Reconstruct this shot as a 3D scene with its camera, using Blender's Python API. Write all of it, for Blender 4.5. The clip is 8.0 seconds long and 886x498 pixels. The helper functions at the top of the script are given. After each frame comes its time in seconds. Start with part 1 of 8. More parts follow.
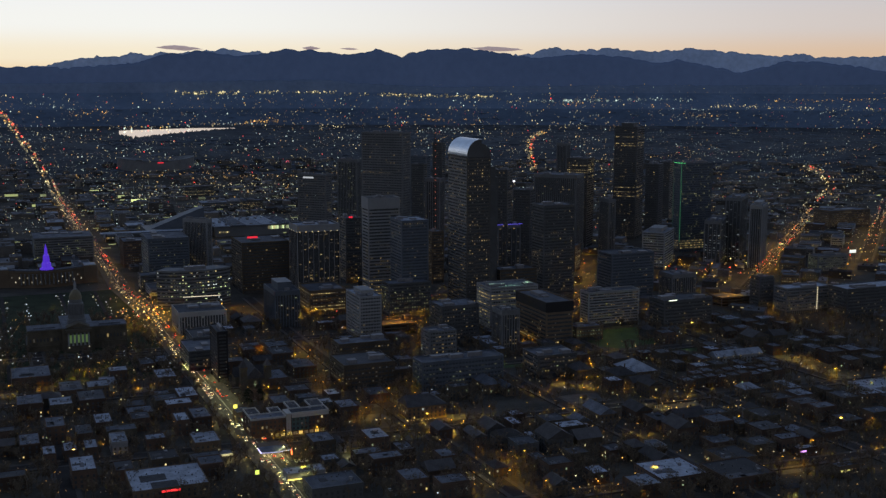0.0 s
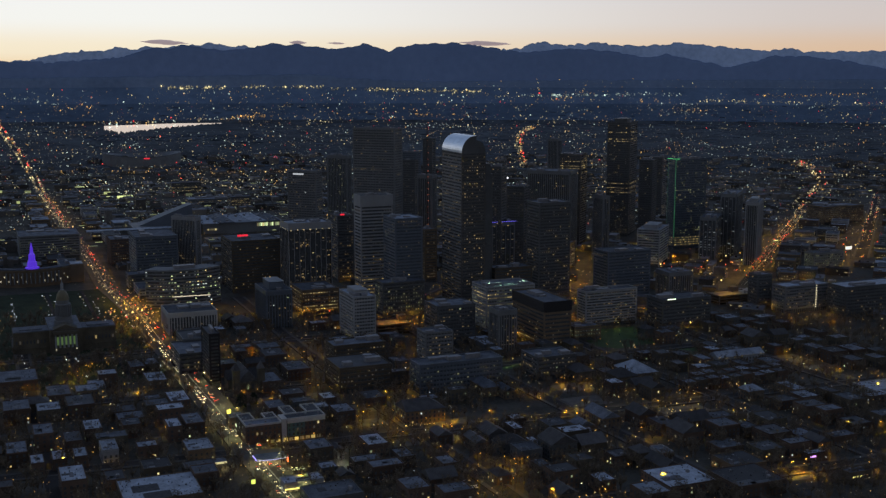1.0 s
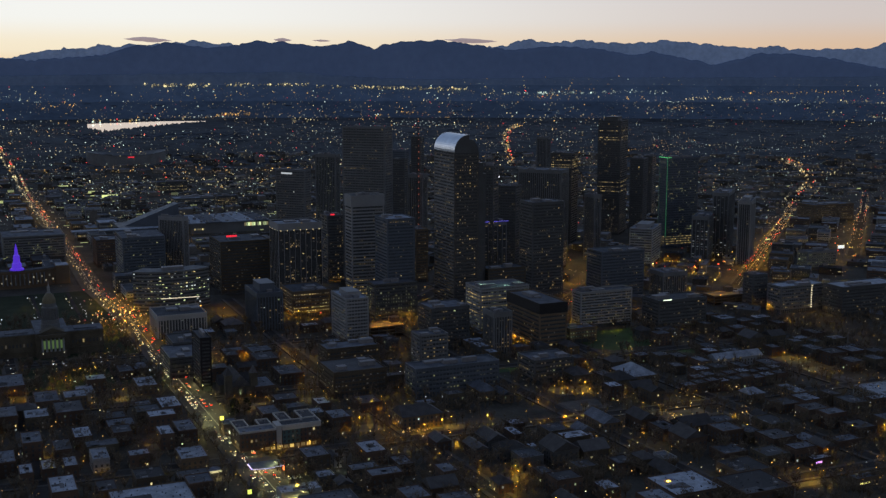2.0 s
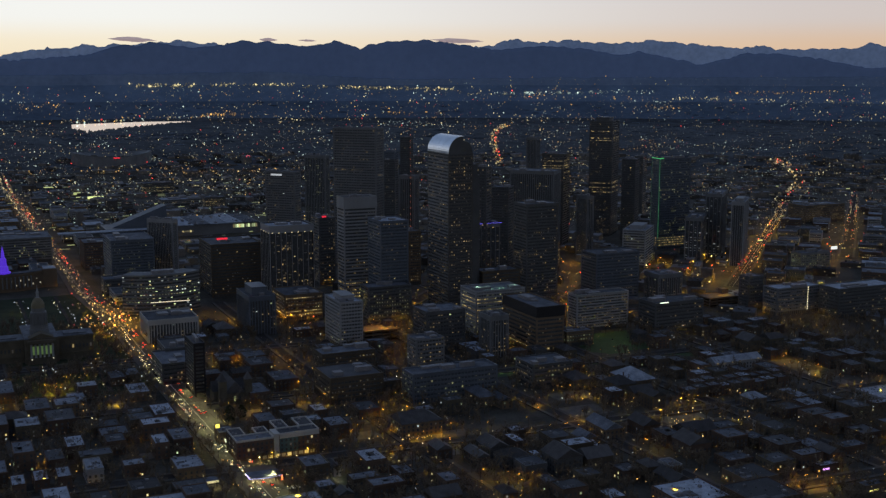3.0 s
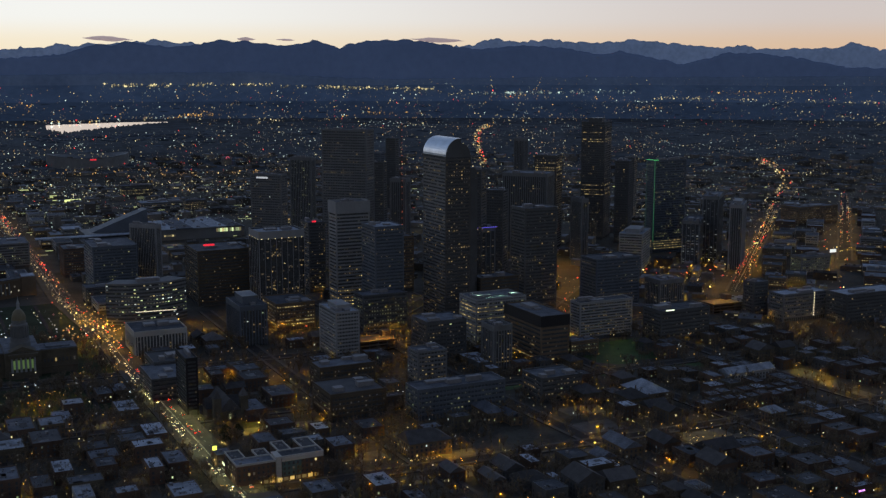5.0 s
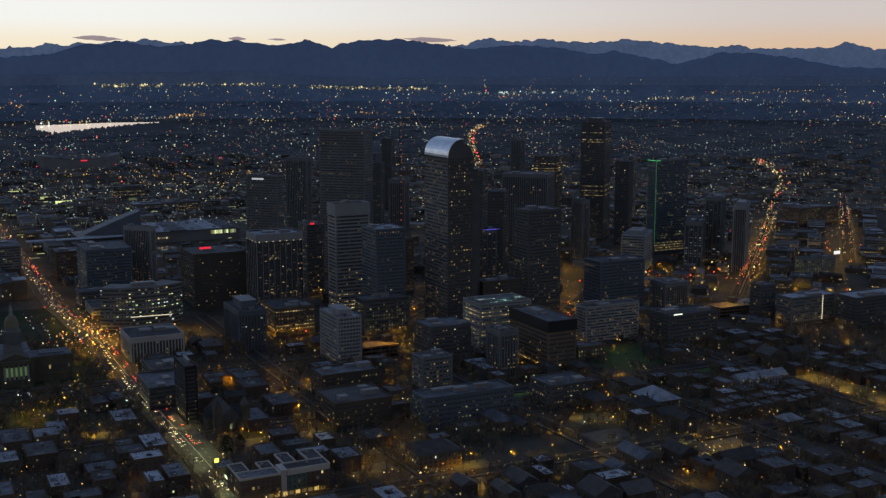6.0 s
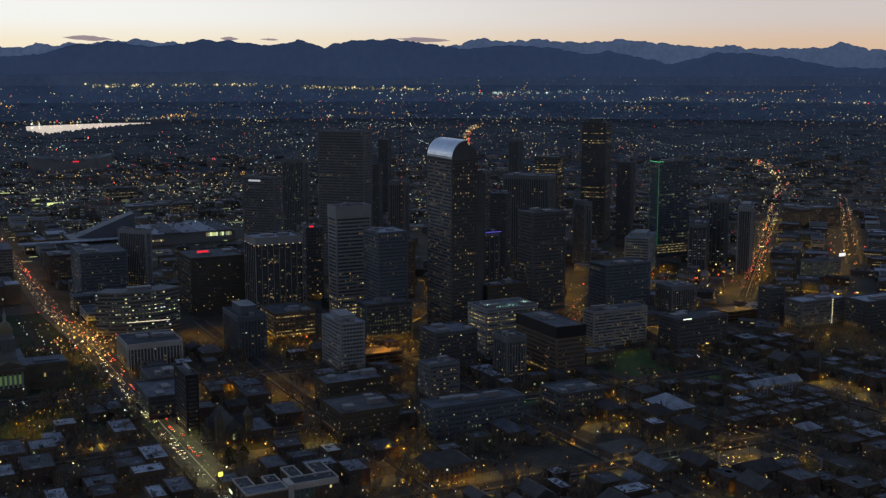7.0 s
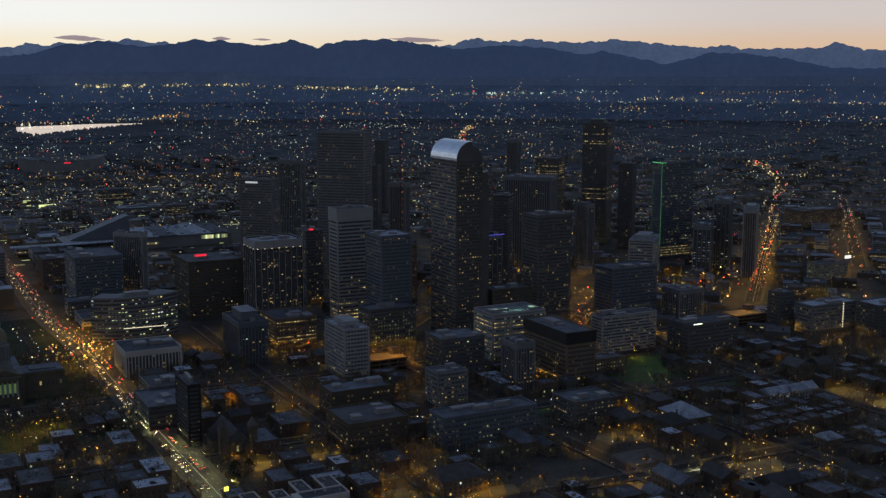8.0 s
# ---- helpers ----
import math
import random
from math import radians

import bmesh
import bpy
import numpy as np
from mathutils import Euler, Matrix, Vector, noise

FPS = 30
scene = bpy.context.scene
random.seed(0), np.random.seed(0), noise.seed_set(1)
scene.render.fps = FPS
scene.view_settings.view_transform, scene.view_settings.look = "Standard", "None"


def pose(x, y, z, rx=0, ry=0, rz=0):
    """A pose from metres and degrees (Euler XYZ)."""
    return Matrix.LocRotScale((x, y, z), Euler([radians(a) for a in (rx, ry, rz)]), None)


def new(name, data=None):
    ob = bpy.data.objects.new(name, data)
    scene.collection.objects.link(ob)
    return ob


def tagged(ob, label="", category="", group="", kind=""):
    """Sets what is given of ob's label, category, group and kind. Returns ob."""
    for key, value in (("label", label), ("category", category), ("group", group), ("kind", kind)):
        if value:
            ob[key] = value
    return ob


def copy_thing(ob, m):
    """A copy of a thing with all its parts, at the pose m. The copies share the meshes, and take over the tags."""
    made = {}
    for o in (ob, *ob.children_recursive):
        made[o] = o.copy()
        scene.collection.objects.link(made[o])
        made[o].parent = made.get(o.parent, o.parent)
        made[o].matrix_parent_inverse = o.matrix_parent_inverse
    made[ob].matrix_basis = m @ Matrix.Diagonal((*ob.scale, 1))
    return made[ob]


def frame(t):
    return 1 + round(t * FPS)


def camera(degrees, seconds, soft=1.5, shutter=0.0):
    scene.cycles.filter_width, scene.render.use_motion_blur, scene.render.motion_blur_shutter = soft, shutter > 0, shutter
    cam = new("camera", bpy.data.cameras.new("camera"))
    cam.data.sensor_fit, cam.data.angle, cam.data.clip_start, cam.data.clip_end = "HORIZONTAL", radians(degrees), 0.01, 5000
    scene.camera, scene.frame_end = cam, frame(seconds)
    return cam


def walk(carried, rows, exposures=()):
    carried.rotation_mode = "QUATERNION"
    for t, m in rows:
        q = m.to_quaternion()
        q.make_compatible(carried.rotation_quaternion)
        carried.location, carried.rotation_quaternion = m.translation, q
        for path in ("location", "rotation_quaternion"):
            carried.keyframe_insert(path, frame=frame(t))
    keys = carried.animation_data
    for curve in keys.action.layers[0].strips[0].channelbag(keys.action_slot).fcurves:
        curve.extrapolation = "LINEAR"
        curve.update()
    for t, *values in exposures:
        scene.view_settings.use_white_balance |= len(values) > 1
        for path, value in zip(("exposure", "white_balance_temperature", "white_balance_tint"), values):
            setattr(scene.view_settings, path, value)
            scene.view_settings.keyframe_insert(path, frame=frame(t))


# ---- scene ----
cam = camera(42.81, 8.0, soft=1.35)
PATH = [
    (0, 0.16, 1.45, 285.23, -8.608, -0.079, 0.004),
    (0.5, -4.99, 13.43, 285.77, -8.750, -0.072, -0.325),
    (1, -10.04, 24.77, 286.37, -8.888, -0.067, -0.726),
    (1.5, -15.12, 34.52, 286.98, -8.997, -0.065, -1.147),
    (3, -31.54, 57.61, 288.45, -9.034, -0.059, -2.381),
    (3.5, -37.21, 67.05, 288.87, -9.037, -0.055, -2.763),
    (4, -42.98, 78.49, 289.08, -9.034, -0.049, -3.116),
    (4.5, -48.70, 91.33, 288.97, -9.044, -0.047, -3.406),
    (6, -66.45, 132.20, 287.83, -9.052, -0.044, -4.193),
    (6.5, -72.57, 145.98, 287.41, -9.047, -0.043, -4.441),
    (7, -78.77, 159.77, 286.99, -9.032, -0.043, -4.686),
    (7.5, -85.08, 173.53, 286.59, -9.022, -0.044, -4.945),
    (8, -91.46, 187.32, 286.24, -9.012, -0.043, -5.187),
]
walk(cam, [(t, pose(x, y, z, 90 + pitch, roll, yaw)) for t, x, y, z, pitch, roll, yaw in PATH])

# ---- light of the evening sky ----
world = bpy.data.worlds.new("evening_sky")
scene.world = world
world.use_nodes = True
wn, wl = world.node_tree.nodes, world.node_tree.links
wn.clear()
w_out = wn.new("ShaderNodeOutputWorld")
w_bg = wn.new("ShaderNodeBackground")
w_co = wn.new("ShaderNodeTexCoord")
w_sep = wn.new("ShaderNodeSeparateXYZ")
wl.new(w_co.outputs["Generated"], w_sep.inputs[0])


def sky_ramp(stops):
    """A colour ramp over the sine of the height above the horizon."""
    r = wn.new("ShaderNodeValToRGB")
    r.color_ramp.interpolation = "EASE"
    while len(r.color_ramp.elements) < len(stops):
        r.color_ramp.elements.new(0.5)
    for e, (p, c) in zip(r.color_ramp.elements, stops):
        e.position, e.color = p, (*c, 1)
    wl.new(w_sep.outputs["Z"], r.inputs[0])
    return r


# afterglow in the west, paler to the south-west, and the dark side behind the camera
w_pale = sky_ramp([(0.0, (0.86, 0.62, 0.36)), (0.018, (0.92, 0.81, 0.61)), (0.045, (0.91, 0.91, 0.87)), (0.09, (0.85, 0.87, 0.92)), (0.28, (0.27, 0.36, 0.52)), (0.7, (0.08, 0.118, 0.21)), (1.0, (0.065, 0.097, 0.18))])
w_rose = sky_ramp([(0.0, (0.75, 0.44, 0.25)), (0.018, (0.70, 0.50, 0.35)), (0.045, (0.64, 0.57, 0.54)), (0.09, (0.54, 0.56, 0.63)), (0.28, (0.27, 0.36, 0.52)), (0.7, (0.08, 0.118, 0.21)), (1.0, (0.065, 0.097, 0.18))])
w_dark = sky_ramp([(0.0, (0.186, 0.184, 0.182)), (0.10, (0.178, 0.179, 0.187)), (0.3, (0.127, 0.141, 0.176)), (1.0, (0.065, 0.097, 0.18))])


def sky_blend(toward, lo, hi, low, high):
    """Blends two skies by how far a direction turns toward a side."""
    dot, rng, mix = wn.new("ShaderNodeVectorMath"), wn.new("ShaderNodeMapRange"), wn.new("ShaderNodeMix")
    dot.operation, rng.interpolation_type, mix.data_type = "DOT_PRODUCT", "SMOOTHSTEP", "RGBA"
    dot.inputs[1].default_value = toward
    wl.new(w_co.outputs["Generated"], dot.inputs[0])
    for k, val in zip((1, 2, 3, 4), (lo, hi, 0.0, 1.0)):
        rng.inputs[k].default_value = val
    wl.new(dot.outputs["Value"], rng.inputs[0])
    wl.new(rng.outputs[0], mix.inputs["Factor"])
    wl.new(low, mix.inputs["A"])
    wl.new(high, mix.inputs["B"])
    return mix.outputs["Result"]


w_west = sky_blend((-1.0, 0.0, 0.0), -0.42, 0.25, w_rose.outputs[0], w_pale.outputs[0])
wl.new(sky_blend((-0.10, 0.995, 0.0), -0.1, 0.85, w_dark.outputs[0], w_west), w_bg.inputs["Color"])
w_bg.inputs["Strength"].default_value = 1.0
wl.new(w_bg.outputs[0], w_out.inputs[0])

# ---- materials ----
MATS = {}


def mat(name, col, rough=0.8, metal=0.0, scale=0.3, vary=0.35, fine=3.0, bump=0.15, spec=0.4, islands=0.0, piece=0.0, air=None):
    """A surface with stains at one scale and grain at another. islands and piece: how much single pieces differ. air:
    glow put in for haze and cloud light.
    """
    if name in MATS:
        return MATS[name]
    m = bpy.data.materials.new(name)
    m.use_nodes = True
    n, l = m.node_tree.nodes, m.node_tree.links
    b = n["Principled BSDF"]
    b.inputs["Roughness"].default_value, b.inputs["Metallic"].default_value = rough, metal
    b.inputs["Specular IOR Level"].default_value = spec
    co = n.new("ShaderNodeNewGeometry")
    big, small = n.new("ShaderNodeTexNoise"), n.new("ShaderNodeTexNoise")
    for t, s, d in ((big, scale, 4), (small, fine, 3)):
        t.inputs["Scale"].default_value, t.inputs["Detail"].default_value = s, d
        l.new(co.outputs["Position"], t.inputs["Vector"])
    add = n.new("ShaderNodeMath")
    add.operation = "MULTIPLY_ADD"
    add.inputs[1].default_value = 0.6
    l.new(small.outputs["Fac"], add.inputs[0])
    l.new(big.outputs["Fac"], add.inputs[2])
    rng = n.new("ShaderNodeMapRange")
    for k, val in zip((1, 2, 3, 4), (0.4, 1.2, 1 - vary, 1 + vary)):
        rng.inputs[k].default_value = val
    l.new(add.outputs[0], rng.inputs[0])
    last = rng.outputs[0]
    for amount, kind in ((islands, "isl"), (piece, "obj")):
        if amount:
            src = co.outputs["Random Per Island"] if kind == "isl" else n.new("ShaderNodeObjectInfo").outputs["Random"]
            r2 = n.new("ShaderNodeMapRange")
            r2.inputs[3].default_value, r2.inputs[4].default_value = 1 - amount, 1 + amount
            l.new(src, r2.inputs[0])
            mu = n.new("ShaderNodeMath")
            mu.operation = "MULTIPLY"
            l.new(last, mu.inputs[0])
            l.new(r2.outputs[0], mu.inputs[1])
            last = mu.outputs[0]
    sc = n.new("ShaderNodeVectorMath")
    sc.operation = "SCALE"
    sc.inputs[0].default_value = col
    l.new(last, sc.inputs["Scale"])
    l.new(sc.outputs[0], b.inputs["Base Color"])
    if bump:
        bu = n.new("ShaderNodeBump")
        bu.inputs["Strength"].default_value, bu.inputs["Distance"].default_value = bump, 0.3
        l.new(add.outputs[0], bu.inputs["Height"])
        l.new(bu.outputs[0], b.inputs["Normal"])
    if air:  # haze and sky light of the far distance, put in as emission
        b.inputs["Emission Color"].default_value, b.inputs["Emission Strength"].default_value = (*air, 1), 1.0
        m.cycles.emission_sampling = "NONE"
    MATS[name] = m
    return m


def glow(name, col, strength, lights=False, spread=0.0, islands=False, skew=3.0):
    """Something that gives off light. lights: whether it lights what stands round it. spread: how much single ones differ. skew: how few are bright."""
    if name in MATS:
        return MATS[name]
    m = bpy.data.materials.new(name)
    m.use_nodes = True
    n, l = m.node_tree.nodes, m.node_tree.links
    b = n["Principled BSDF"]
    b.inputs["Base Color"].default_value = (0.3, 0.3, 0.3, 1)
    b.inputs["Emission Color"].default_value = (*col, 1)
    b.inputs["Emission Strength"].default_value = strength
    if spread:
        src = n.new("ShaderNodeNewGeometry").outputs["Random Per Island"] if islands else n.new("ShaderNodeObjectInfo").outputs["Random"]
        po = n.new("ShaderNodeMath")
        po.operation = "POWER"
        po.inputs[1].default_value = skew
        l.new(src, po.inputs[0])
        r = n.new("ShaderNodeMapRange")
        r.inputs[3].default_value, r.inputs[4].default_value = strength * (1 - spread), strength * (1 + 1.8 * spread)
        l.new(po.outputs[0], r.inputs[0])
        l.new(r.outputs[0], b.inputs["Emission Strength"])
    m.cycles.emission_sampling = "AUTO" if lights else "NONE"
    MATS[name] = m
    return m


SODIUM, COOL, RED = (1.0, 0.45, 0.06), (0.85, 0.95, 1.0), (1.0, 0.05, 0.03)
asphalt = mat("asphalt", (0.055, 0.052, 0.050), 0.95, scale=0.05, vary=0.45, fine=0.8, bump=0.1, spec=0.12)
avenue_surface = mat("worn_avenue_asphalt", (0.105, 0.105, 0.095), 0.92, scale=0.04, vary=0.35, fine=0.5, bump=0.1, spec=0.15)
earth = mat("winter_ground", (0.068, 0.063, 0.05), 0.95, scale=0.03, vary=0.8, fine=0.3, bump=0.3)
lawn = mat("dim_lawn", (0.06, 0.10, 0.04), 0.95, scale=0.06, vary=0.35, fine=0.9)
park_grass = mat("winter_park_grass", (0.045, 0.058, 0.034), 0.98, scale=0.05, vary=0.5, fine=0.6, bump=0.3, spec=0.1)
lot_surface = mat("worn_lot_asphalt", (0.12, 0.112, 0.10), 0.85, scale=0.12, vary=0.45, fine=0.9, bump=0.1)
paving = mat("pavement_concrete", (0.095, 0.09, 0.082), 0.95, scale=0.08, vary=0.3, fine=1.2)
paint = mat("road_paint", (0.6, 0.6, 0.55), 0.7, scale=0.3, vary=0.3, fine=2.0, bump=0)
glass = mat("dark_window_glass", (0.10, 0.108, 0.112), 0.16, scale=0.4, vary=0.4, fine=2.0, bump=0.0, spec=0.6)
bluish_glass = mat("bluish_window_glass", (0.098, 0.12, 0.145), 0.16, scale=0.4, vary=0.4, fine=2.0, bump=0.0, spec=0.7)
WALLS = {
    "dark": mat("dark_granite", (0.112, 0.118, 0.122), 0.5, scale=0.05, vary=0.3, fine=0.8),
    "brown": mat("brown_granite", (0.108, 0.088, 0.064), 0.7, scale=0.05, vary=0.3, fine=0.9),
    "grey": mat("grey_concrete", (0.215, 0.225, 0.23), 0.85, scale=0.05, vary=0.25, fine=0.8),
    "pale": mat("pale_concrete", (0.35, 0.36, 0.365), 0.85, scale=0.05, vary=0.2, fine=0.8),
    "white": mat("white_stone", (0.52, 0.51, 0.48), 0.8, scale=0.05, vary=0.2, fine=0.8),
    "blue": mat("blue_grey_panel", (0.125, 0.15, 0.185), 0.5, scale=0.05, vary=0.25, fine=0.8),
    "tan": mat("tan_brick", (0.19, 0.145, 0.10), 0.9, scale=0.06, vary=0.3, fine=1.5),
    "brick": mat("red_brick", (0.128, 0.09, 0.068), 0.9, scale=0.08, vary=0.35, fine=1.8, piece=0.35),
    "black": mat("black_cladding", (0.03, 0.03, 0.033), 0.6, scale=0.05, vary=0.3, fine=0.8),
    "stone": mat("rough_brown_stone", (0.13, 0.115, 0.085), 0.9, scale=0.1, vary=0.4, fine=1.0),
    "rose": mat("rose_granite", (0.112, 0.108, 0.102), 0.35, scale=0.05, vary=0.25, fine=0.9),
}
roof_white = mat("pale_roof_membrane", (0.33, 0.375, 0.44), 0.8, scale=0.12, vary=0.6, fine=0.7, piece=0.3)
roof_grey = mat("grey_roof_gravel", (0.125, 0.14, 0.165), 0.9, scale=0.12, vary=0.65, fine=0.8, piece=0.45)
roof_dark = mat("dark_roof_tar", (0.075, 0.078, 0.085), 0.85, scale=0.06, vary=0.4, fine=0.7, piece=0.4)
roof_felt = mat("patched_roof_felt", (0.13, 0.135, 0.145), 0.9, scale=0.3, vary=0.5, fine=1.0, islands=0.6)
shingle = mat("dark_roof_shingle", (0.095, 0.092, 0.092), 0.9, scale=0.2, vary=0.4, fine=1.5, piece=0.4)
steel = mat("brushed_steel_roof", (0.52, 0.58, 0.67), 0.30, metal=1.0, scale=0.1, vary=0.2, fine=0.6, bump=0.02)
machine = mat("grey_roof_machine", (0.25, 0.25, 0.26), 0.6, scale=0.3, vary=0.3)
bark = mat("bare_bark", (0.165, 0.13, 0.088), 0.95, scale=1.0, vary=0.3)
pole_metal = mat("dark_pole_metal", (0.06, 0.06, 0.06), 0.5, metal=0.6, scale=1.0, vary=0.2, bump=0)
verdigris = mat("dull_gold_dome", (0.26, 0.23, 0.15), 0.55, metal=0.3, scale=0.2, vary=0.2)
lamp_sodium = glow("street_light_orange", (1.0, 0.49, 0.018), 1900, lights=True)
lamp_white = glow("street_light_white", (1.0, 0.88, 0.32), 1850, lights=True)
win_warm = glow("lit_window_warm", (1.0, 0.70, 0.22), 0.4, spread=0.93, skew=4.5)
win_yellow = glow("lit_window_yellow", (1.0, 0.82, 0.34), 0.4, spread=0.93, skew=4.5)
win_cool = glow("lit_window_cool", (0.85, 0.97, 0.90), 0.42, spread=0.93, skew=4.0)
win_green = glow("lit_window_greenish", (0.78, 0.95, 0.45), 0.42, spread=0.93, skew=4.0)
dim_warm = glow("dim_room_warm", (1.0, 0.68, 0.24), 0.16, spread=0.94, islands=True, skew=3.5)
dim_green = glow("dim_room_greenish", (0.9, 0.92, 0.38), 0.15, spread=0.94, islands=True, skew=3.5)
dim_cool = glow("dim_room_cool", (0.8, 0.92, 0.95), 0.14, spread=0.94, islands=True, skew=3.5)
floor_amber = glow("lit_floor_amber", (1.0, 0.72, 0.25), 0.34, spread=0.85, islands=True)
LIT = [win_warm, win_yellow, win_yellow, win_cool, win_green]

# ---- mesh helpers ----
EAST_WEST, DOWNTOWN = 22.0, 67.0  # turn of the two street grids
CA, SA = math.cos(radians(EAST_WEST)), math.sin(radians(EAST_WEST))
EYE0 = (-40.0, 80.0)


def land(x, y):
    """The height of the ground: a hill near by, flat downtown, and the far plain that climbs to the foothills."""
    s = (1150 - y) * 0.04
    z = 0.5 * (s + math.sqrt(s * s + 9))
    d = math.hypot(x - EYE0[0], y - EYE0[1])
    if d > 2800:
        f = min(1.0, (d - 2800) / 1000)
        z += 89 * f * f * (3 - 2 * f)
    if d > 4433:
        f = min(1.0, (d - 4433) / 417)
        z += 134 * f * (0.35 + 0.65 * f)
    return z


def grid(a, b):
    """From metres along the avenue (away) and across it (to the north) to the ground plan."""
    return -217 - SA * a + CA * b, 1012 + CA * a + SA * b


def lattice(x0, y0, turn, a, b):
    """From metres along and across a street grid to the plan."""
    t = radians(turn)
    return x0 + math.cos(t) * a - math.sin(t) * b, y0 + math.sin(t) * a + math.cos(t) * b


def box(bm, x0, y0, z0, x1, y1, z1):
    v = [bm.verts.new((x, y, z)) for z in (z0, z1) for y in (y0, y1) for x in (x0, x1)]
    for f in ((0, 2, 3, 1), (4, 5, 7, 6), (0, 1, 5, 4), (1, 3, 7, 5), (3, 2, 6, 7), (2, 0, 4, 6)):
        bm.faces.new([v[i] for i in f])


def prism(bm, pts, z0, z1):
    """An upright prism over a plan outline that runs counter-clockwise."""
    lo, hi = [bm.verts.new((x, y, z0)) for x, y in pts], [bm.verts.new((x, y, z1)) for x, y in pts]
    bm.faces.new(lo[::-1])
    bm.faces.new(hi)
    for i in range(len(pts)):
        j = (i + 1) % len(pts)
        bm.faces.new((lo[i], lo[j], hi[j], hi[i]))


def lathe(bm, profile, seg=16, cx=0.0, cy=0.0):
    """A turned shape from (radius, height) steps."""
    rings = [[bm.verts.new((cx + r * math.cos(math.tau * i / seg), cy + r * math.sin(math.tau * i / seg), z)) for i in range(seg)] for r, z in profile]
    for a, b in zip(rings, rings[1:]):
        for i in range(seg):
            j = (i + 1) % seg
            bm.faces.new((a[i], a[j], b[j], b[i]))
    bm.faces.new(rings[0][::-1])
    bm.faces.new(rings[-1])


def part(name, bm, material, parent=None, label="", kind=""):
    me = bpy.data.meshes.new(name)
    if isinstance(bm, bmesh.types.BMesh):
        bm.normal_update()
        bm.to_mesh(me)
        bm.free()
    else:
        me.from_pydata(bm[0], [], bm[1])
    me.materials.append(material)
    ob = new(name, me)
    if parent:
        ob.parent = parent
    return tagged(ob, label=label, kind=kind)


def shared(name, me, parent, x, y, z, turn=0.0, sx=1.0, sz=1.0):
    """One more object on a mesh that alike pieces share."""
    ob = new(name, me)
    ob.parent = parent
    ob.location, ob.rotation_euler, ob.scale = (x, y, z), (0, 0, radians(turn)), (sx, 1, sz)
    return ob


def thing(name, label, category, x, y, z, turn=0.0, group=""):
    ob = new(name)
    ob.empty_display_size = 1.0
    ob.location, ob.rotation_euler = (x, y, z), (0, 0, radians(turn))
    return tagged(ob, label, category, group)


PANE = {}


def pane_mesh(material, w=1.0, h=1.0):
    key = (material.name, w, h)
    if key not in PANE:
        bm = bmesh.new()
        box(bm, -w / 2, -0.06, -h / 2, w / 2, 0.06, h / 2)
        me = bpy.data.meshes.new("window")
        bm.to_mesh(me)
        bm.free()
        me.materials.append(material)
        PANE[key] = me
    return PANE[key]


TAKEN = []  # ground plans that the loose fill keeps clear of


def taken(x, y, r):
    return any((x - a) ** 2 + (y - b) ** 2 < (r + c) ** 2 for a, b, c in TAKEN)


# ---- ground, far plain and mountains ----
def build_ground():
    radii = [0, 300, 500, 650, 750, 850, 950, 1050, 1150, 1250, 1400, 1600, 1900, 2300, 2800, 2900, 3000, 3100, 3200, 3300, 3400, 3500, 3600, 3700, 3800, 4000, 4200, 4433, 4500, 4570, 4640, 4710, 4780, 4850]
    seg = 144
    vs, fs = [(EYE0[0], EYE0[1], land(*EYE0) * 0.6)], []
    for r in radii[1:]:
        for i in range(seg):
            a = math.tau * i / seg
            x, y = EYE0[0] + r * math.sin(a), EYE0[1] + r * math.cos(a)
            vs.append((x, y, land(x, max(y, 600))))
    for i in range(seg):
        fs.append((0, 1 + (i + 1) % seg, 1 + i))
    for k in range(len(radii) - 2):
        for i in range(seg):
            a, b = 1 + k * seg + i, 1 + k * seg + (i + 1) % seg
            fs.append((a, b, b + seg, a + seg))
    ob = part("ground", (vs, fs), earth)
    for m in (far_land, plain_haze_thin, plain_haze_thick):
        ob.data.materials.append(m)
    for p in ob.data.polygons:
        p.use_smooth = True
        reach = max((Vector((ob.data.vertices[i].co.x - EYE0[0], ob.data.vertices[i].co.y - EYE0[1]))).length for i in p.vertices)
        # the farther the ring, the hazier its material
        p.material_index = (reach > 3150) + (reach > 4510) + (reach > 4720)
    tagged(ob, "dark winter city ground sloping to a far plain", "ground", kind="structure")


# far ground: haze put into a bluer colour and, farthest off, a glow
far_land = mat("far_wooded_plain_in_haze", (0.068, 0.080, 0.090), 0.95, scale=0.009, vary=0.85, fine=0.05, bump=0.2)
plain_haze_thin = mat("foot_of_the_range_haze_thin", (0.085, 0.118, 0.158), 0.95, scale=0.006, vary=0.5, fine=0.03, bump=0.2, air=(0.003, 0.006, 0.014))
plain_haze_thick = mat("foot_of_the_range_haze_thick", (0.10, 0.14, 0.19), 0.95, scale=0.006, vary=0.5, fine=0.03, bump=0.2, air=(0.007, 0.013, 0.029))
build_ground()


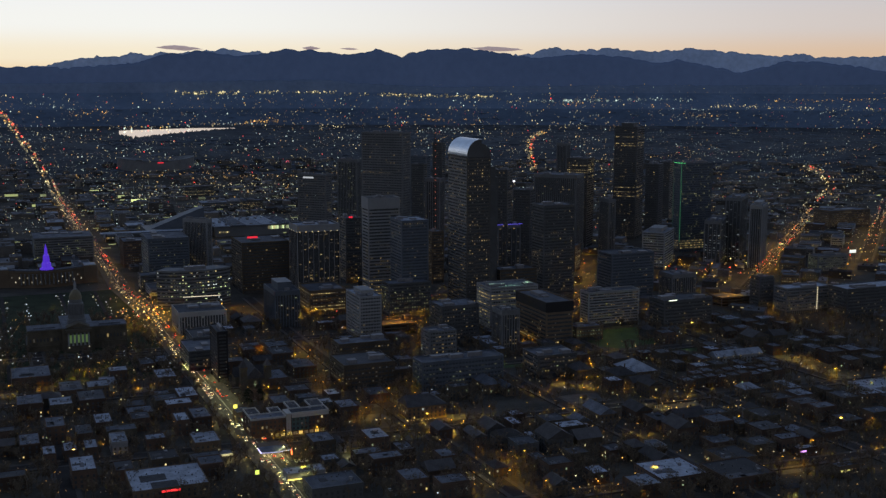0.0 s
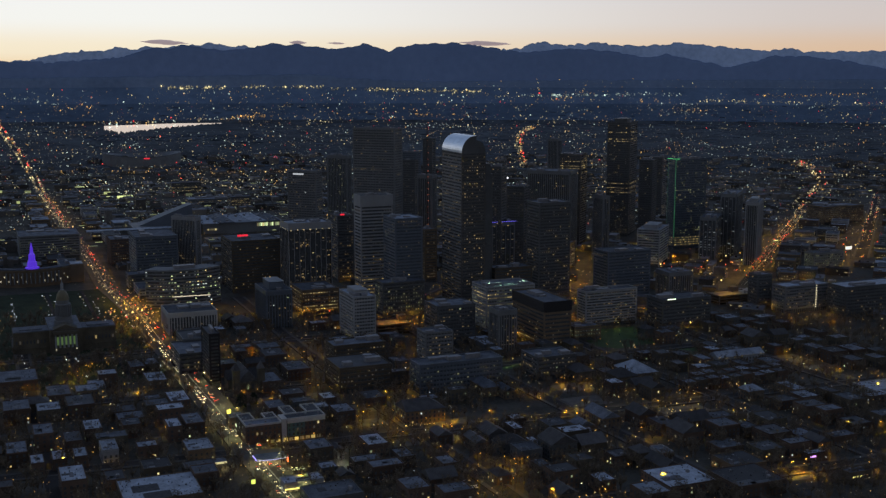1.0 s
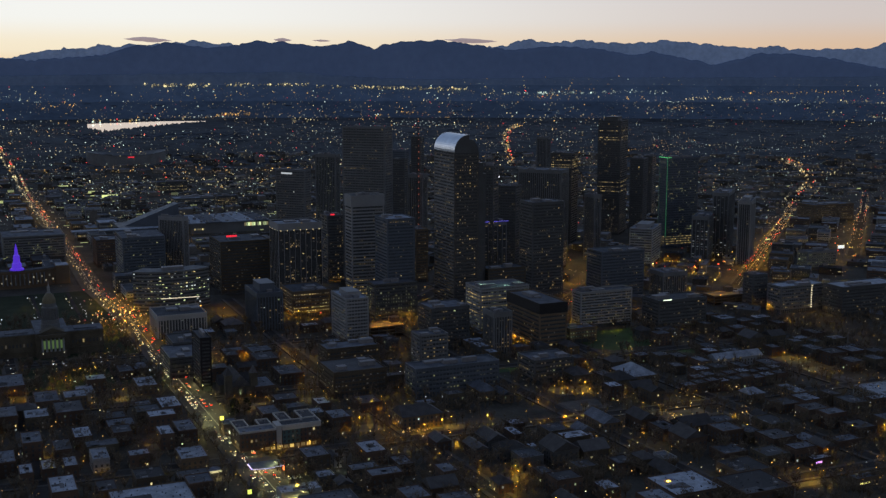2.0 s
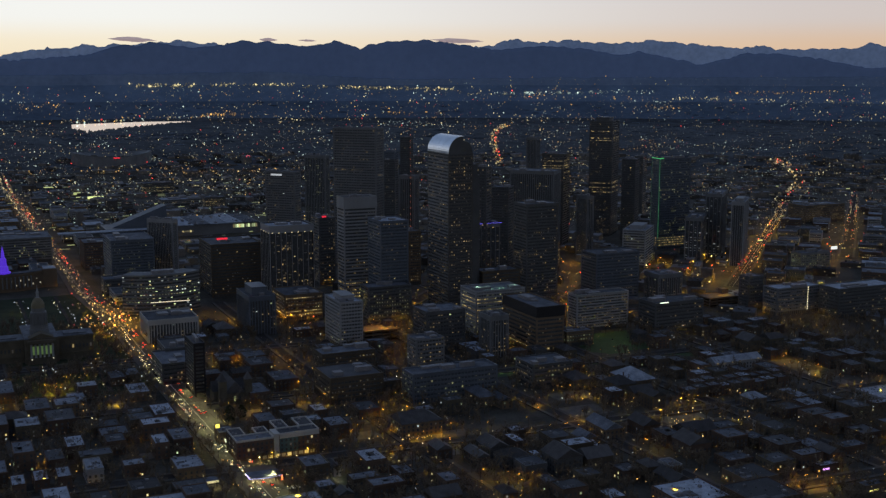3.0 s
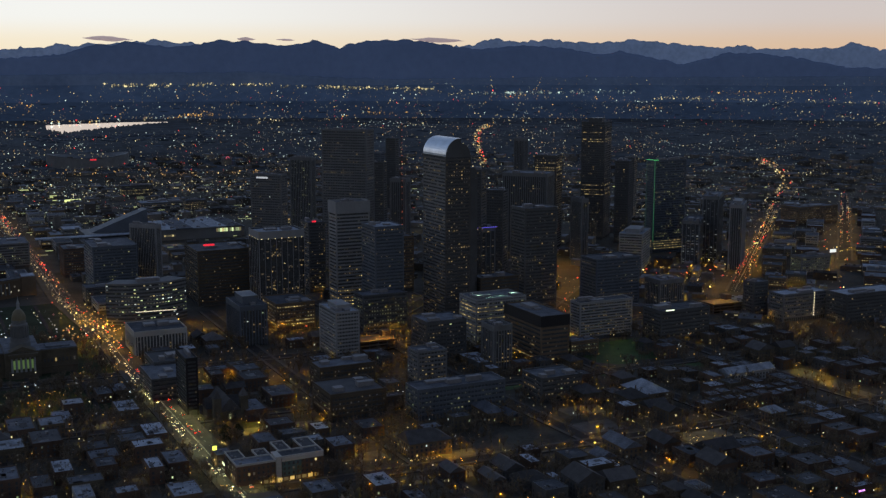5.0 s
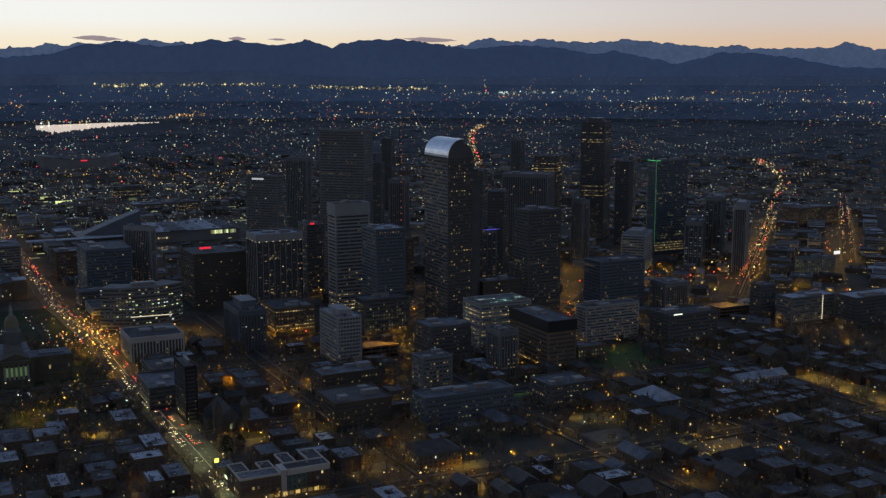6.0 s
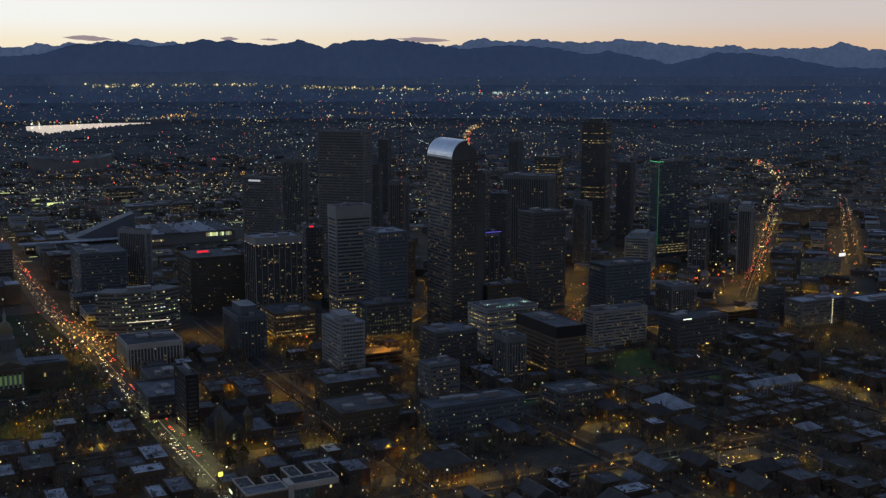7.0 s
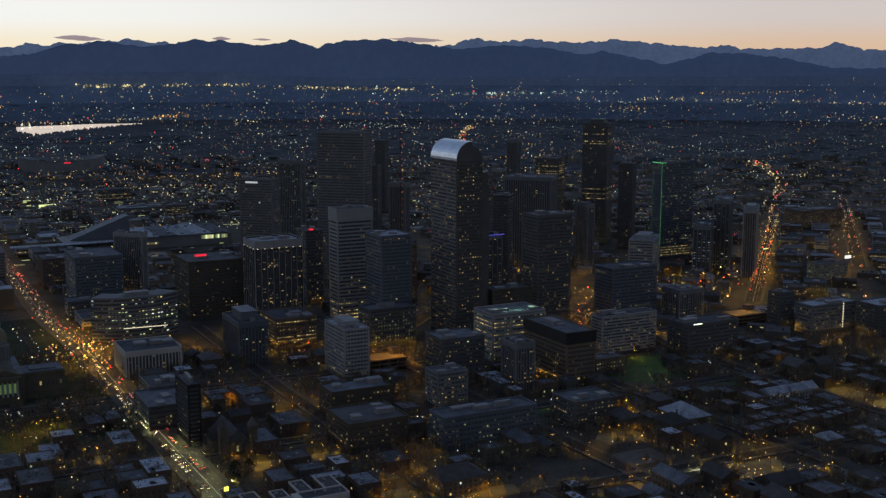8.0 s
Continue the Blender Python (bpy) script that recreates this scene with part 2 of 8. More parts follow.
def ridge(name, label, r, az0, az1, top, foot, colour, seed, rough, deep=12):
    """A mountain chain on an arc: rugged crest, spurs that run down to the foot."""
    cols, rows = 640, 12
    vs, fs = [], []
    for i in range(cols):
        az = radians(az0 + (az1 - az0) * i / (cols - 1))
        deg = math.degrees(az)
        crest = top(deg) + 5 + rough * noise.fractal(Vector((deg * 1.3, seed, 0)), 0.75, 2.2, 7) + 0.9 * rough * (0.35 - abs(noise.fractal(Vector((deg * 2.7, seed + 3, 0)), 0.7, 2.1, 5)))
        for j in range(rows):
            f = j / (rows - 1)
            spur = noise.fractal(Vector((deg * 0.55 + f * 0.35, seed + 7, f * 1.5)), 0.9, 2.0, 5)
            rr = r - deep * (1 - f) - 0.3 * deep * spur * math.sin(math.pi * min(1, f * 1.02))
            z = foot + (crest - foot) * f ** 1.15 + 10 * spur * math.sin(math.pi * f)
            vs.append((EYE0[0] + rr * math.sin(az), EYE0[1] + rr * math.cos(az), z))
    for i in range(cols - 1):
        for j in range(rows - 1):
            a = i * rows + j
            fs.append((a, a + rows, a + rows + 1, a + 1))
    for i in range(cols - 1):  # back slope
        a, b = i * rows + rows - 1, (i + 1) * rows + rows - 1
        n0 = len(vs)
        for k in (a, b):
            x, y, z = vs[k]
            vs.append((x * 1.012, y * 1.012, foot))
        fs.append((a, b, n0 + 1, n0))
    ob = part(name, (vs, fs), colour)
    for p in ob.data.polygons:
        p.use_smooth = True
    tagged(ob, label, "mountains", kind="structure")


def curve_of(pairs):
    def at(d):
        for (a, za), (b, zb) in zip(pairs, pairs[1:]):
            if d <= b:
                f = max(0, (d - a) / (b - a))
                return za + (zb - za) * f
        return pairs[-1][1]
    return at


# bluish haze over the ranges, put into base colour and glow
haze_near = mat("near_range_forest_in_haze", (0.10, 0.13, 0.19), 1.0, scale=0.004, vary=0.3, fine=0.03, bump=0.25, spec=0.0, air=(0.0155, 0.026, 0.058))
haze_far = mat("far_range_rock_snow_in_haze", (0.28, 0.33, 0.42), 1.0, scale=0.012, vary=0.5, fine=0.06, bump=0.3, spec=0.0, air=(0.030, 0.047, 0.090))
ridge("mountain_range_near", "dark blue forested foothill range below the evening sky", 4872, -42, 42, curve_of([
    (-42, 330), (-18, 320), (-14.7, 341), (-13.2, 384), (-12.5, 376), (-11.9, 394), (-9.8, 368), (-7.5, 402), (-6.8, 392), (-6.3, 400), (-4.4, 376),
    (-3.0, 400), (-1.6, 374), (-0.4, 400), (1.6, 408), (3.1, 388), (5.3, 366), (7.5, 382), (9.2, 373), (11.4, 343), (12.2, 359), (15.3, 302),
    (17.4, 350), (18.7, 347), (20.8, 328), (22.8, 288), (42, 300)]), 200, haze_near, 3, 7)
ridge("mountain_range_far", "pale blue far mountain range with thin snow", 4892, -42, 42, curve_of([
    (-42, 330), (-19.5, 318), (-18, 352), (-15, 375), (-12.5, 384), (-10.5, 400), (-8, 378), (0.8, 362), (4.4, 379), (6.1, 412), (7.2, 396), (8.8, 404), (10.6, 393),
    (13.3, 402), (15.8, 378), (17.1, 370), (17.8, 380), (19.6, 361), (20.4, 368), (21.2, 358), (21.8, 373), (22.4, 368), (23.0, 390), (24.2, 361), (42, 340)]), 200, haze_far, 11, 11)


# the mesa's haze, put into its material in the same way
haze_low = mat("foothill_scrub_in_haze", (0.11, 0.14, 0.18), 1.0, scale=0.006, vary=0.4, fine=0.05, bump=0.25, spec=0.0, air=(0.013, 0.022, 0.047))


def build_foothill():
    """A low, flat-topped mesa in front of the range."""
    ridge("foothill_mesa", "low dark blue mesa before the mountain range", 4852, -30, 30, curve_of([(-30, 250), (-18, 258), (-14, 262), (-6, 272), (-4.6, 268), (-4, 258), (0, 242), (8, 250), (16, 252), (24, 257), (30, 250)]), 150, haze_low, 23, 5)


build_foothill()

# sky light in the clouds is put in as a faint glow
cloud_grey = mat("glowing_evening_cloud", (0.55, 0.50, 0.52), 1.0, scale=0.01, vary=0.25, fine=0.05, bump=0.0, spec=0.0, air=(0.26, 0.20, 0.20))


def cloud(az, width, z, thick, seed):
    """A thin lens-shaped cloud low over the crest."""
    bm = bmesh.new()
    bmesh.ops.create_icosphere(bm, subdivisions=4, radius=1.0)
    for v in bm.verts:
        k = 1 + 0.55 * noise.fractal(Vector((v.co.x * 2.2, v.co.y, v.co.z * 1.5 + seed)), 0.8, 2.0, 4)
        v.co = Vector((v.co.x * width / 2 * (0.8 + 0.2 * k), v.co.y * 12, v.co.z * thick * k * (1 - 0.6 * abs(v.co.x) ** 1.5)))
    a = radians(az)
    ob = part("cloud", bm, cloud_grey)
    ob.location, ob.rotation_euler = (EYE0[0] + 4905 * math.sin(a), EYE0[1] + 4905 * math.cos(a), z), (0, radians(2), -a)
    for p in ob.data.polygons:
        p.use_smooth = True
    tagged(ob, "thin grey lens-shaped evening cloud above the mountains", "cloud", "clouds over the range")


cloud(-12.7, 190, 409, 9, 1)
cloud(-6.2, 75, 411, 8, 2)
cloud(-4.3, 78, 409, 4, 3)
cloud(3.2, 230, 410, 9, 4)

# ---- lake ----
def build_lake():
    m = bpy.data.materials.new("lake_water_with_sky_glow")
    m.use_nodes = True
    b = m.node_tree.nodes["Principled BSDF"]
    b.inputs["Base Color"].default_value = (0.02, 0.03, 0.04, 1)
    b.inputs["Roughness"].default_value = 0.03
    # the far lake is part of the distance: its sky reflection is an emission
    b.inputs["Emission Color"].default_value, b.inputs["Emission Strength"].default_value = (0.78, 0.66, 0.56, 1), 0.85
    m.cycles.emission_sampling = "NONE"
    az0, az1 = -15.7, -9.0
    vs, fs = [], []
    cols = 180
    for i in range(cols):
        f = i / (cols - 1)
        az = radians(az0 + (az1 - az0) * f)
        ragged = noise.fractal(Vector((f * 44, 0, 5)), 0.5, 2, 6)
        far = 0.0463 - 0.0031 * f + 0.00025 * ragged
        near = far + max(0.0002, 0.0070 * (1 - f) ** 1.5 * min(1, 0.3 + f * 6) + 0.0021 * ragged * (1 - 0.75 * f) + 0.0006 * (f < 0.85))
        for s in (near, max(min(far, near - 0.0002), 0)):
            d = (289 - 90.5) / s  # the lake lies level on the plain's terrace
            vs.append((EYE0[0] + d * math.sin(az), EYE0[1] + d * math.cos(az), 90.5))
    for i in range(cols - 1):
        fs.append((2 * i, 2 * i + 2, 2 * i + 3, 2 * i + 1))
    ob = part("lake", (vs, fs), m)
    tagged(ob, "still lake, its glow standing for the mirrored evening sky", "water", kind="structure")


build_lake()

# ---- roads ----
ROADS = []  # (x0, y0, x1, y1, half width): corridors that stay clear of houses


def road(name, label, x0, y0, x1, y1, width, lines=False, walks=True, surface=asphalt):
    """A road strip that follows the ground, with raised pavements at its sides and painted lines."""
    n = max(2, int(math.hypot(x1 - x0, y1 - y0) / 60))
    dx, dy = x1 - x0, y1 - y0
    ln = math.hypot(dx, dy)
    nx, ny = -dy / ln, dx / ln
    ROADS.append((x0, y0, x1, y1, width / 2 + (4 if walks else 1)))

    def strip(o0, o1, lift, thick=0.0, step=n, f0=0.0, f1=1.0):
        vs, fs = [], []
        for i in range(step + 1):
            f = f0 + (f1 - f0) * i / step
            for o in (o0, o1):
                x, y = x0 + dx * f + nx * o, y0 + dy * f + ny * o
                z = land(x, max(y, 600)) + lift
                vs.append((x, y, z))
                vs.append((x, y, z - thick))
        for i in range(step):
            a = 4 * i
            fs.append((a, a + 4, a + 6, a + 2))
            if thick:
                fs.append((a + 1, a + 5, a + 4, a))
                fs.append((a + 2, a + 6, a + 7, a + 3))
        return vs, fs

    ob = part(name, strip(width / 2, -width / 2, 0.9, 1.5), surface)
    tagged(ob, label, "road", kind="structure")
    if walks:
        for s in (1, -1):
            a, b = (s * width / 2 + 3.5, s * width / 2) if s > 0 else (-width / 2, -width / 2 - 3.5)
            part("pavement", strip(a, b, 1.05, 1.5), paving, ob)
    if lines:
        vs, fs = [], []
        for o in (-width / 4, width / 4, 0.25, -0.25):
            if abs(o) < 1:
                v, f = strip(o + 0.1, o - 0.1, 0.92)
                fs += [tuple(i + len(vs) for i in q) for q in f]
                vs += v
            else:
                k = int(ln / 12)
                for i in range(k):
                    v, f = strip(o + 0.12, o - 0.12, 0.92, 0.0, 1, i / k, (i + 0.3) / k)
                    fs += [tuple(j + len(vs) for j in q) for q in f]
                    vs += v
        part("lane_marking", (vs, fs), paint, ob, "faded white and yellow lane lines", kind="stuff")
    return ob


AVENUE = ((-520, 0), (330, 0), (560, -17), (900, -16), (1300, -21), (1950, -26))  # along and across; it jogs at the park


def avenue(a, off=0.0):
    """A point of the avenue: metres along it, and metres to the north of its middle."""
    for (a0, b0), (a1, b1) in zip(AVENUE, AVENUE[1:]):
        if a <= a1:
            return grid(a, b0 + (b1 - b0) * max(0.0, (a - a0) / (a1 - a0)) + off)
    return grid(a, AVENUE[-1][1] + off)


for (a0, b0), (a1, b1) in zip(AVENUE, AVENUE[1:]):
    road("road_avenue", "wide asphalt avenue with lane lines and busy traffic", *grid(a0, b0), *grid(a1, b1), 21, lines=True, surface=avenue_surface)
for b in (-140, 130, 270, 410, 550):
    road("road_cross_avenue", "narrow asphalt residential street lined with lamps", *grid(-520, b), *grid(420 if b > 0 else 300, b), 10)
for a in (-400, -210, -20, 170):
    road("road_side_street", "narrow asphalt side street lined with lamps", *grid(a, -330), *grid(a, 640), 10)
NWX, NWY = math.sin(radians(23)), math.cos(radians(23))


def diagonal(x, y, s0, s1):
    return x + NWX * s0, y + NWY * s0, x + NWX * s1, y + NWY * s1


road("road_diagonal_boulevard", "wide asphalt boulevard glowing orange under lamps", *diagonal(470, 1650, -130, 800), 17, lines=True)
road("road_diagonal_street", "asphalt street glowing orange under street lamps", *diagonal(725, 1900, -150, 800), 18)
road("road_downtown_street", "asphalt downtown street between towers", *diagonal(170, 1420, -80, 900), 18)
road("road_downtown_street", "asphalt downtown street between towers", *diagonal(-60, 1330, -60, 900), 16)


def in_park(x, y):
    """The lawns round the domed building stay free of houses."""
    a, b = -SA * (x + 217) + CA * (y - 1012), CA * (x + 217) + SA * (y - 1012)
    return 40 < a < 560 and -260 < b < -14


def near_road(x, y, r):
    for x0, y0, x1, y1, h in ROADS:
        dx, dy = x1 - x0, y1 - y0
        f = max(0, min(1, ((x - x0) * dx + (y - y0) * dy) / (dx * dx + dy * dy)))
        if math.hypot(x - x0 - f * dx, y - y0 - f * dy) < h + r:
            return True
    return False


# ---- towers and blocks ----
def rooftop(top, wr, wl, h, parent, rnd, roof, n=3):
    """Parapet, roof surface and machine boxes."""
    bm = bmesh.new()
    box(bm, 0.6, 0.6, h - 0.4, wr - 0.6, wl - 0.6, h + 0.15)
    part("roof", bm, roof, parent)
    bm = bmesh.new()
    t, ph = 0.6, 1.3
    box(bm, 0, 0, h - 0.5, wr, t, h + ph)
    box(bm, 0, wl - t, h - 0.5, wr, wl, h + ph)
    box(bm, 0, t, h - 0.5, t, wl - t, h + ph)
    box(bm, wr - t, t, h - 0.5, wr, wl - t, h + ph)
    part("parapet", bm, top, parent)
    for i in range(n):
        bm = bmesh.new()
        a, b = rnd.uniform(0.12, 0.3) * wr, rnd.uniform(0.12, 0.3) * wl
        x, y = rnd.uniform(2, max(2.1, wr - a - 2)), rnd.uniform(2, max(2.1, wl - b - 2))
        z = rnd.uniform(1.5, 4.5)
        box(bm, x, y, h + 0.15, x + a, y + b, h + z)
        part("roof_unit", bm, machine, parent)


def facade_core(e, wr, wl, h, style, wall, glz, floor, bay, z0=0.0, ground_h=6.0):
    """Recessed glazing behind spandrels and piers that stand proud of it."""
    d = 0.45
    bm = bmesh.new()
    box(bm, d, d, z0, wr - d, wl - d, h - 0.3)
    part("glazing", bm, glz, e, kind="stuff")
    bm = bmesh.new()
    n = max(1, int((h - z0 - ground_h) / floor))
    if style in ("bands", "grid"):
        for k in range(n + 1):
            z = z0 + ground_h + k * floor
            box(bm, 0, 0, z - floor * 0.22, wr, wl, min(h - 0.1, z + floor * 0.28))
    if style in ("ribs", "grid", "fins"):
        t = 0.9 if style == "ribs" else 0.6 if style == "grid" else 0.5
        p = 0.12 if style == "grid" else -0.1 if style == "ribs" else -0.25
        for ext, along in ((wr, 0), (wl, 1)):
            m = max(1, round(ext / bay))
            for i in range(m + 1):
                c = min(max(i * ext / m, t / 2), ext - t / 2)
                for q0, q1 in ((p, d + 0.1), ((wl if along == 0 else wr) - d - 0.1, (wl if along == 0 else wr) - p)):
                    if along == 0:
                        box(bm, c - t / 2, q0, z0, c + t / 2, q1, h - 0.15)
                    else:
                        box(bm, q0, c - t / 2, z0, q1, c + t / 2, h - 0.15)
    if style in ("ribs", "fins"):
        box(bm, -0.1, -0.1, h - floor * 1.1, wr + 0.1, wl + 0.1, h - 0.1)
    t = 1.6
    for x, y in ((0.03, 0.03), (wr - t, 0.03), (0.03, wl - t), (wr - t, wl - t)):
        box(bm, x, y, z0, x + t - 0.03, y + t - 0.03, h - 0.2)
    part("wall", bm, wall, e, kind="stuff")
    return n


def light_up(e, wr, wl, h, floor, bay, lit, rnd, z0=0.0, ground_h=6.0, tints=LIT, rows=0, wide=1.0, low=0.0, full=()):
    """Lit windows, each bright one an object; the many dim rooms behind them in one mesh. full: heights of floors that are lit throughout."""
    n = max(1, int((h - z0 - ground_h) / floor))
    d = 0.42

    def spot():
        k, face = int(n * rnd.random() ** (1 + low)), rnd.random() < wr / (wr + wl)
        return k, rnd.randrange(max(1, round((wr if face else wl) / bay))), face

    bright = {spot() for _ in range(min(lit * 2 // 3, 8))}
    for _ in range((rows + 1) // 2):
        k, i, face = spot()
        bright |= {(k, j, face) for j in range(i, min(max(1, round((wr if face else wl) / bay)), i + rnd.randint(2, 4)))}
    tint = {}

    def place(k, i, face):
        ext = wr if face else wl
        m = max(1, round(ext / bay))
        return (i + 0.5) * ext / m, z0 + ground_h + (k + 0.53) * floor, ext / m

    for k, i, face in sorted(bright):
        c, z, b = place(k, i, face)
        if z < h - 2:
            me = pane_mesh(tint.setdefault((k, face), rnd.choice(tints)) if rnd.random() < 0.7 else rnd.choice(tints))
            shared("window", me, e, c if face else d - 0.08, d - 0.08 if face else c, z, 0 if face else 90, min(1.9, b * rnd.uniform(0.3, 0.55)) * wide, floor * rnd.uniform(0.16, 0.26))

    def panes(spots, share):
        bm = bmesh.new()
        for k, i, face in sorted(spots):
            c, z, b = place(k, i, face)
            if z > h - 2:
                continue
            w, t = b * share * rnd.uniform(0.6, 1.1) / 2, floor * rnd.uniform(0.10, 0.17)
            if face:
                box(bm, c - w, d - 0.12, z - t, c + w, d + 0.02, z + t)
            else:
                box(bm, d - 0.12, c - w, z - t, d + 0.02, c + w, z + t)
        return bm

    dim = {spot() for _ in range(int(lit * 3.6))} - bright
    for _ in range(rows * 3 + lit // 8):
        k, i, face = spot()
        dim |= {(k, j, face) for j in range(i, min(max(1, round((wr if face else wl) / bay)), i + rnd.randint(3, 9)))} - bright
    shade = dim_green if win_green in tints[:2] else dim_cool if win_cool in tints[:1] else dim_warm
    if dim:
        part("dim_glazing", panes(dim, 0.45), shade, e, "dimly lit rooms behind glass", kind="stuff")
    for f in full:
        k = int(f * n)
        spots = {(k, i, face) for face in (True, False) for i in range(max(1, round((wr if face else wl) / bay))) if rnd.random() < 0.85}
        part("lit_floor", panes(spots, 0.8), floor_amber, e, "amber panes of lit floors and of street glow on bases", kind="stuff")


def tower(name, label, x, y, turn, wr, wl, h, wall="grey", style="bands", glz=None, floor=3.9, bay=3.2, lit=30, rows=2, roof=None, units=3, seed=1, tints=LIT, low=0.6, full=(), setback=0.0, category="office tower", group="downtown towers"):
    """A tower whose near corner stands at x, y; wr and wl are the lengths of the two walls that meet there."""
    rnd = random.Random(seed * 977 + 5)
    z = land(x, y) - 1.0
    e = thing(name, label, category, x, y, z, turn, group)
    g = glz or glass
    facade_core(e, wr, wl, h, style, WALLS[wall], g, floor, bay)
    light_up(e, wr, wl, h, floor, bay, lit, rnd, tints=tints, rows=rows, low=low, full=full)
    rooftop(WALLS[wall], wr, wl, h, e, rnd, roof or roof_grey, units)
    if setback:
        bm = bmesh.new()
        i, j = wr * 0.22, wl * 0.22
        box(bm, i, j, h, wr - i, wl - j, h + setback)
        box(bm, i - 0.4, j - 0.4, h + setback - 0.6, wr - i + 0.4, wl - j + 0.4, h + setback + 0.1)
        part("penthouse", bm, WALLS[wall], e)
    cx = x + math.cos(radians(turn)) * wr / 2 - math.sin(radians(turn)) * wl / 2
    cy = y + math.sin(radians(turn)) * wr / 2 + math.cos(radians(turn)) * wl / 2
    TAKEN.append((cx, cy, 0.5 * max(wr, wl)))
    if max(wr, wl) > 1.6 * min(wr, wl):
        for f in (0.2, 0.8):
            a, b = (f * wr, wl / 2) if wr > wl else (wr / 2, f * wl)
            TAKEN.append((x + math.cos(radians(turn)) * a - math.sin(radians(turn)) * b, y + math.sin(radians(turn)) * a + math.cos(radians(turn)) * b, 0.5 * min(wr, wl)))
        TAKEN.pop(-3)
        TAKEN.append((cx, cy, 0.5 * min(wr, wl)))
    return e
tower("office_tower", "tall grey granite office tower with a fine window grid", -60, 1690, DOWNTOWN, 28.3, 68.8, 204.1, wall="grey", style="grid", lit=45, rows=1, seed=1, bay=2.6, floor=3.8)
tower("office_tower", "very tall dark glass tower with lit upper floors", 342, 2000, DOWNTOWN, 56.9, 40.6, 200.4, wall="dark", style="grid", lit=70, rows=4, seed=2, bay=3.0, setback=7, full=(0.93, 0.86, 0.84, 0.45, 0.41, 0.38))
# its lowest lit floors stand for the amber street glow on the base
tower("office_tower", "greenish glass tower outlined by green neon", 390, 1850, EAST_WEST, 61.8, 21.3, 147.2, wall="blue", style="grid", glz=bluish_glass, lit=70, rows=3, full=(0.0, 0.03, 0.06, 0.09), seed=3, tints=[win_green, win_green, win_yellow])
tower("office_tower", "dark tower with rows of amber lit upper floors", 243, 1900, DOWNTOWN, 42.6, 36.5, 151.7, wall="rose", style="bands", lit=55, rows=2, full=(0.92, 0.88, 0.84, 0.8), seed=4, tints=[win_warm, win_warm, win_yellow], low=-0.4)
tower("office_tower", "broad grey tower with close vertical ribs", 213, 1800, DOWNTOWN, 45.8, 71.0, 131.8, wall="grey", style="ribs", lit=25, rows=0, seed=5, bay=3.4)
tower("office_tower", "dark slab tower with scattered lit windows", 129, 1430, EAST_WEST, 44.8, 35.3, 124.5, wall="dark", style="bands", lit=40, rows=1, seed=6)
tower("office_tower", "dark office tower beside the curved one", 89, 1560, DOWNTOWN, 23.4, 26.7, 159.3, wall="dark", style="grid", lit=45, rows=2, seed=7)
tower("office_tower", "slim dim office tower among taller ones", 128, 1650, DOWNTOWN, 26.3, 26.3, 123.0, wall="dark", style="grid", lit=16, rows=1, seed=8)
# lowest lit floors added for the amber glow on this base
tower("office_tower", "pale banded office tower with dark window strips", -96, 1445, EAST_WEST, 43.2, 26.0, 131.3, wall="pale", style="bands", lit=30, rows=2, full=(0.0, 0.04, 0.08, 0.15), seed=9, floor=4.2, roof=roof_grey, low=1.2)
tower("office_tower", "blue grey banded office tower with a pale roof", -50, 1360, EAST_WEST, 35.3, 41.4, 113.6, wall="blue", style="bands", glz=bluish_glass, lit=22, rows=1, seed=10, roof=roof_white, floor=3.8)
tower("office_tower", "black tower with bright vertical ribs and a pale roof", -188, 1450, EAST_WEST, 56.2, 41.3, 95.4, wall="black", style="ribs", lit=16, rows=1, seed=11, roof=roof_white, bay=7.02, floor=3.8)
tower("office_tower", "grey office tower with scattered lit windows", -192, 1850, DOWNTOWN, 21.2, 53.2, 127.8, wall="grey", style="grid", lit=40, rows=1, seed=12)
tower("apartment_tower", "dim apartment tower with lit balcony columns", -156, 2050, DOWNTOWN, 17.9, 40.6, 138.5, wall="grey", style="ribs", lit=45, rows=0, seed=13, tints=[win_cool, win_green, win_cool])
tower("office_tower", "dark office tower behind the tallest ones", -33, 1950, DOWNTOWN, 14.5, 23.6, 138.1, wall="dark", style="bands", lit=14, rows=1, seed=14)
tower("office_tower", "slender black tower rising over the skyline", -2, 2450, DOWNTOWN, 18.8, 22.6, 146.5, wall="dark", style="bands", lit=6, rows=0, seed=15)
tower("office_tower", "grey ribbed mid-rise tower between taller towers", -5, 1700, DOWNTOWN, 19.7, 24.2, 135.0, wall="grey", style="ribs", lit=12, rows=0, seed=16)
tower("office_tower", "dark tower beside the tallest dark one", 373, 1950, DOWNTOWN, 36.9, 23.6, 138.6, wall="dark", style="grid", lit=14, rows=1, seed=17)
tower("office_tower", "dark low tower with one bright upper strip", 452, 2250, DOWNTOWN, 38.9, 20.3, 120.4, wall="dark", style="bands", lit=20, rows=2, seed=18)
tower("apartment_tower", "apartment tower with pale corner piers and lit rooms", 427, 1720, DOWNTOWN, 66.2, 25.7, 68.7, wall="grey", style="ribs", lit=45, rows=0, seed=19, tints=[win_cool, win_warm, win_yellow], bay=6)
tower("apartment_tower", "tall apartment tower with pale piers and lit rooms", 467, 1760, DOWNTOWN, 75.2, 24.3, 100.2, wall="grey", style="ribs", lit=45, rows=0, seed=20, tints=[win_cool, win_warm, win_yellow], bay=6)
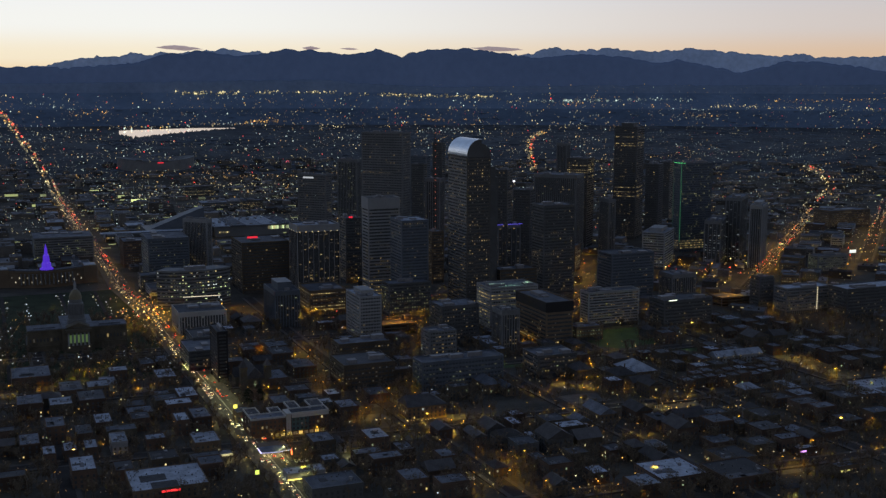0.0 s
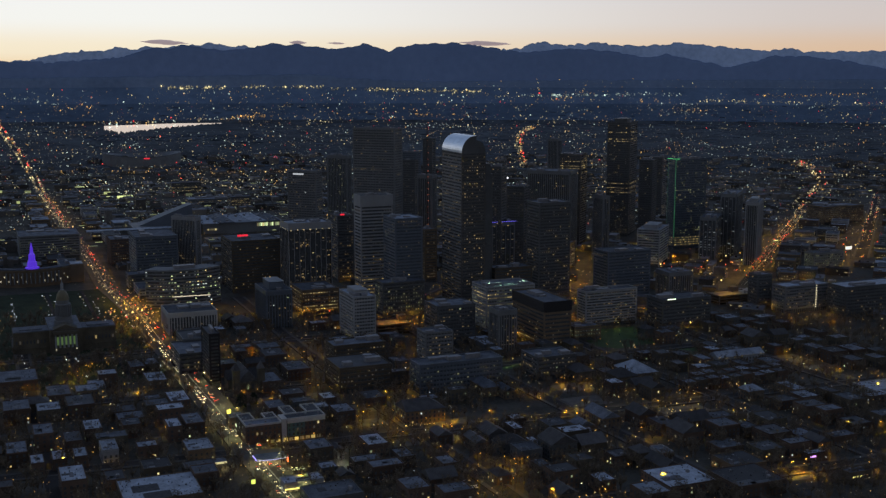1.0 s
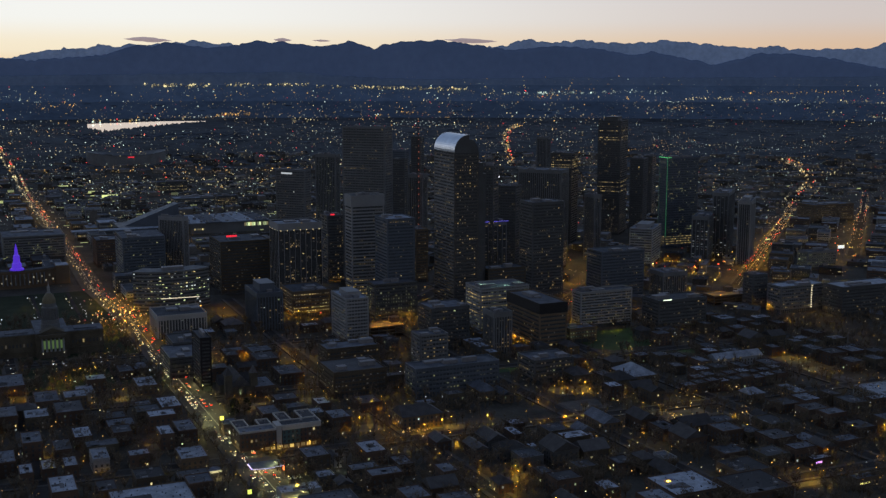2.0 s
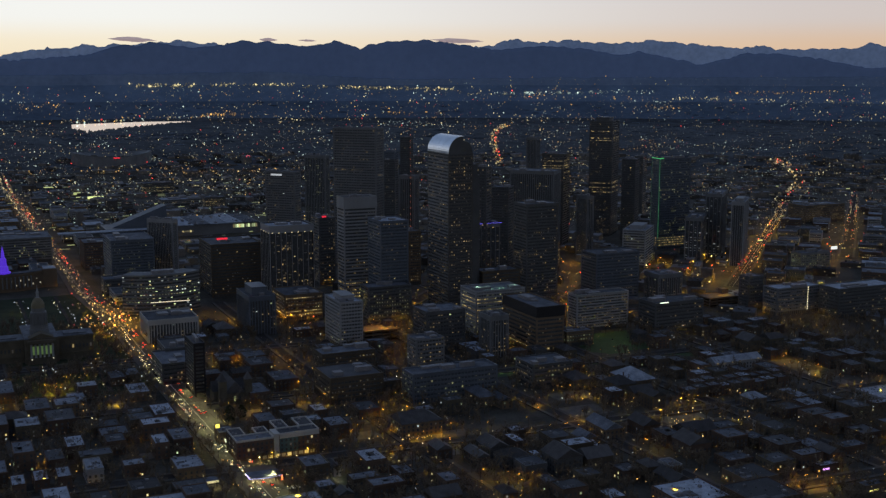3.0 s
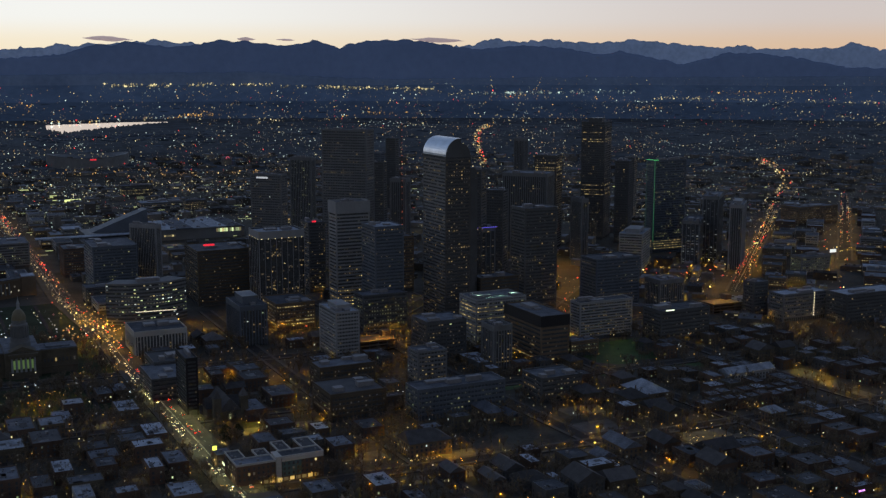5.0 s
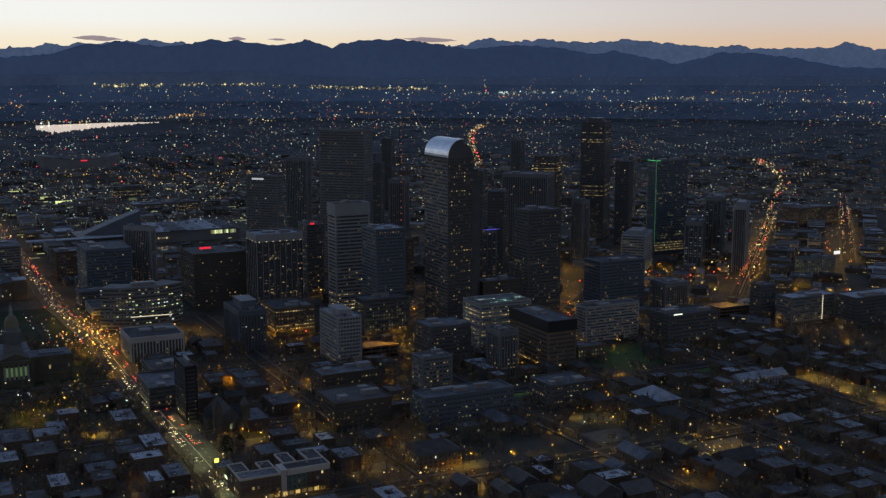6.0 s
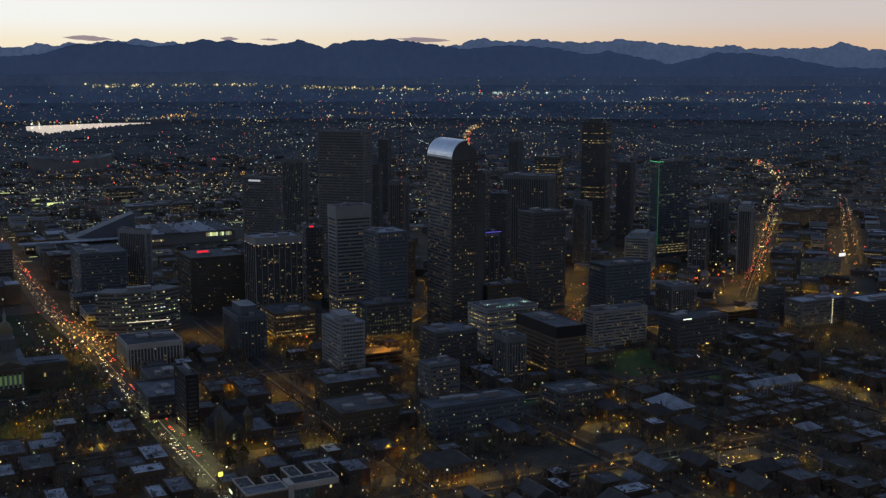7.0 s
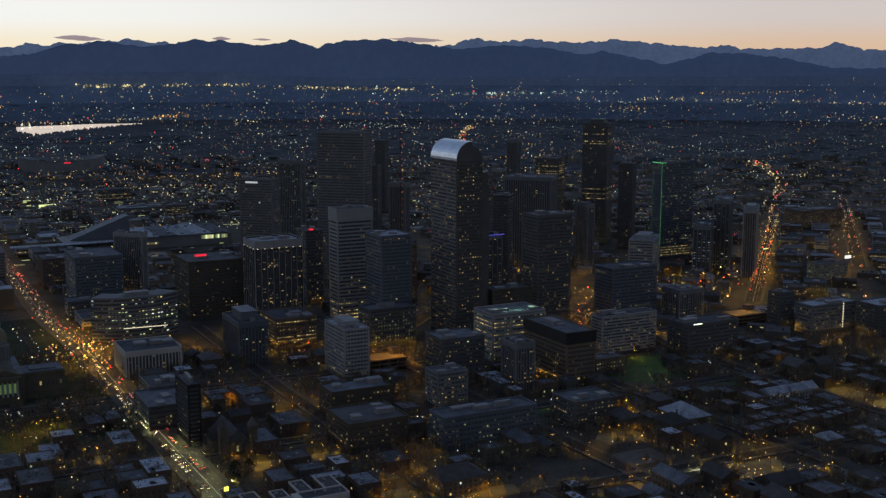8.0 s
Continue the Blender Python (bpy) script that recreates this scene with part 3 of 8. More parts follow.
tower("apartment_tower", "plain pale concrete tower with almost no windows", 481, 1690, DOWNTOWN, 61.4, 19.0, 95.7, wall="pale", style="fins", lit=5, rows=0, seed=21, bay=3, setback=5)
tower("office_building", "low pale curved-roof building lit from below", 333, 1680, DOWNTOWN, 67.4, 34.2, 55.7, wall="pale", style="bands", lit=22, rows=2, seed=22, tints=[win_green, win_cool], roof=roof_white, setback=6)
# lit floors added here for the amber glow on the street's facades
tower("office_building", "amber lit tan block on a bright downtown street", 196, 1655, DOWNTOWN, 30, 24, 40, wall="tan", style="grid", lit=40, rows=3, full=(0.0, 0.15, 0.3, 0.45, 0.7), seed=63, tints=[win_yellow, win_warm], floor=3.6)
tower("office_building", "blue glass office block with a flat roof", 218, 1440, EAST_WEST, 63.8, 36.2, 60.5, wall="blue", style="bands", glz=bluish_glass, lit=16, rows=1, seed=23)
tower("office_building", "greenish lit office block with pale banded walls", 54, 1250, EAST_WEST, 59.6, 39.5, 51.3, wall="pale", style="grid", lit=60, rows=3, full=(0.3, 0.45, 0.6, 0.75, 0.9), seed=24, tints=[win_green, win_yellow], roof=roof_grey, units=4)
tower("office_building", "brown stepped office block with banded floors", 109, 1165, EAST_WEST, 31.9, 73.2, 50.8, wall="tan", style="bands", lit=12, rows=1, full=(0.0, 0.09), seed=25, floor=4.2, roof=roof_grey, tints=[win_warm, win_warm, win_yellow], low=1.5)
tower("apartment_building", "long banded apartment block with a pale end wall", 167, 1272, EAST_WEST, 67.6, 19.8, 42.2, wall="pale", style="bands", lit=40, rows=0, seed=26, tints=[win_warm, win_yellow], floor=3.2)
tower("office_building", "pale ribbed block with a rounded roof edge", 297, 1440, EAST_WEST, 36.4, 31.6, 34.0, wall="grey", style="ribs", lit=14, rows=0, seed=27)
tower("office_building", "small white stone office tower with a penthouse", -90, 1205, EAST_WEST, 25.2, 50.1, 49.3, wall="pale", style="grid", lit=9, rows=0, seed=28, roof=roof_white, setback=6, floor=3.6)
tower("library_building", "low white building with tall narrow wall slots", -294, 1235, EAST_WEST, 53.5, 51.0, 25.3, wall="white", style="ribs", lit=6, rows=0, seed=29, roof=roof_grey, bay=3.2)
tower("apartment_tower", "narrow black apartment tower beside the avenue", -207, 1015, EAST_WEST, 9.9, 37.7, 48.6, wall="black", style="bands", lit=4, rows=0, seed=30, floor=3.2, roof=roof_dark)
tower("office_building", "dark brown office block with few lit rooms", -266, 1480, EAST_WEST, 64.2, 67.5, 68.7, wall="brown", style="bands", lit=16, rows=1, seed=31, tints=[win_warm, win_yellow])
tower("office_building", "stepped blue grey office block with a mechanical top", -192, 1270, EAST_WEST, 29.8, 54.5, 43.3, wall="blue", style="ribs", lit=14, rows=0, seed=32, roof=roof_grey, setback=9)
tower("apartment_building", "tan mid-rise block washed by amber lamps", -160, 1340, EAST_WEST, 45.4, 53.7, 30.8, wall="tan", style="grid", lit=60, rows=2, full=(0.0, 0.2, 0.9), seed=33, tints=[win_yellow, win_yellow, win_warm], low=0.3)
tower("hotel_tower", "pale slab tower with a dark lit stair strip", -345, 1640, DOWNTOWN, 13.0, 42.0, 80.0, wall="pale", style="fins", lit=22, rows=0, seed=34, bay=2.6)
tower("office_building", "dark office block below the round building", -411, 1560, EAST_WEST, 56.8, 75.0, 62.4, wall="blue", style="bands", glz=bluish_glass, lit=30, rows=1, seed=35, tints=[win_cool, win_green])
tower("office_building", "low block beside the civic centre with lit rows", -636, 1740, EAST_WEST, 89.2, 75.0, 37.2, wall="grey", style="bands", lit=40, rows=3, seed=36, roof=roof_grey, tints=[win_yellow, win_green])
tower("apartment_building", "long dark apartment block with a bright stair column", 418, 1350, EAST_WEST, 67.2, 25.3, 32.5, wall="grey", style="grid", lit=26, rows=0, seed=37, roof=roof_white, tints=[win_yellow, win_warm])
tower("apartment_building", "long dark apartment block with a pale roof", 484, 1330, EAST_WEST, 87.6, 33.0, 35.6, wall="dark", style="grid", lit=14, rows=0, seed=38, roof=roof_white)
tower("office_building", "plain dark block beside the apartments", 393, 1380, EAST_WEST, 21.5, 18.9, 41.8, wall="dark", style="grid", lit=4, rows=0, seed=39)
tower("office_building", "low dark block with a bright roof light bar", 252, 1260, EAST_WEST, 64.4, 32.9, 34.7, wall="dark", style="bands", lit=10, rows=0, seed=40)
tower("office_building", "low blue glass block with a pale roof corner", -18, 985, EAST_WEST, 80.3, 24.6, 26.2, wall="blue", style="grid", glz=bluish_glass, lit=10, rows=0, seed=41, roof=roof_grey, tints=[win_green])
tower("office_building", "low dark banded office block beside a lit path", 90, 1035, EAST_WEST, 40.9, 33.7, 21.9, wall="dark", style="bands", lit=12, rows=0, seed=42, roof=roof_grey)
tower("apartment_building", "dark brown apartment block with a flat roof", -101, 1080, EAST_WEST, 52.7, 27.6, 23.8, wall="brown", style="grid", lit=14, rows=0, seed=43, roof=roof_grey, units=5)
tower("apartment_building", "dark mid-rise apartment block with few lit rooms", -88, 985, EAST_WEST, 48.3, 45.2, 23.5, wall="brown", style="grid", lit=9, rows=0, seed=44, roof=roof_dark)
tower("apartment_building", "dark mid-rise apartments below the curved tower", -1, 1185, EAST_WEST, 43.6, 36.6, 42.7, wall="dark", style="grid", lit=26, rows=0, seed=45, roof=roof_grey)
tower("apartment_building", "dark balcony apartment block with lit rooms", 62, 1160, EAST_WEST, 21.0, 25.6, 43.3, wall="grey", style="ribs", lit=16, rows=0, seed=46, roof=roof_dark)
tower("apartment_building", "grey apartment block among dim mid-rise blocks", -13, 1100, EAST_WEST, 29.3, 23.7, 32.5, wall="grey", style="grid", lit=16, rows=0, seed=47, roof=roof_grey)
tower("office_building", "dark block beside the street canyon", -64, 1330, EAST_WEST, 53.7, 27.2, 41.1, wall="dark", style="bands", lit=30, rows=2, seed=48, tints=[win_green, win_yellow])
tower("office_building", "slim dark tower beside the pale banded one", -135, 1560, EAST_WEST, 23.0, 32.7, 92.1, wall="dark", style="bands", lit=28, rows=1, seed=49, tints=[win_warm, win_yellow])
tower("office_building", "amber lit block behind the curved tower", -15, 1560, EAST_WEST, 17.8, 28.4, 73.3, wall="tan", style="grid", lit=30, rows=3, seed=50, tints=[win_yellow, win_warm])
tower("hotel_building", "tall block with blue neon around its crown", 77, 1560, EAST_WEST, 34.9, 26.6, 82.9, wall="grey", style="ribs", lit=26, rows=1, seed=51, tints=[win_yellow, win_cool], bay=7)
tower("office_building", "low block with floodlit amber roof storey", 71, 1380, EAST_WEST, 50.8, 28.7, 49.9, wall="brown", style="bands", lit=10, rows=0, seed=52)
tower("office_building", "dark low block beside the dome lawn", -251, 1110, EAST_WEST, 32.9, 42.8, 24.3, wall="dark", style="bands", lit=4, rows=0, seed=53, roof=roof_dark)
tower("office_building", "dark terrace block in front of the white building", -244, 1060, EAST_WEST, 35.3, 52.9, 20.5, wall="dark", style="bands", lit=6, rows=0, seed=54, roof=roof_grey)
tower("office_building", "pale roofed block before the tower skyline", 146, 1205, EAST_WEST, 33.0, 16.0, 16.0, wall="tan", style="bands", lit=26, rows=2, seed=55, tints=[win_green, win_yellow])
tower("apartment_tower", "grey apartment tower at the edge of downtown", 263, 1780, EAST_WEST, 12.3, 32.0, 95.1, wall="grey", style="ribs", lit=22, rows=0, seed=56, tints=[win_warm, win_yellow])
tower("office_building", "dim grey office block with a lit base", 551, 1640, EAST_WEST, 54.5, 22.0, 27.1, wall="grey", style="bands", lit=40, rows=4, seed=57, tints=[win_green, win_yellow])
tower("warehouse", "long amber lit loft building on the far edge", 742, 2150, EAST_WEST, 96.5, 47.7, 34.1, wall="tan", style="grid", lit=50, rows=2, seed=58, tints=[win_warm, win_yellow])
tower("office_building", "low flat office block behind the avenue", -405, 1494, EAST_WEST, 30.0, 30.0, 22.0, wall="dark", style="bands", lit=12, rows=0, seed=59)
tower("office_building", "brick loft block beside the avenue", -482, 1688, EAST_WEST, 42.0, 50.0, 40.0, wall="brick", style="grid", lit=22, rows=0, seed=60, tints=[win_warm, win_yellow])
tower("warehouse", "broad low hall with a snow-pale roof", -530, 2470, EAST_WEST, 88, 50, 13, wall="grey", style="bands", lit=6, rows=1, seed=64, roof=roof_white, units=6, category="hall")
tower("office_building", "dark office block with yellow lit floors", -618, 2700, EAST_WEST, 70, 34, 26, wall="dark", style="bands", lit=10, rows=2, full=(0.1, 0.4), seed=65, tints=[win_yellow, win_green])
tower("office_building", "dark block with tall yellow lit bays", -430, 2420, EAST_WEST, 44, 26, 24, wall="dark", style="grid", lit=12, rows=3, full=(0.2, 0.5), seed=66, tints=[win_yellow])
tower("office_tower", "blue tower of glass behind the tallest ones", -34, 2350, DOWNTOWN, 20.5, 37.4, 124.1, wall="blue", style="bands", glz=bluish_glass, lit=14, rows=1, seed=61, tints=[win_cool])
tower("office_tower", "grey tower with a sloped bright top", 273, 2500, DOWNTOWN, 30.4, 23.4, 142.8, wall="grey", style="ribs", lit=10, rows=0, seed=62)


# ---- landmarks downtown ----
def curved_crown_tower(x, y, wr, wl, h, crest):
    """The tower whose roof rolls over in a steel half-vault, with banded walls."""
    rnd = random.Random(41)
    e = thing("curved_top_tower", "tall rose granite tower with a rolled steel crown", "office tower", x, y, land(x, y) - 1, EAST_WEST, "downtown towers")
    facade_core(e, wr, wl, h, "bands", WALLS["rose"], glass, 3.9, 3.2)
    light_up(e, wr, wl, h, 3.9, 3.2, 90, rnd, rows=3, low=0.2, tints=[win_warm, win_yellow, win_warm])
    n = 13

    def profile(grow):
        pts = []
        for i in range(n + 1):  # from the near eave up to the crest
            a = math.pi / 2 * i / n
            pts.append((-grow + (wr * 0.56 + grow) * (1 - math.cos(a)), h + (crest - h) * math.sin(a) + grow))
        pts += [(wr * 0.62 + grow, crest + grow), (wr * 0.62 + grow, crest - 5 + grow)]
        for i in range(1, 9):  # a step, then down the other side
            a = math.pi / 2 * i / 8
            pts.append((wr * 0.62 + (wr * 0.38 + grow) * math.sin(a), h + (crest - 5 - h) * math.cos(a) + grow))
        return pts

    def extrude(pts, y0, y1, base=True):
        bm = bmesh.new()
        ring = [[bm.verts.new((px, yy, pz)) for px, pz in pts] for yy in (y0, y1)]
        if base:
            for r, yy in zip(ring, (y0, y1)):
                r.append(bm.verts.new((pts[-1][0], yy, h - 1)))
                r.append(bm.verts.new((pts[0][0], yy, h - 1)))
            bm.faces.new(ring[0][::-1])
            bm.faces.new(ring[1])
        for i in range(len(ring[0]) - (0 if base else 1)):
            j = (i + 1) % len(ring[0])
            bm.faces.new((ring[0][i], ring[0][j], ring[1][j], ring[1][i]))
        return bm

    part("crown", extrude(profile(-0.4), 0.3, wl - 0.3), WALLS["dark"], e, "dark glazed gable of the rolled crown")
    ob = part("vault_roof", extrude(profile(0.1)[: n + 2], 0.0, wl, base=False), steel, e, "bright brushed steel vault")
    so = ob.modifiers.new("thick", "SOLIDIFY")
    so.thickness = 0.5
    # bands added to lighten this side, which reflects more of the evening sky
    bm = bmesh.new()
    for k in range(47):
        z = 6 + k * 3.9
        box(bm, -0.16, 0.4, z - 0.9, -0.02, wl - 0.4, z + 1.1)
    part("side_panel_band", bm, WALLS["grey"], e, "grey bands that lighten the side facing more of the sky", kind="stuff")
    bm = bmesh.new()
    box(bm, wr, wl * 0.1, 0, wr + 9, wl * 0.9, h * 0.93)
    box(bm, wr + 9, wl * 0.2, 0, wr + 15, wl * 0.8, h * 0.86)
    part("rear_shaft", bm, WALLS["dark"], e)
    TAKEN.append((x, y + 40, 60))


def neon_outline(x, y, turn, wr, wl, h, col, name):
    m = glow("neon_" + name, col, 0.9)
    e = thing("neon_outline", name + " neon tube along a roof edge", "neon light", x, y, land(x, y) - 1, turn)
    for bx in ((-0.9, -0.9, h, wr + 0.9, -0.45, h + 0.45), (-0.9, -0.9, h, -0.45, wl + 0.9, h + 0.45)):
        bm = bmesh.new()
        box(bm, *bx)
        part("neon_tube", bm, m, e)
    return e, m


def state_house(x, y):
    """The domed building: long wings, a lit pillared portico, drum and gilded dome."""
    e = thing("domed_capitol", "grey granite state house with a dull gold dome", "government building", x, y, land(x, y) - 1, EAST_WEST)
    w = WALLS["stone"]
    bm = bmesh.new()
    box(bm, -50, 0, 0, 50, 26, 24)
    box(bm, -16, -8, 0, 16, 60, 26)
    box(bm, -50.6, -0.6, 22.6, 50.6, 26.6, 24.4)
    box(bm, -50.5, -0.5, 7.2, 50.5, 26.5, 8.0)
    part("wall", bm, w, e)
    bm = bmesh.new()
    for s in (-1, 1):
        box(bm, s * 33 - 17, 0.5, 24.4, s * 33 + 17, 25.5, 25.2)
        box(bm, s * 33 - 11, 5, 25.2, s * 33 + 11, 20, 26.4)
    box(bm, -16, -7.5, 26, 16, 59, 26.6)
    part("roof", bm, roof_grey, e)
    bm = bmesh.new()
    v = [bm.verts.new(p) for p in ((-12, -8.4, 26.6), (12, -8.4, 26.6), (0, -8.4, 31.5), (-12, 4, 26.6), (12, 4, 26.6), (0, 4, 31.5))]
    for f in ((0, 1, 2), (3, 5, 4), (0, 2, 5, 3), (1, 4, 5, 2), (0, 3, 4, 1)):
        bm.faces.new([v[i] for i in f])
    part("pediment", bm, w, e)
    for i in range(6):
        bm = bmesh.new()
        lathe(bm, [(1.25, 8), (1.1, 8.6), (0.95, 20), (1.2, 21.5)], 10, -10 + i * 4, -10.2)
        part("column", bm, WALLS["pale"], e)
    bm = bmesh.new()
    box(bm, -13, -12, 0, 13, -8, 8)
    part("portico_base", bm, w, e)
    bm = bmesh.new()
    box(bm, -13, -12, 21.5, 13, -8, 25)
    part("portico_entablature", bm, w, e)
    for i in range(5):
        shared("portico_window", pane_mesh(glow("portico_green", (0.5, 0.9, 0.25), 0.11 + 0.05 * (i % 2)), 2.2, 8.6), e, -8 + i * 4, -8.1, 14.4)
    for i in (-10, 10):
        shared("portico_lamp", pane_mesh(glow("portico_lamp", (1.0, 0.9, 0.6), 1.0), 0.9, 0.9), e, i, -12.1, 6.5)
    for i in range(9):
        for s in (-1, 1):
            shared("window", pane_mesh(win_warm, 1.6, 3.4) if (i * 3 + s) % 5 == 0 else pane_mesh(glass, 1.6, 3.4), e, s * (20 + i * 3.4), -0.08, 14)
    bm = bmesh.new()
    lathe(bm, [(9.5, 26), (9.5, 32), (8.6, 32.2), (8.6, 36), (7.0, 36.2), (7.0, 47), (7.7, 47.3), (7.7, 49), (6.5, 49.3), (6.5, 53)], 24, 0, 14)
    part("drum", bm, WALLS["grey"], e)
    for i in range(16):
        bm = bmesh.new()
        a = math.tau * i / 16
        lathe(bm, [(0.5, 36.2), (0.42, 47)], 6, 7.8 * math.cos(a), 14 + 7.8 * math.sin(a))
        part("drum_column", bm, WALLS["grey"], e)
    bm = bmesh.new()
    lathe(bm, [(6.5 * math.cos(t), 53 + 10.5 * math.sin(t)) for t in [math.pi / 2 * k / 12 * 0.9 for k in range(13)]], 24, 0, 14)
    dome = part("dome", bm, verdigris, e, "dull gold dome with ribs")
    for i in range(12):
        a = math.tau * i / 12
        bm = bmesh.new()
        for k in range(10):
            t0, t1 = math.pi / 2 * k / 10 * 0.9, math.pi / 2 * (k + 1) / 10 * 0.9
            q = [((6.7 * math.cos(t) * math.cos(a), 14 + 6.7 * math.cos(t) * math.sin(a), 53 + 10.7 * math.sin(t))) for t in (t0, t1)]
            c, s = math.cos(a + math.pi / 2) * 0.25, math.sin(a + math.pi / 2) * 0.25
            vv = [bm.verts.new((p[0] + o * c, p[1] + o * s, p[2])) for p in q for o in (-1, 1)]
            bm.faces.new((vv[0], vv[1], vv[3], vv[2]))
        part("dome_rib", bm, verdigris, dome)
    bm = bmesh.new()
    lathe(bm, [(1.9, 62.6), (1.9, 63.8), (1.4, 64), (1.4, 68), (1.7, 68.2), (0.9, 70.5), (0.25, 73), (0.15, 76)], 12, 0, 14)
    part("lantern", bm, WALLS["pale"], e)
    TAKEN.append((x, y + 20, 62))


def civic_hall(x, y):
    """The bowed city hall with pillars and a purple-lit clock spire."""
    e = thing("civic_hall", "bowed pale granite civic hall with a lit purple spire", "government building", x, y, land(x, y) - 1, EAST_WEST)
    seg, r0, r1 = 26, 58, 74
    bm = bmesh.new()
    for r_in, r_out, z0, z1 in ((r0, r1, 0, 24), (r0 - 0.8, r1 + 0.8, 22, 23), (r0 - 0.8, r0 + 3, 5, 6)):
        pts = [(r_in * math.sin(a), 70 - r_in * math.cos(a) * 1.0) for a in [radians(-48 + 96 * i / seg) for i in range(seg + 1)]]
        out = [(r_out * math.sin(a), 70 - r_out * math.cos(a)) for a in [radians(-48 + 96 * i / seg) for i in range(seg + 1)]]
        for i in range(seg):
            prism(bm, [out[i], out[i + 1], pts[i + 1], pts[i]], z0, z1)
    bmesh.ops.remove_doubles(bm, verts=bm.verts, dist=0.01)
    part("wall", bm, WALLS["tan"], e)
    bm = bmesh.new()
    ring = [[(rr * math.sin(a), 70 - rr * math.cos(a)) for a in [radians(-48 + 96 * i / seg) for i in range(seg + 1)]] for rr in (r1 - 1, r0 + 1)]
    for i in range(seg):
        prism(bm, [ring[0][i], ring[0][i + 1], ring[1][i + 1], ring[1][i]], 24.05, 24.8)
    bmesh.ops.remove_doubles(bm, verts=bm.verts, dist=0.01)
    part("roof", bm, roof_grey, e)
    for i in range(14):
        a = radians(-26 + 52 * i / 13)
        bm = bmesh.new()
        lathe(bm, [(1.2, 6), (1.0, 7), (0.9, 19), (1.2, 20.5)], 8, (r1 + 2) * math.sin(a), 70 - (r1 + 2) * math.cos(a))
        part("column", bm, WALLS["grey"], e)
    for i in range(20):
        a = radians(-42 + 84 * i / 19)
        shared("window", pane_mesh(glow("hall_window", (1.0, 0.9, 0.6), 0.3, spread=0.7), 1.6, 2.2), e, (r1 + 0.1) * math.sin(a), 70 - (r1 + 0.1) * math.cos(a), 9 + 6 * (i % 2), math.degrees(a))
    for s in (-1, 1):
        bm = bmesh.new()
        box(bm, s * 58 - 9, 14, 0, s * 58 + 9, 38, 25.5)
        pav = part("end_pavilion", bm, WALLS["tan"], e)
        bm = bmesh.new()
        box(bm, s * 58 - 8, 15, 25.55, s * 58 + 8, 37, 26.5)
        part("roof", bm, roof_white, pav)
    bm = bmesh.new()
    lathe(bm, [(9, 24), (9, 27), (6.5, 27.5), (6, 34), (4.6, 35), (4, 44), (2.4, 46), (1.8, 53), (0.4, 60)], 8, 0, 6)
    # the spire itself glows: its floodlighting is put into the material
    part("spire", bm, glow("purple_floodlit_glow", (0.09, 0.008, 0.8), 0.62), e, "stepped spire whose purple floodlighting is put in as glow")
    TAKEN.append((x, y + 20, 62))


def round_office(x, y, h):
    """The bowed office with lit floors."""
    e = thing("bowed_office", "bowed pale office block with bright lit floors", "office building", x, y, land(x, y) - 1, EAST_WEST)
    rnd = random.Random(12)
    seg, r, depth = 28, 75, 26
    ang = [radians(-38 + 76 * i / seg) for i in range(seg + 1)]

    def shell(rr, dd, z0, z1):
        bm = bmesh.new()
        o = [(rr * math.sin(a), r - rr * math.cos(a)) for a in ang]
        q = [((rr - dd) * math.sin(a), r - (rr - dd) * math.cos(a)) for a in ang]
        for i in range(seg):
            prism(bm, [o[i], o[i + 1], q[i + 1], q[i]], z0, z1)
        bmesh.ops.remove_doubles(bm, verts=bm.verts, dist=0.01)
        return bm

    part("glazing", shell(r - 0.5, depth - 1, 0, h - 0.4), glass, e)
    n = int(h / 4.2)
    for k in range(n + 1):
        part("floor_band", shell(r, depth, k * 4.2 - 0.1, k * 4.2 + 1.9), WALLS["grey"], e)
    part("roof", shell(r - 0.8, depth - 1.6, h, h + 0.6), roof_white, e)
    bm = bmesh.new()
    box(bm, -12, 8, h + 0.6, 14, 18, h + 5)
    part("roof_unit", bm, machine, e)
    for k in range(1, n):
        for i in range(seg):
            if rnd.random() < (0.75 if k in (3, 5, 6, 7) else 0.3):
                a = (ang[i] + ang[i + 1]) / 2
                shared("window", pane_mesh(rnd.choice([win_yellow, win_green, win_green, win_cool])), e, (r - 0.42) * math.sin(a), r - (r - 0.42) * math.cos(a), k * 4.2 + 3.0, math.degrees(a), 2.2, 1.05)
    TAKEN.append((x, y + 20, 50))


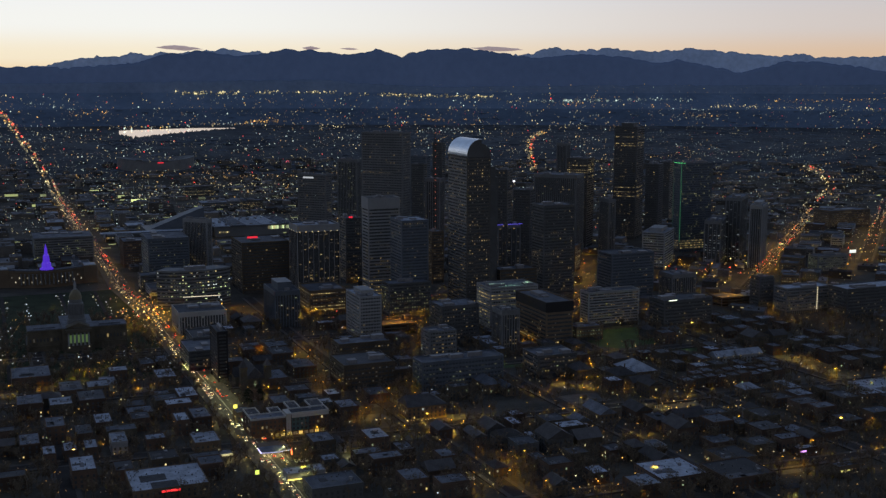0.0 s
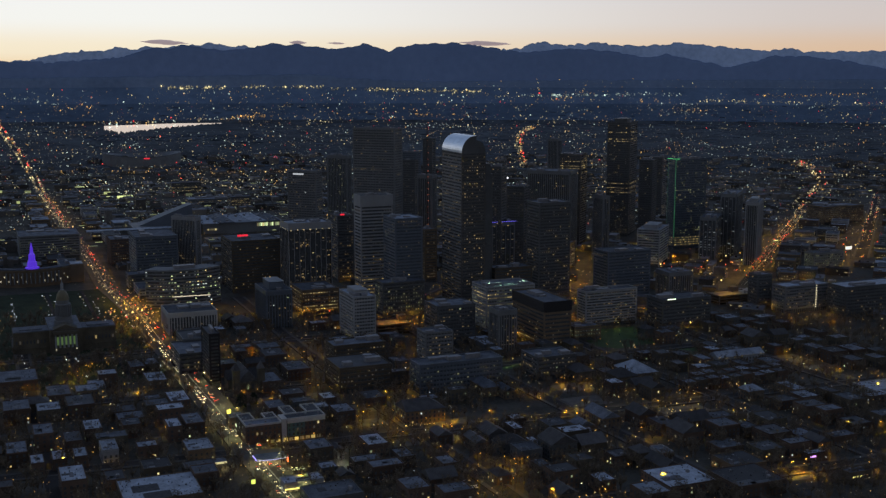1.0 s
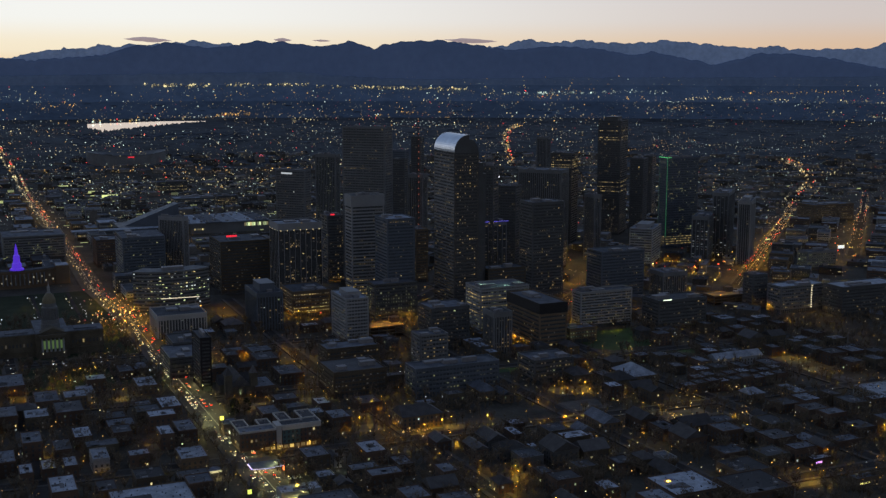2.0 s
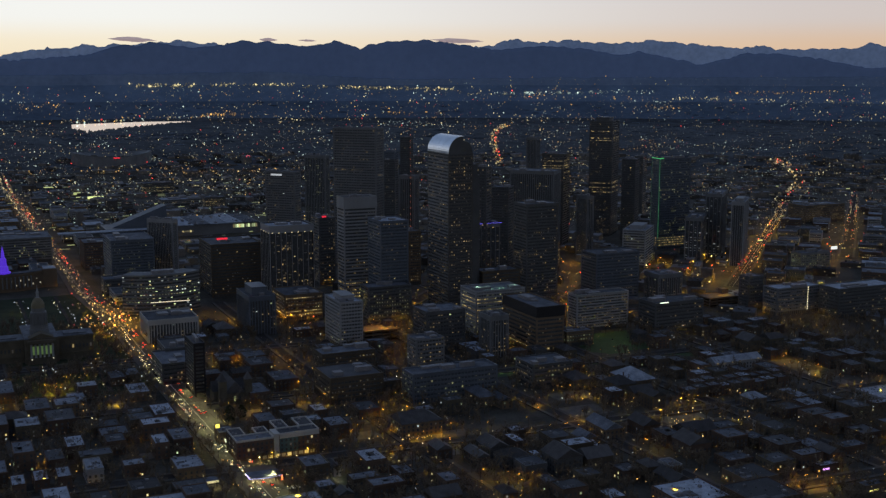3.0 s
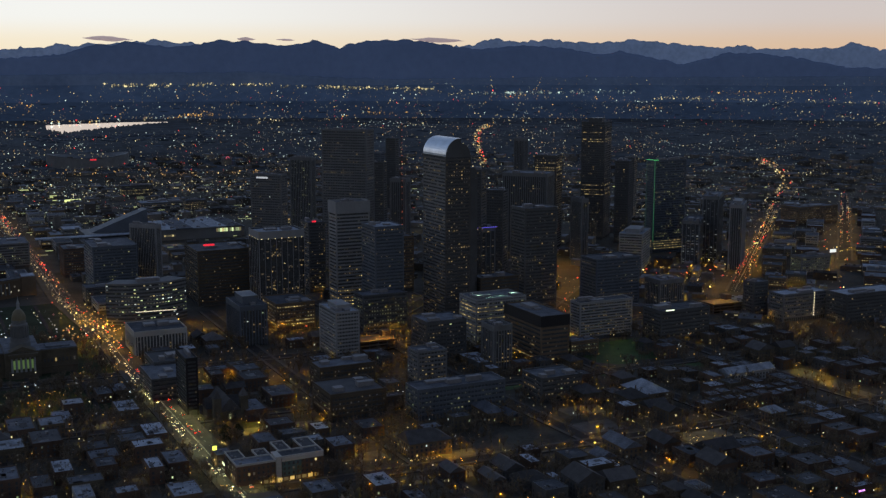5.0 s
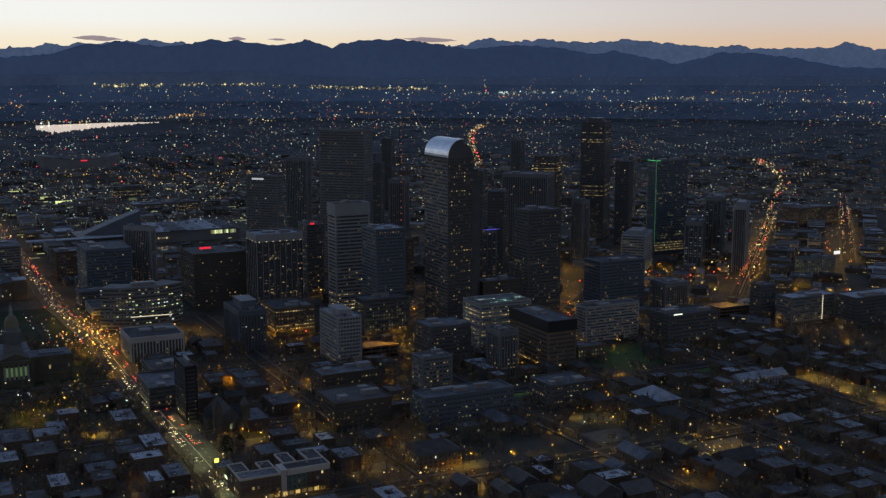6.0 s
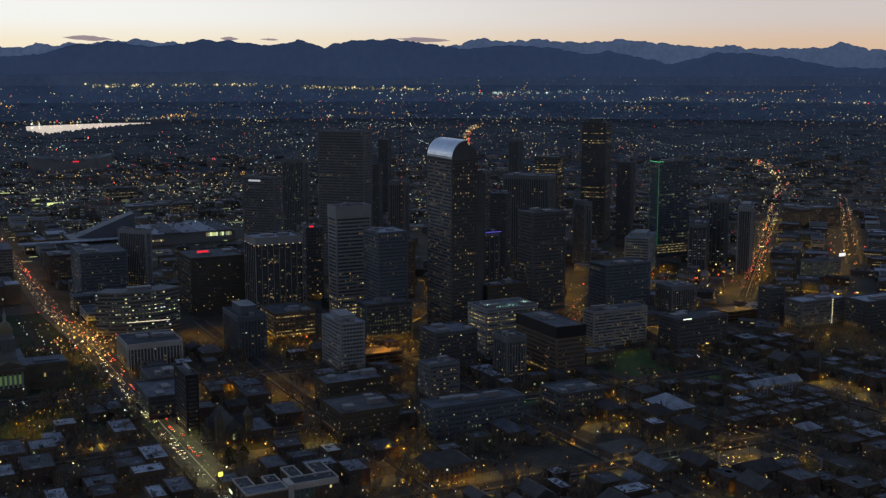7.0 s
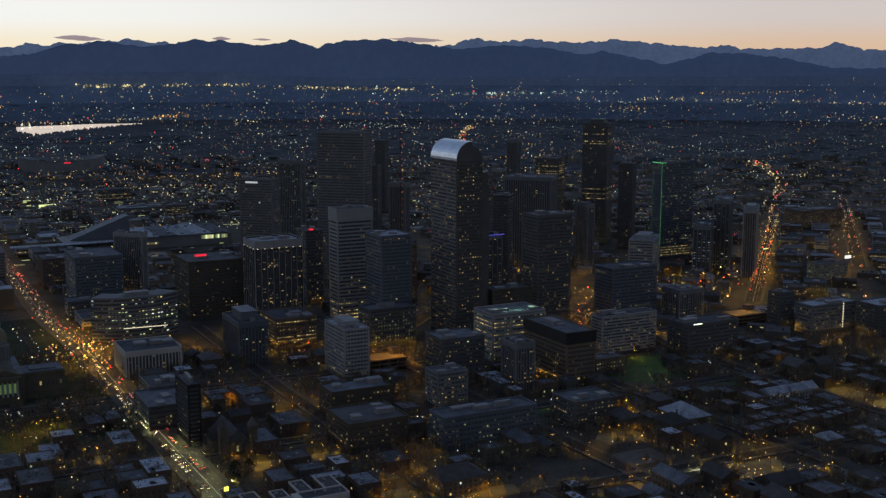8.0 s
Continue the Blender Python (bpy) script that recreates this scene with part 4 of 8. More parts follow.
def hall_of_fairs(x, y):
    """The convention centre: broad pale roofs, a glass front, a long canopy and a great tilted wedge."""
    rnd = random.Random(52)
    e = thing("convention_centre", "sprawling convention hall with pale roofs and wedge", "hall", x, y, land(x, y) - 1, EAST_WEST)
    bm = bmesh.new()
    box(bm, 0, 0, 0, 142, 120, 19)
    box(bm, 142, 10, 0, 150, 118, 17)
    part("wall", bm, WALLS["grey"], e)
    for i in range(5):
        bm = bmesh.new()
        q = -2 + i * 29
        prism(bm, [(q, -2), (q + 28.6, -2), (q + 28.6, 122), (q, 122)], 19.05, 20.2 + 0.7 * (i % 2))
        pan = part("roof_panel", bm, roof_white if i in (0, 2, 3) else roof_grey, e)
        for _ in range(6):
            bm = bmesh.new()
            a, b, c = rnd.uniform(q + 1, q + 22), rnd.uniform(2, 112), rnd.uniform(1.5, 5)
            box(bm, a, b, 20.15, a + c, b + c * rnd.uniform(0.6, 2), 20.9 + rnd.uniform(0.8, 2.6))
            part("roof_unit", bm, machine, pan)
    for i in range(13):
        shared("lit_front_pane", pane_mesh(win_green if i % 3 else win_yellow, 3.1, 6.0), e, 98 + i * 3.4, -0.15, 14)
    for i in range(6):
        shared("lit_front_pane", pane_mesh(win_yellow, 2.6, 3.0), e, 8 + i * 3.4, -0.15, 9)
    bm = bmesh.new()
    v = [bm.verts.new(p) for p in ((-108, 34, 17), (-12, 34, 17), (-12, 74, 17), (-108, 74, 17), (-20, 38, 50), (-13, 38, 52), (-13, 70, 52), (-20, 70, 50))]
    for f in ((3, 2, 1, 0), (4, 5, 6, 7), (0, 1, 5, 4), (1, 2, 6, 5), (2, 3, 7, 6), (3, 0, 4, 7)):
        bm.faces.new([v[i] for i in f])
    wedge = part("wedge_roof", bm, WALLS["blue"], e, "dark blue metal wedge")
    bm = bmesh.new()
    for i in range(7):  # standing seams up the slope
        w0, w1 = 36 + i * 5.6, 38 + i * 5.2
        vv = [bm.verts.new(p) for p in ((-107, w0, 17.9), (-107, w0 + 0.5, 17.9), (-20, w1 + 0.5, 50.6), (-20, w1, 50.6))]
        bm.faces.new(vv)
    part("seam", bm, WALLS["grey"], wedge, kind="stuff")
    bm = bmesh.new()
    prism(bm, [(-200, -6), (-118, -8), (-14, -4), (-6, 12), (-200, 14)], 16, 17.2)
    part("canopy", bm, roof_white, e, "long pale entrance canopy")
    for i in range(9):
        bm = bmesh.new()
        lathe(bm, [(0.6, 0), (0.5, 16)], 8, -190 + i * 20, 2)
        part("canopy_post", bm, pole_metal, e)
    bm = bmesh.new()
    box(bm, -120, 16, 0, -2, 90, 16.9)
    part("entrance_hall", bm, WALLS["dark"], e)
    bm = bmesh.new()
    for i in range(20):
        box(bm, -118 + i * 5.8, 15.8, 3, -113.6 + i * 5.8, 16.02, 7)
    part("lit_lobby", bm, dim_green, e, "dimly lit glass lobby", kind="stuff")
    TAKEN.append((x + 40, y + 90, 110))
    TAKEN.append((x - 80, y + 20, 70))


def parking_deck(x, y, wr, wl, h, levels):
    """An open parking deck, lit orange inside."""
    e = thing("parking_deck", "open concrete parking deck lit orange", "car park", x, y, land(x, y) - 0.5, EAST_WEST, "parking decks")
    bm = bmesh.new()
    for k in range(levels + 1):
        z = h * k / levels
        box(bm, 0, 0, z - 0.5, wr, wl, z)
    part("deck", bm, WALLS["tan"], e)
    for k in range(levels + 1):
        z = h * k / levels
        for q in ((0, -0.2, wr, 0.1), (-0.2, 0.1, 0.1, wl), (0, wl - 0.1, wr, wl + 0.2)):
            bm = bmesh.new()
            box(bm, q[0], q[1], z + 0.01, q[2], q[3], z + 1)
            part("rail_wall", bm, WALLS["tan"], e)
    for i in range(5):
        for j in (0.5, wl - 1):
            bm = bmesh.new()
            box(bm, i * (wr - 0.8) / 4, j, 0, i * (wr - 0.8) / 4 + 0.7, j + 0.7, h)
            part("pillar", bm, WALLS["grey"], e)
    bm = bmesh.new()
    box(bm, wr - 9, wl - 9, h, wr, wl, h + 6)
    part("stair_tower", bm, WALLS["tan"], e)
    TAKEN.append((x, y + wl / 2, 0.55 * max(wr, wl)))


# ---- street furniture ----
def street_lamp_model(material, label, tint):
    """A pole with an arm; the burner sits in a hood that throws its light down, over a small glowing refractor."""
    e = thing("street_lamp", label, "street lamp", 0, 0, 0, 0, "street lamps")
    bm = bmesh.new()
    lathe(bm, [(0.16, 0), (0.11, 1.0), (0.07, 8.8)], 6)
    part("pole", bm, pole_metal, e)
    bm = bmesh.new()
    box(bm, -0.05, -0.05, 8.62, 1.8, 0.05, 8.75)
    part("arm", bm, pole_metal, e)
    bm = bmesh.new()
    rings = [[bm.verts.new((2.1 + r * math.cos(math.tau * i / 10), r * math.sin(math.tau * i / 10), z)) for i in range(10)] for r, z in ((0.50, 8.24), (0.42, 8.62), (0.2, 8.75))]
    for lo, hi in zip(rings, rings[1:]):
        for i in range(10):
            bm.faces.new((lo[i], lo[(i + 1) % 10], hi[(i + 1) % 10], hi[i]))
    bm.faces.new(rings[-1])
    part("hood", bm, pole_metal, e)
    bm = bmesh.new()
    lathe(bm, [(0.1, 8.42), (0.3, 8.46), (0.3, 8.52), (0.1, 8.56)], 8, 2.1, 0)
    part("burner", bm, material, e)
    bm = bmesh.new()
    lathe(bm, [(0.08, 7.76), (0.2, 7.86), (0.2, 8.0), (0.08, 8.1)], 8, 2.1, 0)
    part("refractor", bm, glow("refractor_" + material.name, tint, 4.5, lights=True), e)
    return e


LAMP_SODIUM = street_lamp_model(lamp_sodium, "tall hooded street lamp glowing orange", SODIUM)
LAMP_WHITE = street_lamp_model(lamp_white, "tall hooded street lamp glowing yellow white", (1.0, 0.86, 0.42))
LAMP_SODIUM.matrix_basis = pose(*grid(-300, 9), land(*grid(-300, 9)))
LAMP_WHITE.matrix_basis = pose(*grid(-260, 14), land(*grid(-260, 14)) + 0.9)
bpy.context.view_layer.update()


LAMP_SPOTS = []  # where street lamps stand


def lamp(model, x, y, turn=0.0):
    LAMP_SPOTS.append((x, y))
    copy_thing(model, pose(x, y, land(x, y) + 0.6, 0, 0, turn))


def car_model(paint_col, tag, lights_on=True):
    """A saloon with glazed cabin, wheels and lights, nose to +x."""
    e = thing("car", tag + (" car with its lights on" if lights_on else " car parked on a lot, lights off"), "car", 0, 0, 0, 0, "cars on the avenue" if lights_on else "parked cars")
    pm = mat(tag.replace(" ", "_") + "_car_paint", paint_col, 0.3, scale=1.0, vary=0.1, bump=0, spec=0.6)
    bm = bmesh.new()
    side = [(-2.25, 0.35), (2.2, 0.35), (2.25, 0.65), (2.1, 0.82), (1.0, 0.95), (-1.5, 1.0), (-2.2, 0.95), (-2.3, 0.7)]
    a, b = [bm.verts.new((x, -0.9, z)) for x, z in side], [bm.verts.new((x, 0.9, z)) for x, z in side]
    bm.faces.new(a)
    bm.faces.new(b[::-1])
    for i in range(len(side)):
        j = (i + 1) % len(side)
        bm.faces.new((a[j], a[i], b[i], b[j]))
    part("body", bm, pm, e)
    bm = bmesh.new()
    lo, hi = [(-1.7, -0.8), (0.95, -0.8), (0.95, 0.8), (-1.7, 0.8)], [(-1.2, -0.62), (0.25, -0.62), (0.25, 0.62), (-1.2, 0.62)]
    v0, v1 = [bm.verts.new((x, y, 0.96)) for x, y in lo], [bm.verts.new((x, y, 1.42)) for x, y in hi]
    bm.faces.new(v1)
    for i in range(4):
        j = (i + 1) % 4
        bm.faces.new((v0[i], v0[j], v1[j], v1[i]))
    cab = part("cabin", bm, glass, e)
    bm = bmesh.new()
    box(bm, -1.15, -0.6, 1.42, 0.2, 0.6, 1.46)
    part("roof", bm, pm, cab)
    for x in (-1.4, 1.4):
        for y in (-0.82, 0.82):
            bm = bmesh.new()
            lathe(bm, [(0.2, -0.11), (0.33, -0.1), (0.33, 0.1), (0.2, 0.11)], 10)
            w = part("wheel", bm, roof_dark, e)
            w.location, w.rotation_euler = (x, y, 0.33), (radians(90), 0, 0)
    for y in (-0.62, 0.62) if lights_on else ():
        bm = bmesh.new()
        bmesh.ops.create_icosphere(bm, subdivisions=1, radius=0.2)
        h = part("headlight", bm, glow("headlight_white", (1.0, 0.86, 0.5), 6), e)
        h.location = (2.22, y, 0.68)
        bm = bmesh.new()
        box(bm, -0.05, -0.2, -0.14, 0.05, 0.2, 0.14)
        h = part("taillight", bm, glow("taillight_red", (1.0, 0.03, 0.01), 8), e)
        h.location = (-2.3, y, 0.78)
    return e


CARS = [car_model((0.02, 0.02, 0.025), "black"), car_model((0.45, 0.46, 0.48), "silver"), car_model((0.25, 0.02, 0.02), "dark red"), car_model((0.6, 0.6, 0.6), "white")]
for i, c in enumerate(CARS):
    x, y = grid(-330 - 14 * i, 5)
    c.matrix_basis = pose(x, y, land(x, y) + 0.9, 0, 0, 90 + EAST_WEST)
PARKED = [car_model((0.02, 0.02, 0.03), "dark blue", False), car_model((0.5, 0.5, 0.5), "pale grey", False), car_model((0.7, 0.7, 0.7), "plain white", False)]
for i, c in enumerate(PARKED):
    x, y = -24 + 4 * i, 688 + i
    c.matrix_basis = pose(x, y, land(x, y) + 0.05, 0, 0, EAST_WEST + 90)
bpy.context.view_layer.update()


def tree_model(seed, height):
    """A bare winter tree: trunk, limbs and a haze of twigs."""
    rnd = random.Random(seed)
    e = thing("bare_tree", "leafless winter street tree with fine twigs", "tree", 0, 0, 0, 0, "bare street trees")

    def stick(vs, fs, a, b, ra, rb, n=4):
        d = (b - a).normalized()
        u = d.orthogonal().normalized()
        w = d.cross(u)
        k = len(vs)
        for p, r in ((a, ra), (b, rb)):
            for i in range(n):
                t = math.tau * i / n
                vs.append(p + (u * math.cos(t) + w * math.sin(t)) * r)
        for i in range(n):
            j = (i + 1) % n
            fs.append((k + i, k + j, k + n + j, k + n + i))

    tv, tf, cv, cf = [], [], [], []
    fork = Vector((0.1, 0, height * 0.3))
    stick(tv, tf, Vector((0, 0, 0)), fork, 0.28, 0.2, 6)
    for i in range(7):
        a = math.tau * i / 7 + rnd.uniform(-0.3, 0.3)
        tip = fork + Vector((math.cos(a) * height * rnd.uniform(0.16, 0.3), math.sin(a) * height * rnd.uniform(0.16, 0.3), height * rnd.uniform(0.32, 0.6)))
        stick(tv, tf, fork, tip, 0.14, 0.05, 5)
        for j in range(11):
            s = fork.lerp(tip, rnd.uniform(0.35, 1.0))
            q = s + Vector((rnd.gauss(0, 1), rnd.gauss(0, 1), rnd.uniform(0.2, 1.5))) * height * 0.09
            stick(cv, cf, s, q, 0.09, 0.05, 3)
            for k in range(6):
                s2 = s.lerp(q, rnd.uniform(0.3, 1.0))
                stick(cv, cf, s2, s2 + Vector((rnd.gauss(0, 1), rnd.gauss(0, 1), rnd.uniform(-0.2, 1.2))) * height * 0.07, 0.07, 0.035, 3)
    part("trunk", ([tuple(v) for v in tv], tf), bark, e)
    part("crown", ([tuple(v) for v in cv], cf), bark, e)
    return e


def evergreen(x, y, height, spread):
    """A dark round evergreen: trunk, limbs and a crown of small leaf clumps with gaps."""
    rnd = random.Random(int(x * 7 + y))
    e = thing("evergreen_tree", "dark evergreen tree with a dense ragged crown", "tree", x, y, land(x, y) - 0.2, rnd.uniform(0, 360))
    bm = bmesh.new()
    lathe(bm, [(0.35, 0), (0.25, height * 0.4), (0.08, height * 0.9)], 7)
    part("trunk", bm, bark, e)
    vs, fs = [], []
    for _ in range(1500):
        u, a = rnd.uniform(0.12, 1.0), rnd.uniform(0, math.tau)
        edge = spread * math.sin(math.pi * min(1.0, 0.12 + 0.88 * u)) ** 0.6 * (0.85 + 0.3 * noise.noise(Vector((math.cos(a) * 2, math.sin(a) * 2, u * 5))))
        r = edge * rnd.random() ** 0.35
        c = Vector((r * math.cos(a), r * math.sin(a), height * u))
        k, q = len(vs), rnd.uniform(0.3, 0.65)
        for _ in range(3):
            vs.append(tuple(c + Vector((rnd.gauss(0, q), rnd.gauss(0, q), rnd.gauss(0, q * 0.6)))))
        fs.append((k, k + 1, k + 2))
    part("crown", (vs, fs), mat("evergreen_leaves", (0.035, 0.05, 0.025), 0.9, scale=0.5, vary=0.5, fine=2.0, islands=0.5), e)
    TAKEN.append((x, y, spread * 0.7))


for tx, ty, th, ts in ((-166, 938, 14, 6), (-158, 950, 11, 4.5)):
    evergreen(tx, ty, th, ts)
TREES = [tree_model(5, 11.0), tree_model(9, 14.0)]
TREES[0].matrix_basis = pose(*grid(-240, 60), land(*grid(-240, 60)) - 0.2)
TREES[1].matrix_basis = pose(*grid(-150, 62), land(*grid(-150, 62)) - 0.2)
bpy.context.view_layer.update()


# ---- houses and small blocks ----
def house(x, y, turn, wr, wl, h, roof="flat", wall="brick", cover=None, lit=2, seed=1, name="town_house", label="", group="houses of the near quarter", courts=0):
    """A small building: walls with a plinth and cornice, recessed windows, a roof with parapet or gable, chimney and vents."""
    rnd = random.Random(seed * 31 + 7)
    z = land(x, y) - 1.0
    e = thing(name, label or ("flat-roofed brick apartment house among bare trees" if roof == "flat" else "gabled brick house among bare trees"), "house", x, y, z, turn, group)
    h += 1.0
    w = WALLS[wall]
    bm = bmesh.new()
    box(bm, 0, 0, 0, wr, wl, h)
    box(bm, -0.15, -0.15, 0, wr + 0.15, wl + 0.15, 1.6)
    box(bm, -0.2, -0.2, h - 0.9, wr + 0.2, wl + 0.2, h - 0.5)
    part("wall", bm, w, e)
    floors = max(1, int((h - 1.5) / 3.2))
    bm = bmesh.new()
    spots = []
    for face, ext in ((1, wr), (0, wl)):
        m = max(1, int(ext / 3.6))
        for k in range(floors):
            for i in range(m):
                c, zz = (i + 0.5) * ext / m, 2.9 + k * 3.2
                if face:
                    box(bm, c - 0.75, -0.04, zz - 0.95, c + 0.75, 0.1, zz + 0.95)
                else:
                    box(bm, -0.04, c - 0.75, zz - 0.95, 0.1, c + 0.75, zz + 0.95)
                spots.append((c, zz, face))
    part("glazing", bm, glass, e, "rows of dark sash windows", kind="stuff")
    for c, zz, face in rnd.sample(spots, min(lit, len(spots))):
        shared("window", pane_mesh(rnd.choice(LIT), 1.15, 1.4), e, c if face else -0.06, -0.06 if face else c, zz, 0 if face else 90)
    if roof == "flat":
        cov = cover or rnd.choice([roof_white, roof_grey, roof_grey, roof_dark, roof_dark])
        bm = bmesh.new()
        box(bm, 0.35, 0.35, h - 0.1, wr - 0.35, wl - 0.35, h + 0.12)
        part("roof", bm, cov, e)
        for i in range(courts):  # raised dark panels, their colour standing for the shade of sunken courts
            bm = bmesh.new()
            cx0 = wr * (i + 0.22) / courts
            box(bm, cx0, wl * 0.22, h + 0.05, cx0 + wr * 0.5 / courts, wl * 0.8, h + 0.2)
            part("light_well", bm, roof_dark, e)
        bm = bmesh.new()
        for q in ((0, 0, wr, 0.35), (0, wl - 0.35, wr, wl), (0, 0.35, 0.35, wl - 0.35), (wr - 0.35, 0.35, wr, wl - 0.35)):
            box(bm, q[0], q[1], h - 0.1, q[2], q[3], h + 0.7)
        part("parapet", bm, w, e)
        bm = bmesh.new()
        for _ in range(int(wr * wl / 45) + 3):  # vents, hatches and pipes
            a, b, q = rnd.uniform(0.8, wr - 1.6), rnd.uniform(0.8, wl - 1.6), rnd.uniform(0.25, 0.8)
            box(bm, a, b, h + 0.1, a + q, b + q * rnd.uniform(0.6, 2.0), h + rnd.uniform(0.35, 1.0))
        for _ in range(2):  # patched strips of roofing felt
            a, b = rnd.uniform(0.6, wr * 0.5), rnd.uniform(0.6, wl * 0.5)
            box(bm, a, b, h + 0.1, a + wr * rnd.uniform(0.12, 0.4), b + wl * rnd.uniform(0.1, 0.35), h + 0.16)
        part("roof_vents", bm, roof_felt, e, "dark vents, hatches and patched felt", kind="stuff")
        for _ in range(1 if seed >= 200 else rnd.randint(1, 3)):
            bm = bmesh.new()
            a, b = rnd.uniform(1.5, wr - 3), rnd.uniform(1.5, wl - 3)
            s = rnd.uniform(0.8, 2.2)
            box(bm, a, b, h + 0.1, a + s, b + s * rnd.uniform(0.7, 1.4), h + rnd.uniform(0.8, 2.0))
            part("roof_unit", bm, machine, e)
    else:
        bm = bmesh.new()
        o, rise = 0.6, min(wr, wl) * 0.30
        if wr >= wl:
            p = [(-o, -o, h), (wr + o, -o, h), (wr + o, wl + o, h), (-o, wl + o, h), (o if roof == "hip" else -o, wl / 2, h + rise), (wr + o - (wl / 2 if roof == "hip" else 0), wl / 2, h + rise)]
            fs = ((0, 1, 5, 4), (2, 3, 4, 5), (0, 4, 3), (1, 2, 5), (3, 2, 1, 0))
        else:
            p = [(-o, -o, h), (wr + o, -o, h), (wr + o, wl + o, h), (-o, wl + o, h), (wr / 2, o + (wr / 2 if roof == "hip" else -2 * o), h + rise), (wr / 2, wl + o - (wr / 2 if roof == "hip" else 0), h + rise)]
            fs = ((1, 2, 5, 4), (3, 0, 4, 5), (0, 1, 4), (2, 3, 5), (3, 2, 1, 0))
        v = [bm.verts.new(q) for q in p]
        for f in fs:
            bm.faces.new([v[i] for i in f])
        part("roof", bm, cover or shingle, e)
        bm = bmesh.new()
        box(bm, wr * 0.7, wl * 0.55, h, wr * 0.7 + 0.9, wl * 0.55 + 0.9, h + rise + 1.2)
        part("chimney", bm, WALLS["brick"], e)
    cx = x + math.cos(radians(turn)) * wr / 2 - math.sin(radians(turn)) * wl / 2
    cy = y + math.sin(radians(turn)) * wr / 2 + math.cos(radians(turn)) * wl / 2
    if max(wr, wl) < 1.7 * min(wr, wl):
        TAKEN.append((cx, cy, 0.55 * max(wr, wl)))
    else:
        for f in (0.15, 0.5, 0.85):
            a, b = (f * wr, wl / 2) if wr > wl else (wr / 2, f * wl)
            TAKEN.append((x + math.cos(radians(turn)) * a - math.sin(radians(turn)) * b, y + math.sin(radians(turn)) * a + math.cos(radians(turn)) * b, 0.5 * min(wr, wl)))
    return e




def stone_church(x, y):
    """A rough stone church: steep nave, transept, apse and two square towers with pyramid caps."""
    e = thing("stone_church", "rough brown stone church with a steep dark roof", "church", x, y, land(x, y) - 1, EAST_WEST)

    def gabled(x0, y0, x1, y1, eave, rise, along_x):
        bm, rf = bmesh.new(), bmesh.new()
        box(bm, x0, y0, 0, x1, y1, eave)
        mx, my = (x0 + x1) / 2, (y0 + y1) / 2
        o = 0.5
        if along_x:
            p = [(x0 - o, y0 - o, eave), (x1 + o, y0 - o, eave), (x1 + o, y1 + o, eave), (x0 - o, y1 + o, eave), (x0 - o, my, eave + rise), (x1 + o, my, eave + rise)]
            fs = ((0, 1, 5, 4), (2, 3, 4, 5), (0, 4, 3), (1, 2, 5), (3, 2, 1, 0))
        else:
            p = [(x0 - o, y0 - o, eave), (x1 + o, y0 - o, eave), (x1 + o, y1 + o, eave), (x0 - o, y1 + o, eave), (mx, y0 - o, eave + rise), (mx, y1 + o, eave + rise)]
            fs = ((1, 2, 5, 4), (3, 0, 4, 5), (0, 1, 4), (2, 3, 5), (3, 2, 1, 0))
        v = [rf.verts.new(q) for q in p]
        for f in fs:
            rf.faces.new([v[i] for i in f])
        return bm, rf

    for tag, spec in (("nave", (0, 0, 17, 40, 11, 10, False)), ("transept", (-7, 14, 24, 27, 10, 8, True))):
        bm, rf = gabled(*spec)
        part(tag + "_wall", bm, WALLS["stone"], e)
        part(tag + "_roof", rf, shingle, e)
    for tx in (-5, 17):
        bm = bmesh.new()
        box(bm, tx, -2, 0, tx + 6, 4, 22)
        box(bm, tx - 0.3, -2.3, 21, tx + 6.3, 4.3, 22.4)
        t = part("tower", bm, WALLS["stone"], e)
        bm = bmesh.new()
        v = [bm.verts.new(q) for q in ((tx - 0.2, -2.2, 22.4), (tx + 6.2, -2.2, 22.4), (tx + 6.2, 4.2, 22.4), (tx - 0.2, 4.2, 22.4), (tx + 3, 1, 29))]
        for f in ((0, 1, 4), (1, 2, 4), (2, 3, 4), (3, 0, 4), (3, 2, 1, 0)):
            bm.faces.new([v[i] for i in f])
        part("tower_cap", bm, shingle, t)
    for i in range(5):
        shared("arched_window", pane_mesh(win_green if i % 2 else glass, 1.5, 4.0), e, -0.06, 5 + i * 7, 6, 90)
    for i in range(3):
        shared("arched_window", pane_mesh(win_green if i == 1 else glass, 1.5, 4.0), e, 4.5 + i * 4, -0.06, 6)
    TAKEN.append((x, y + 20, 26))


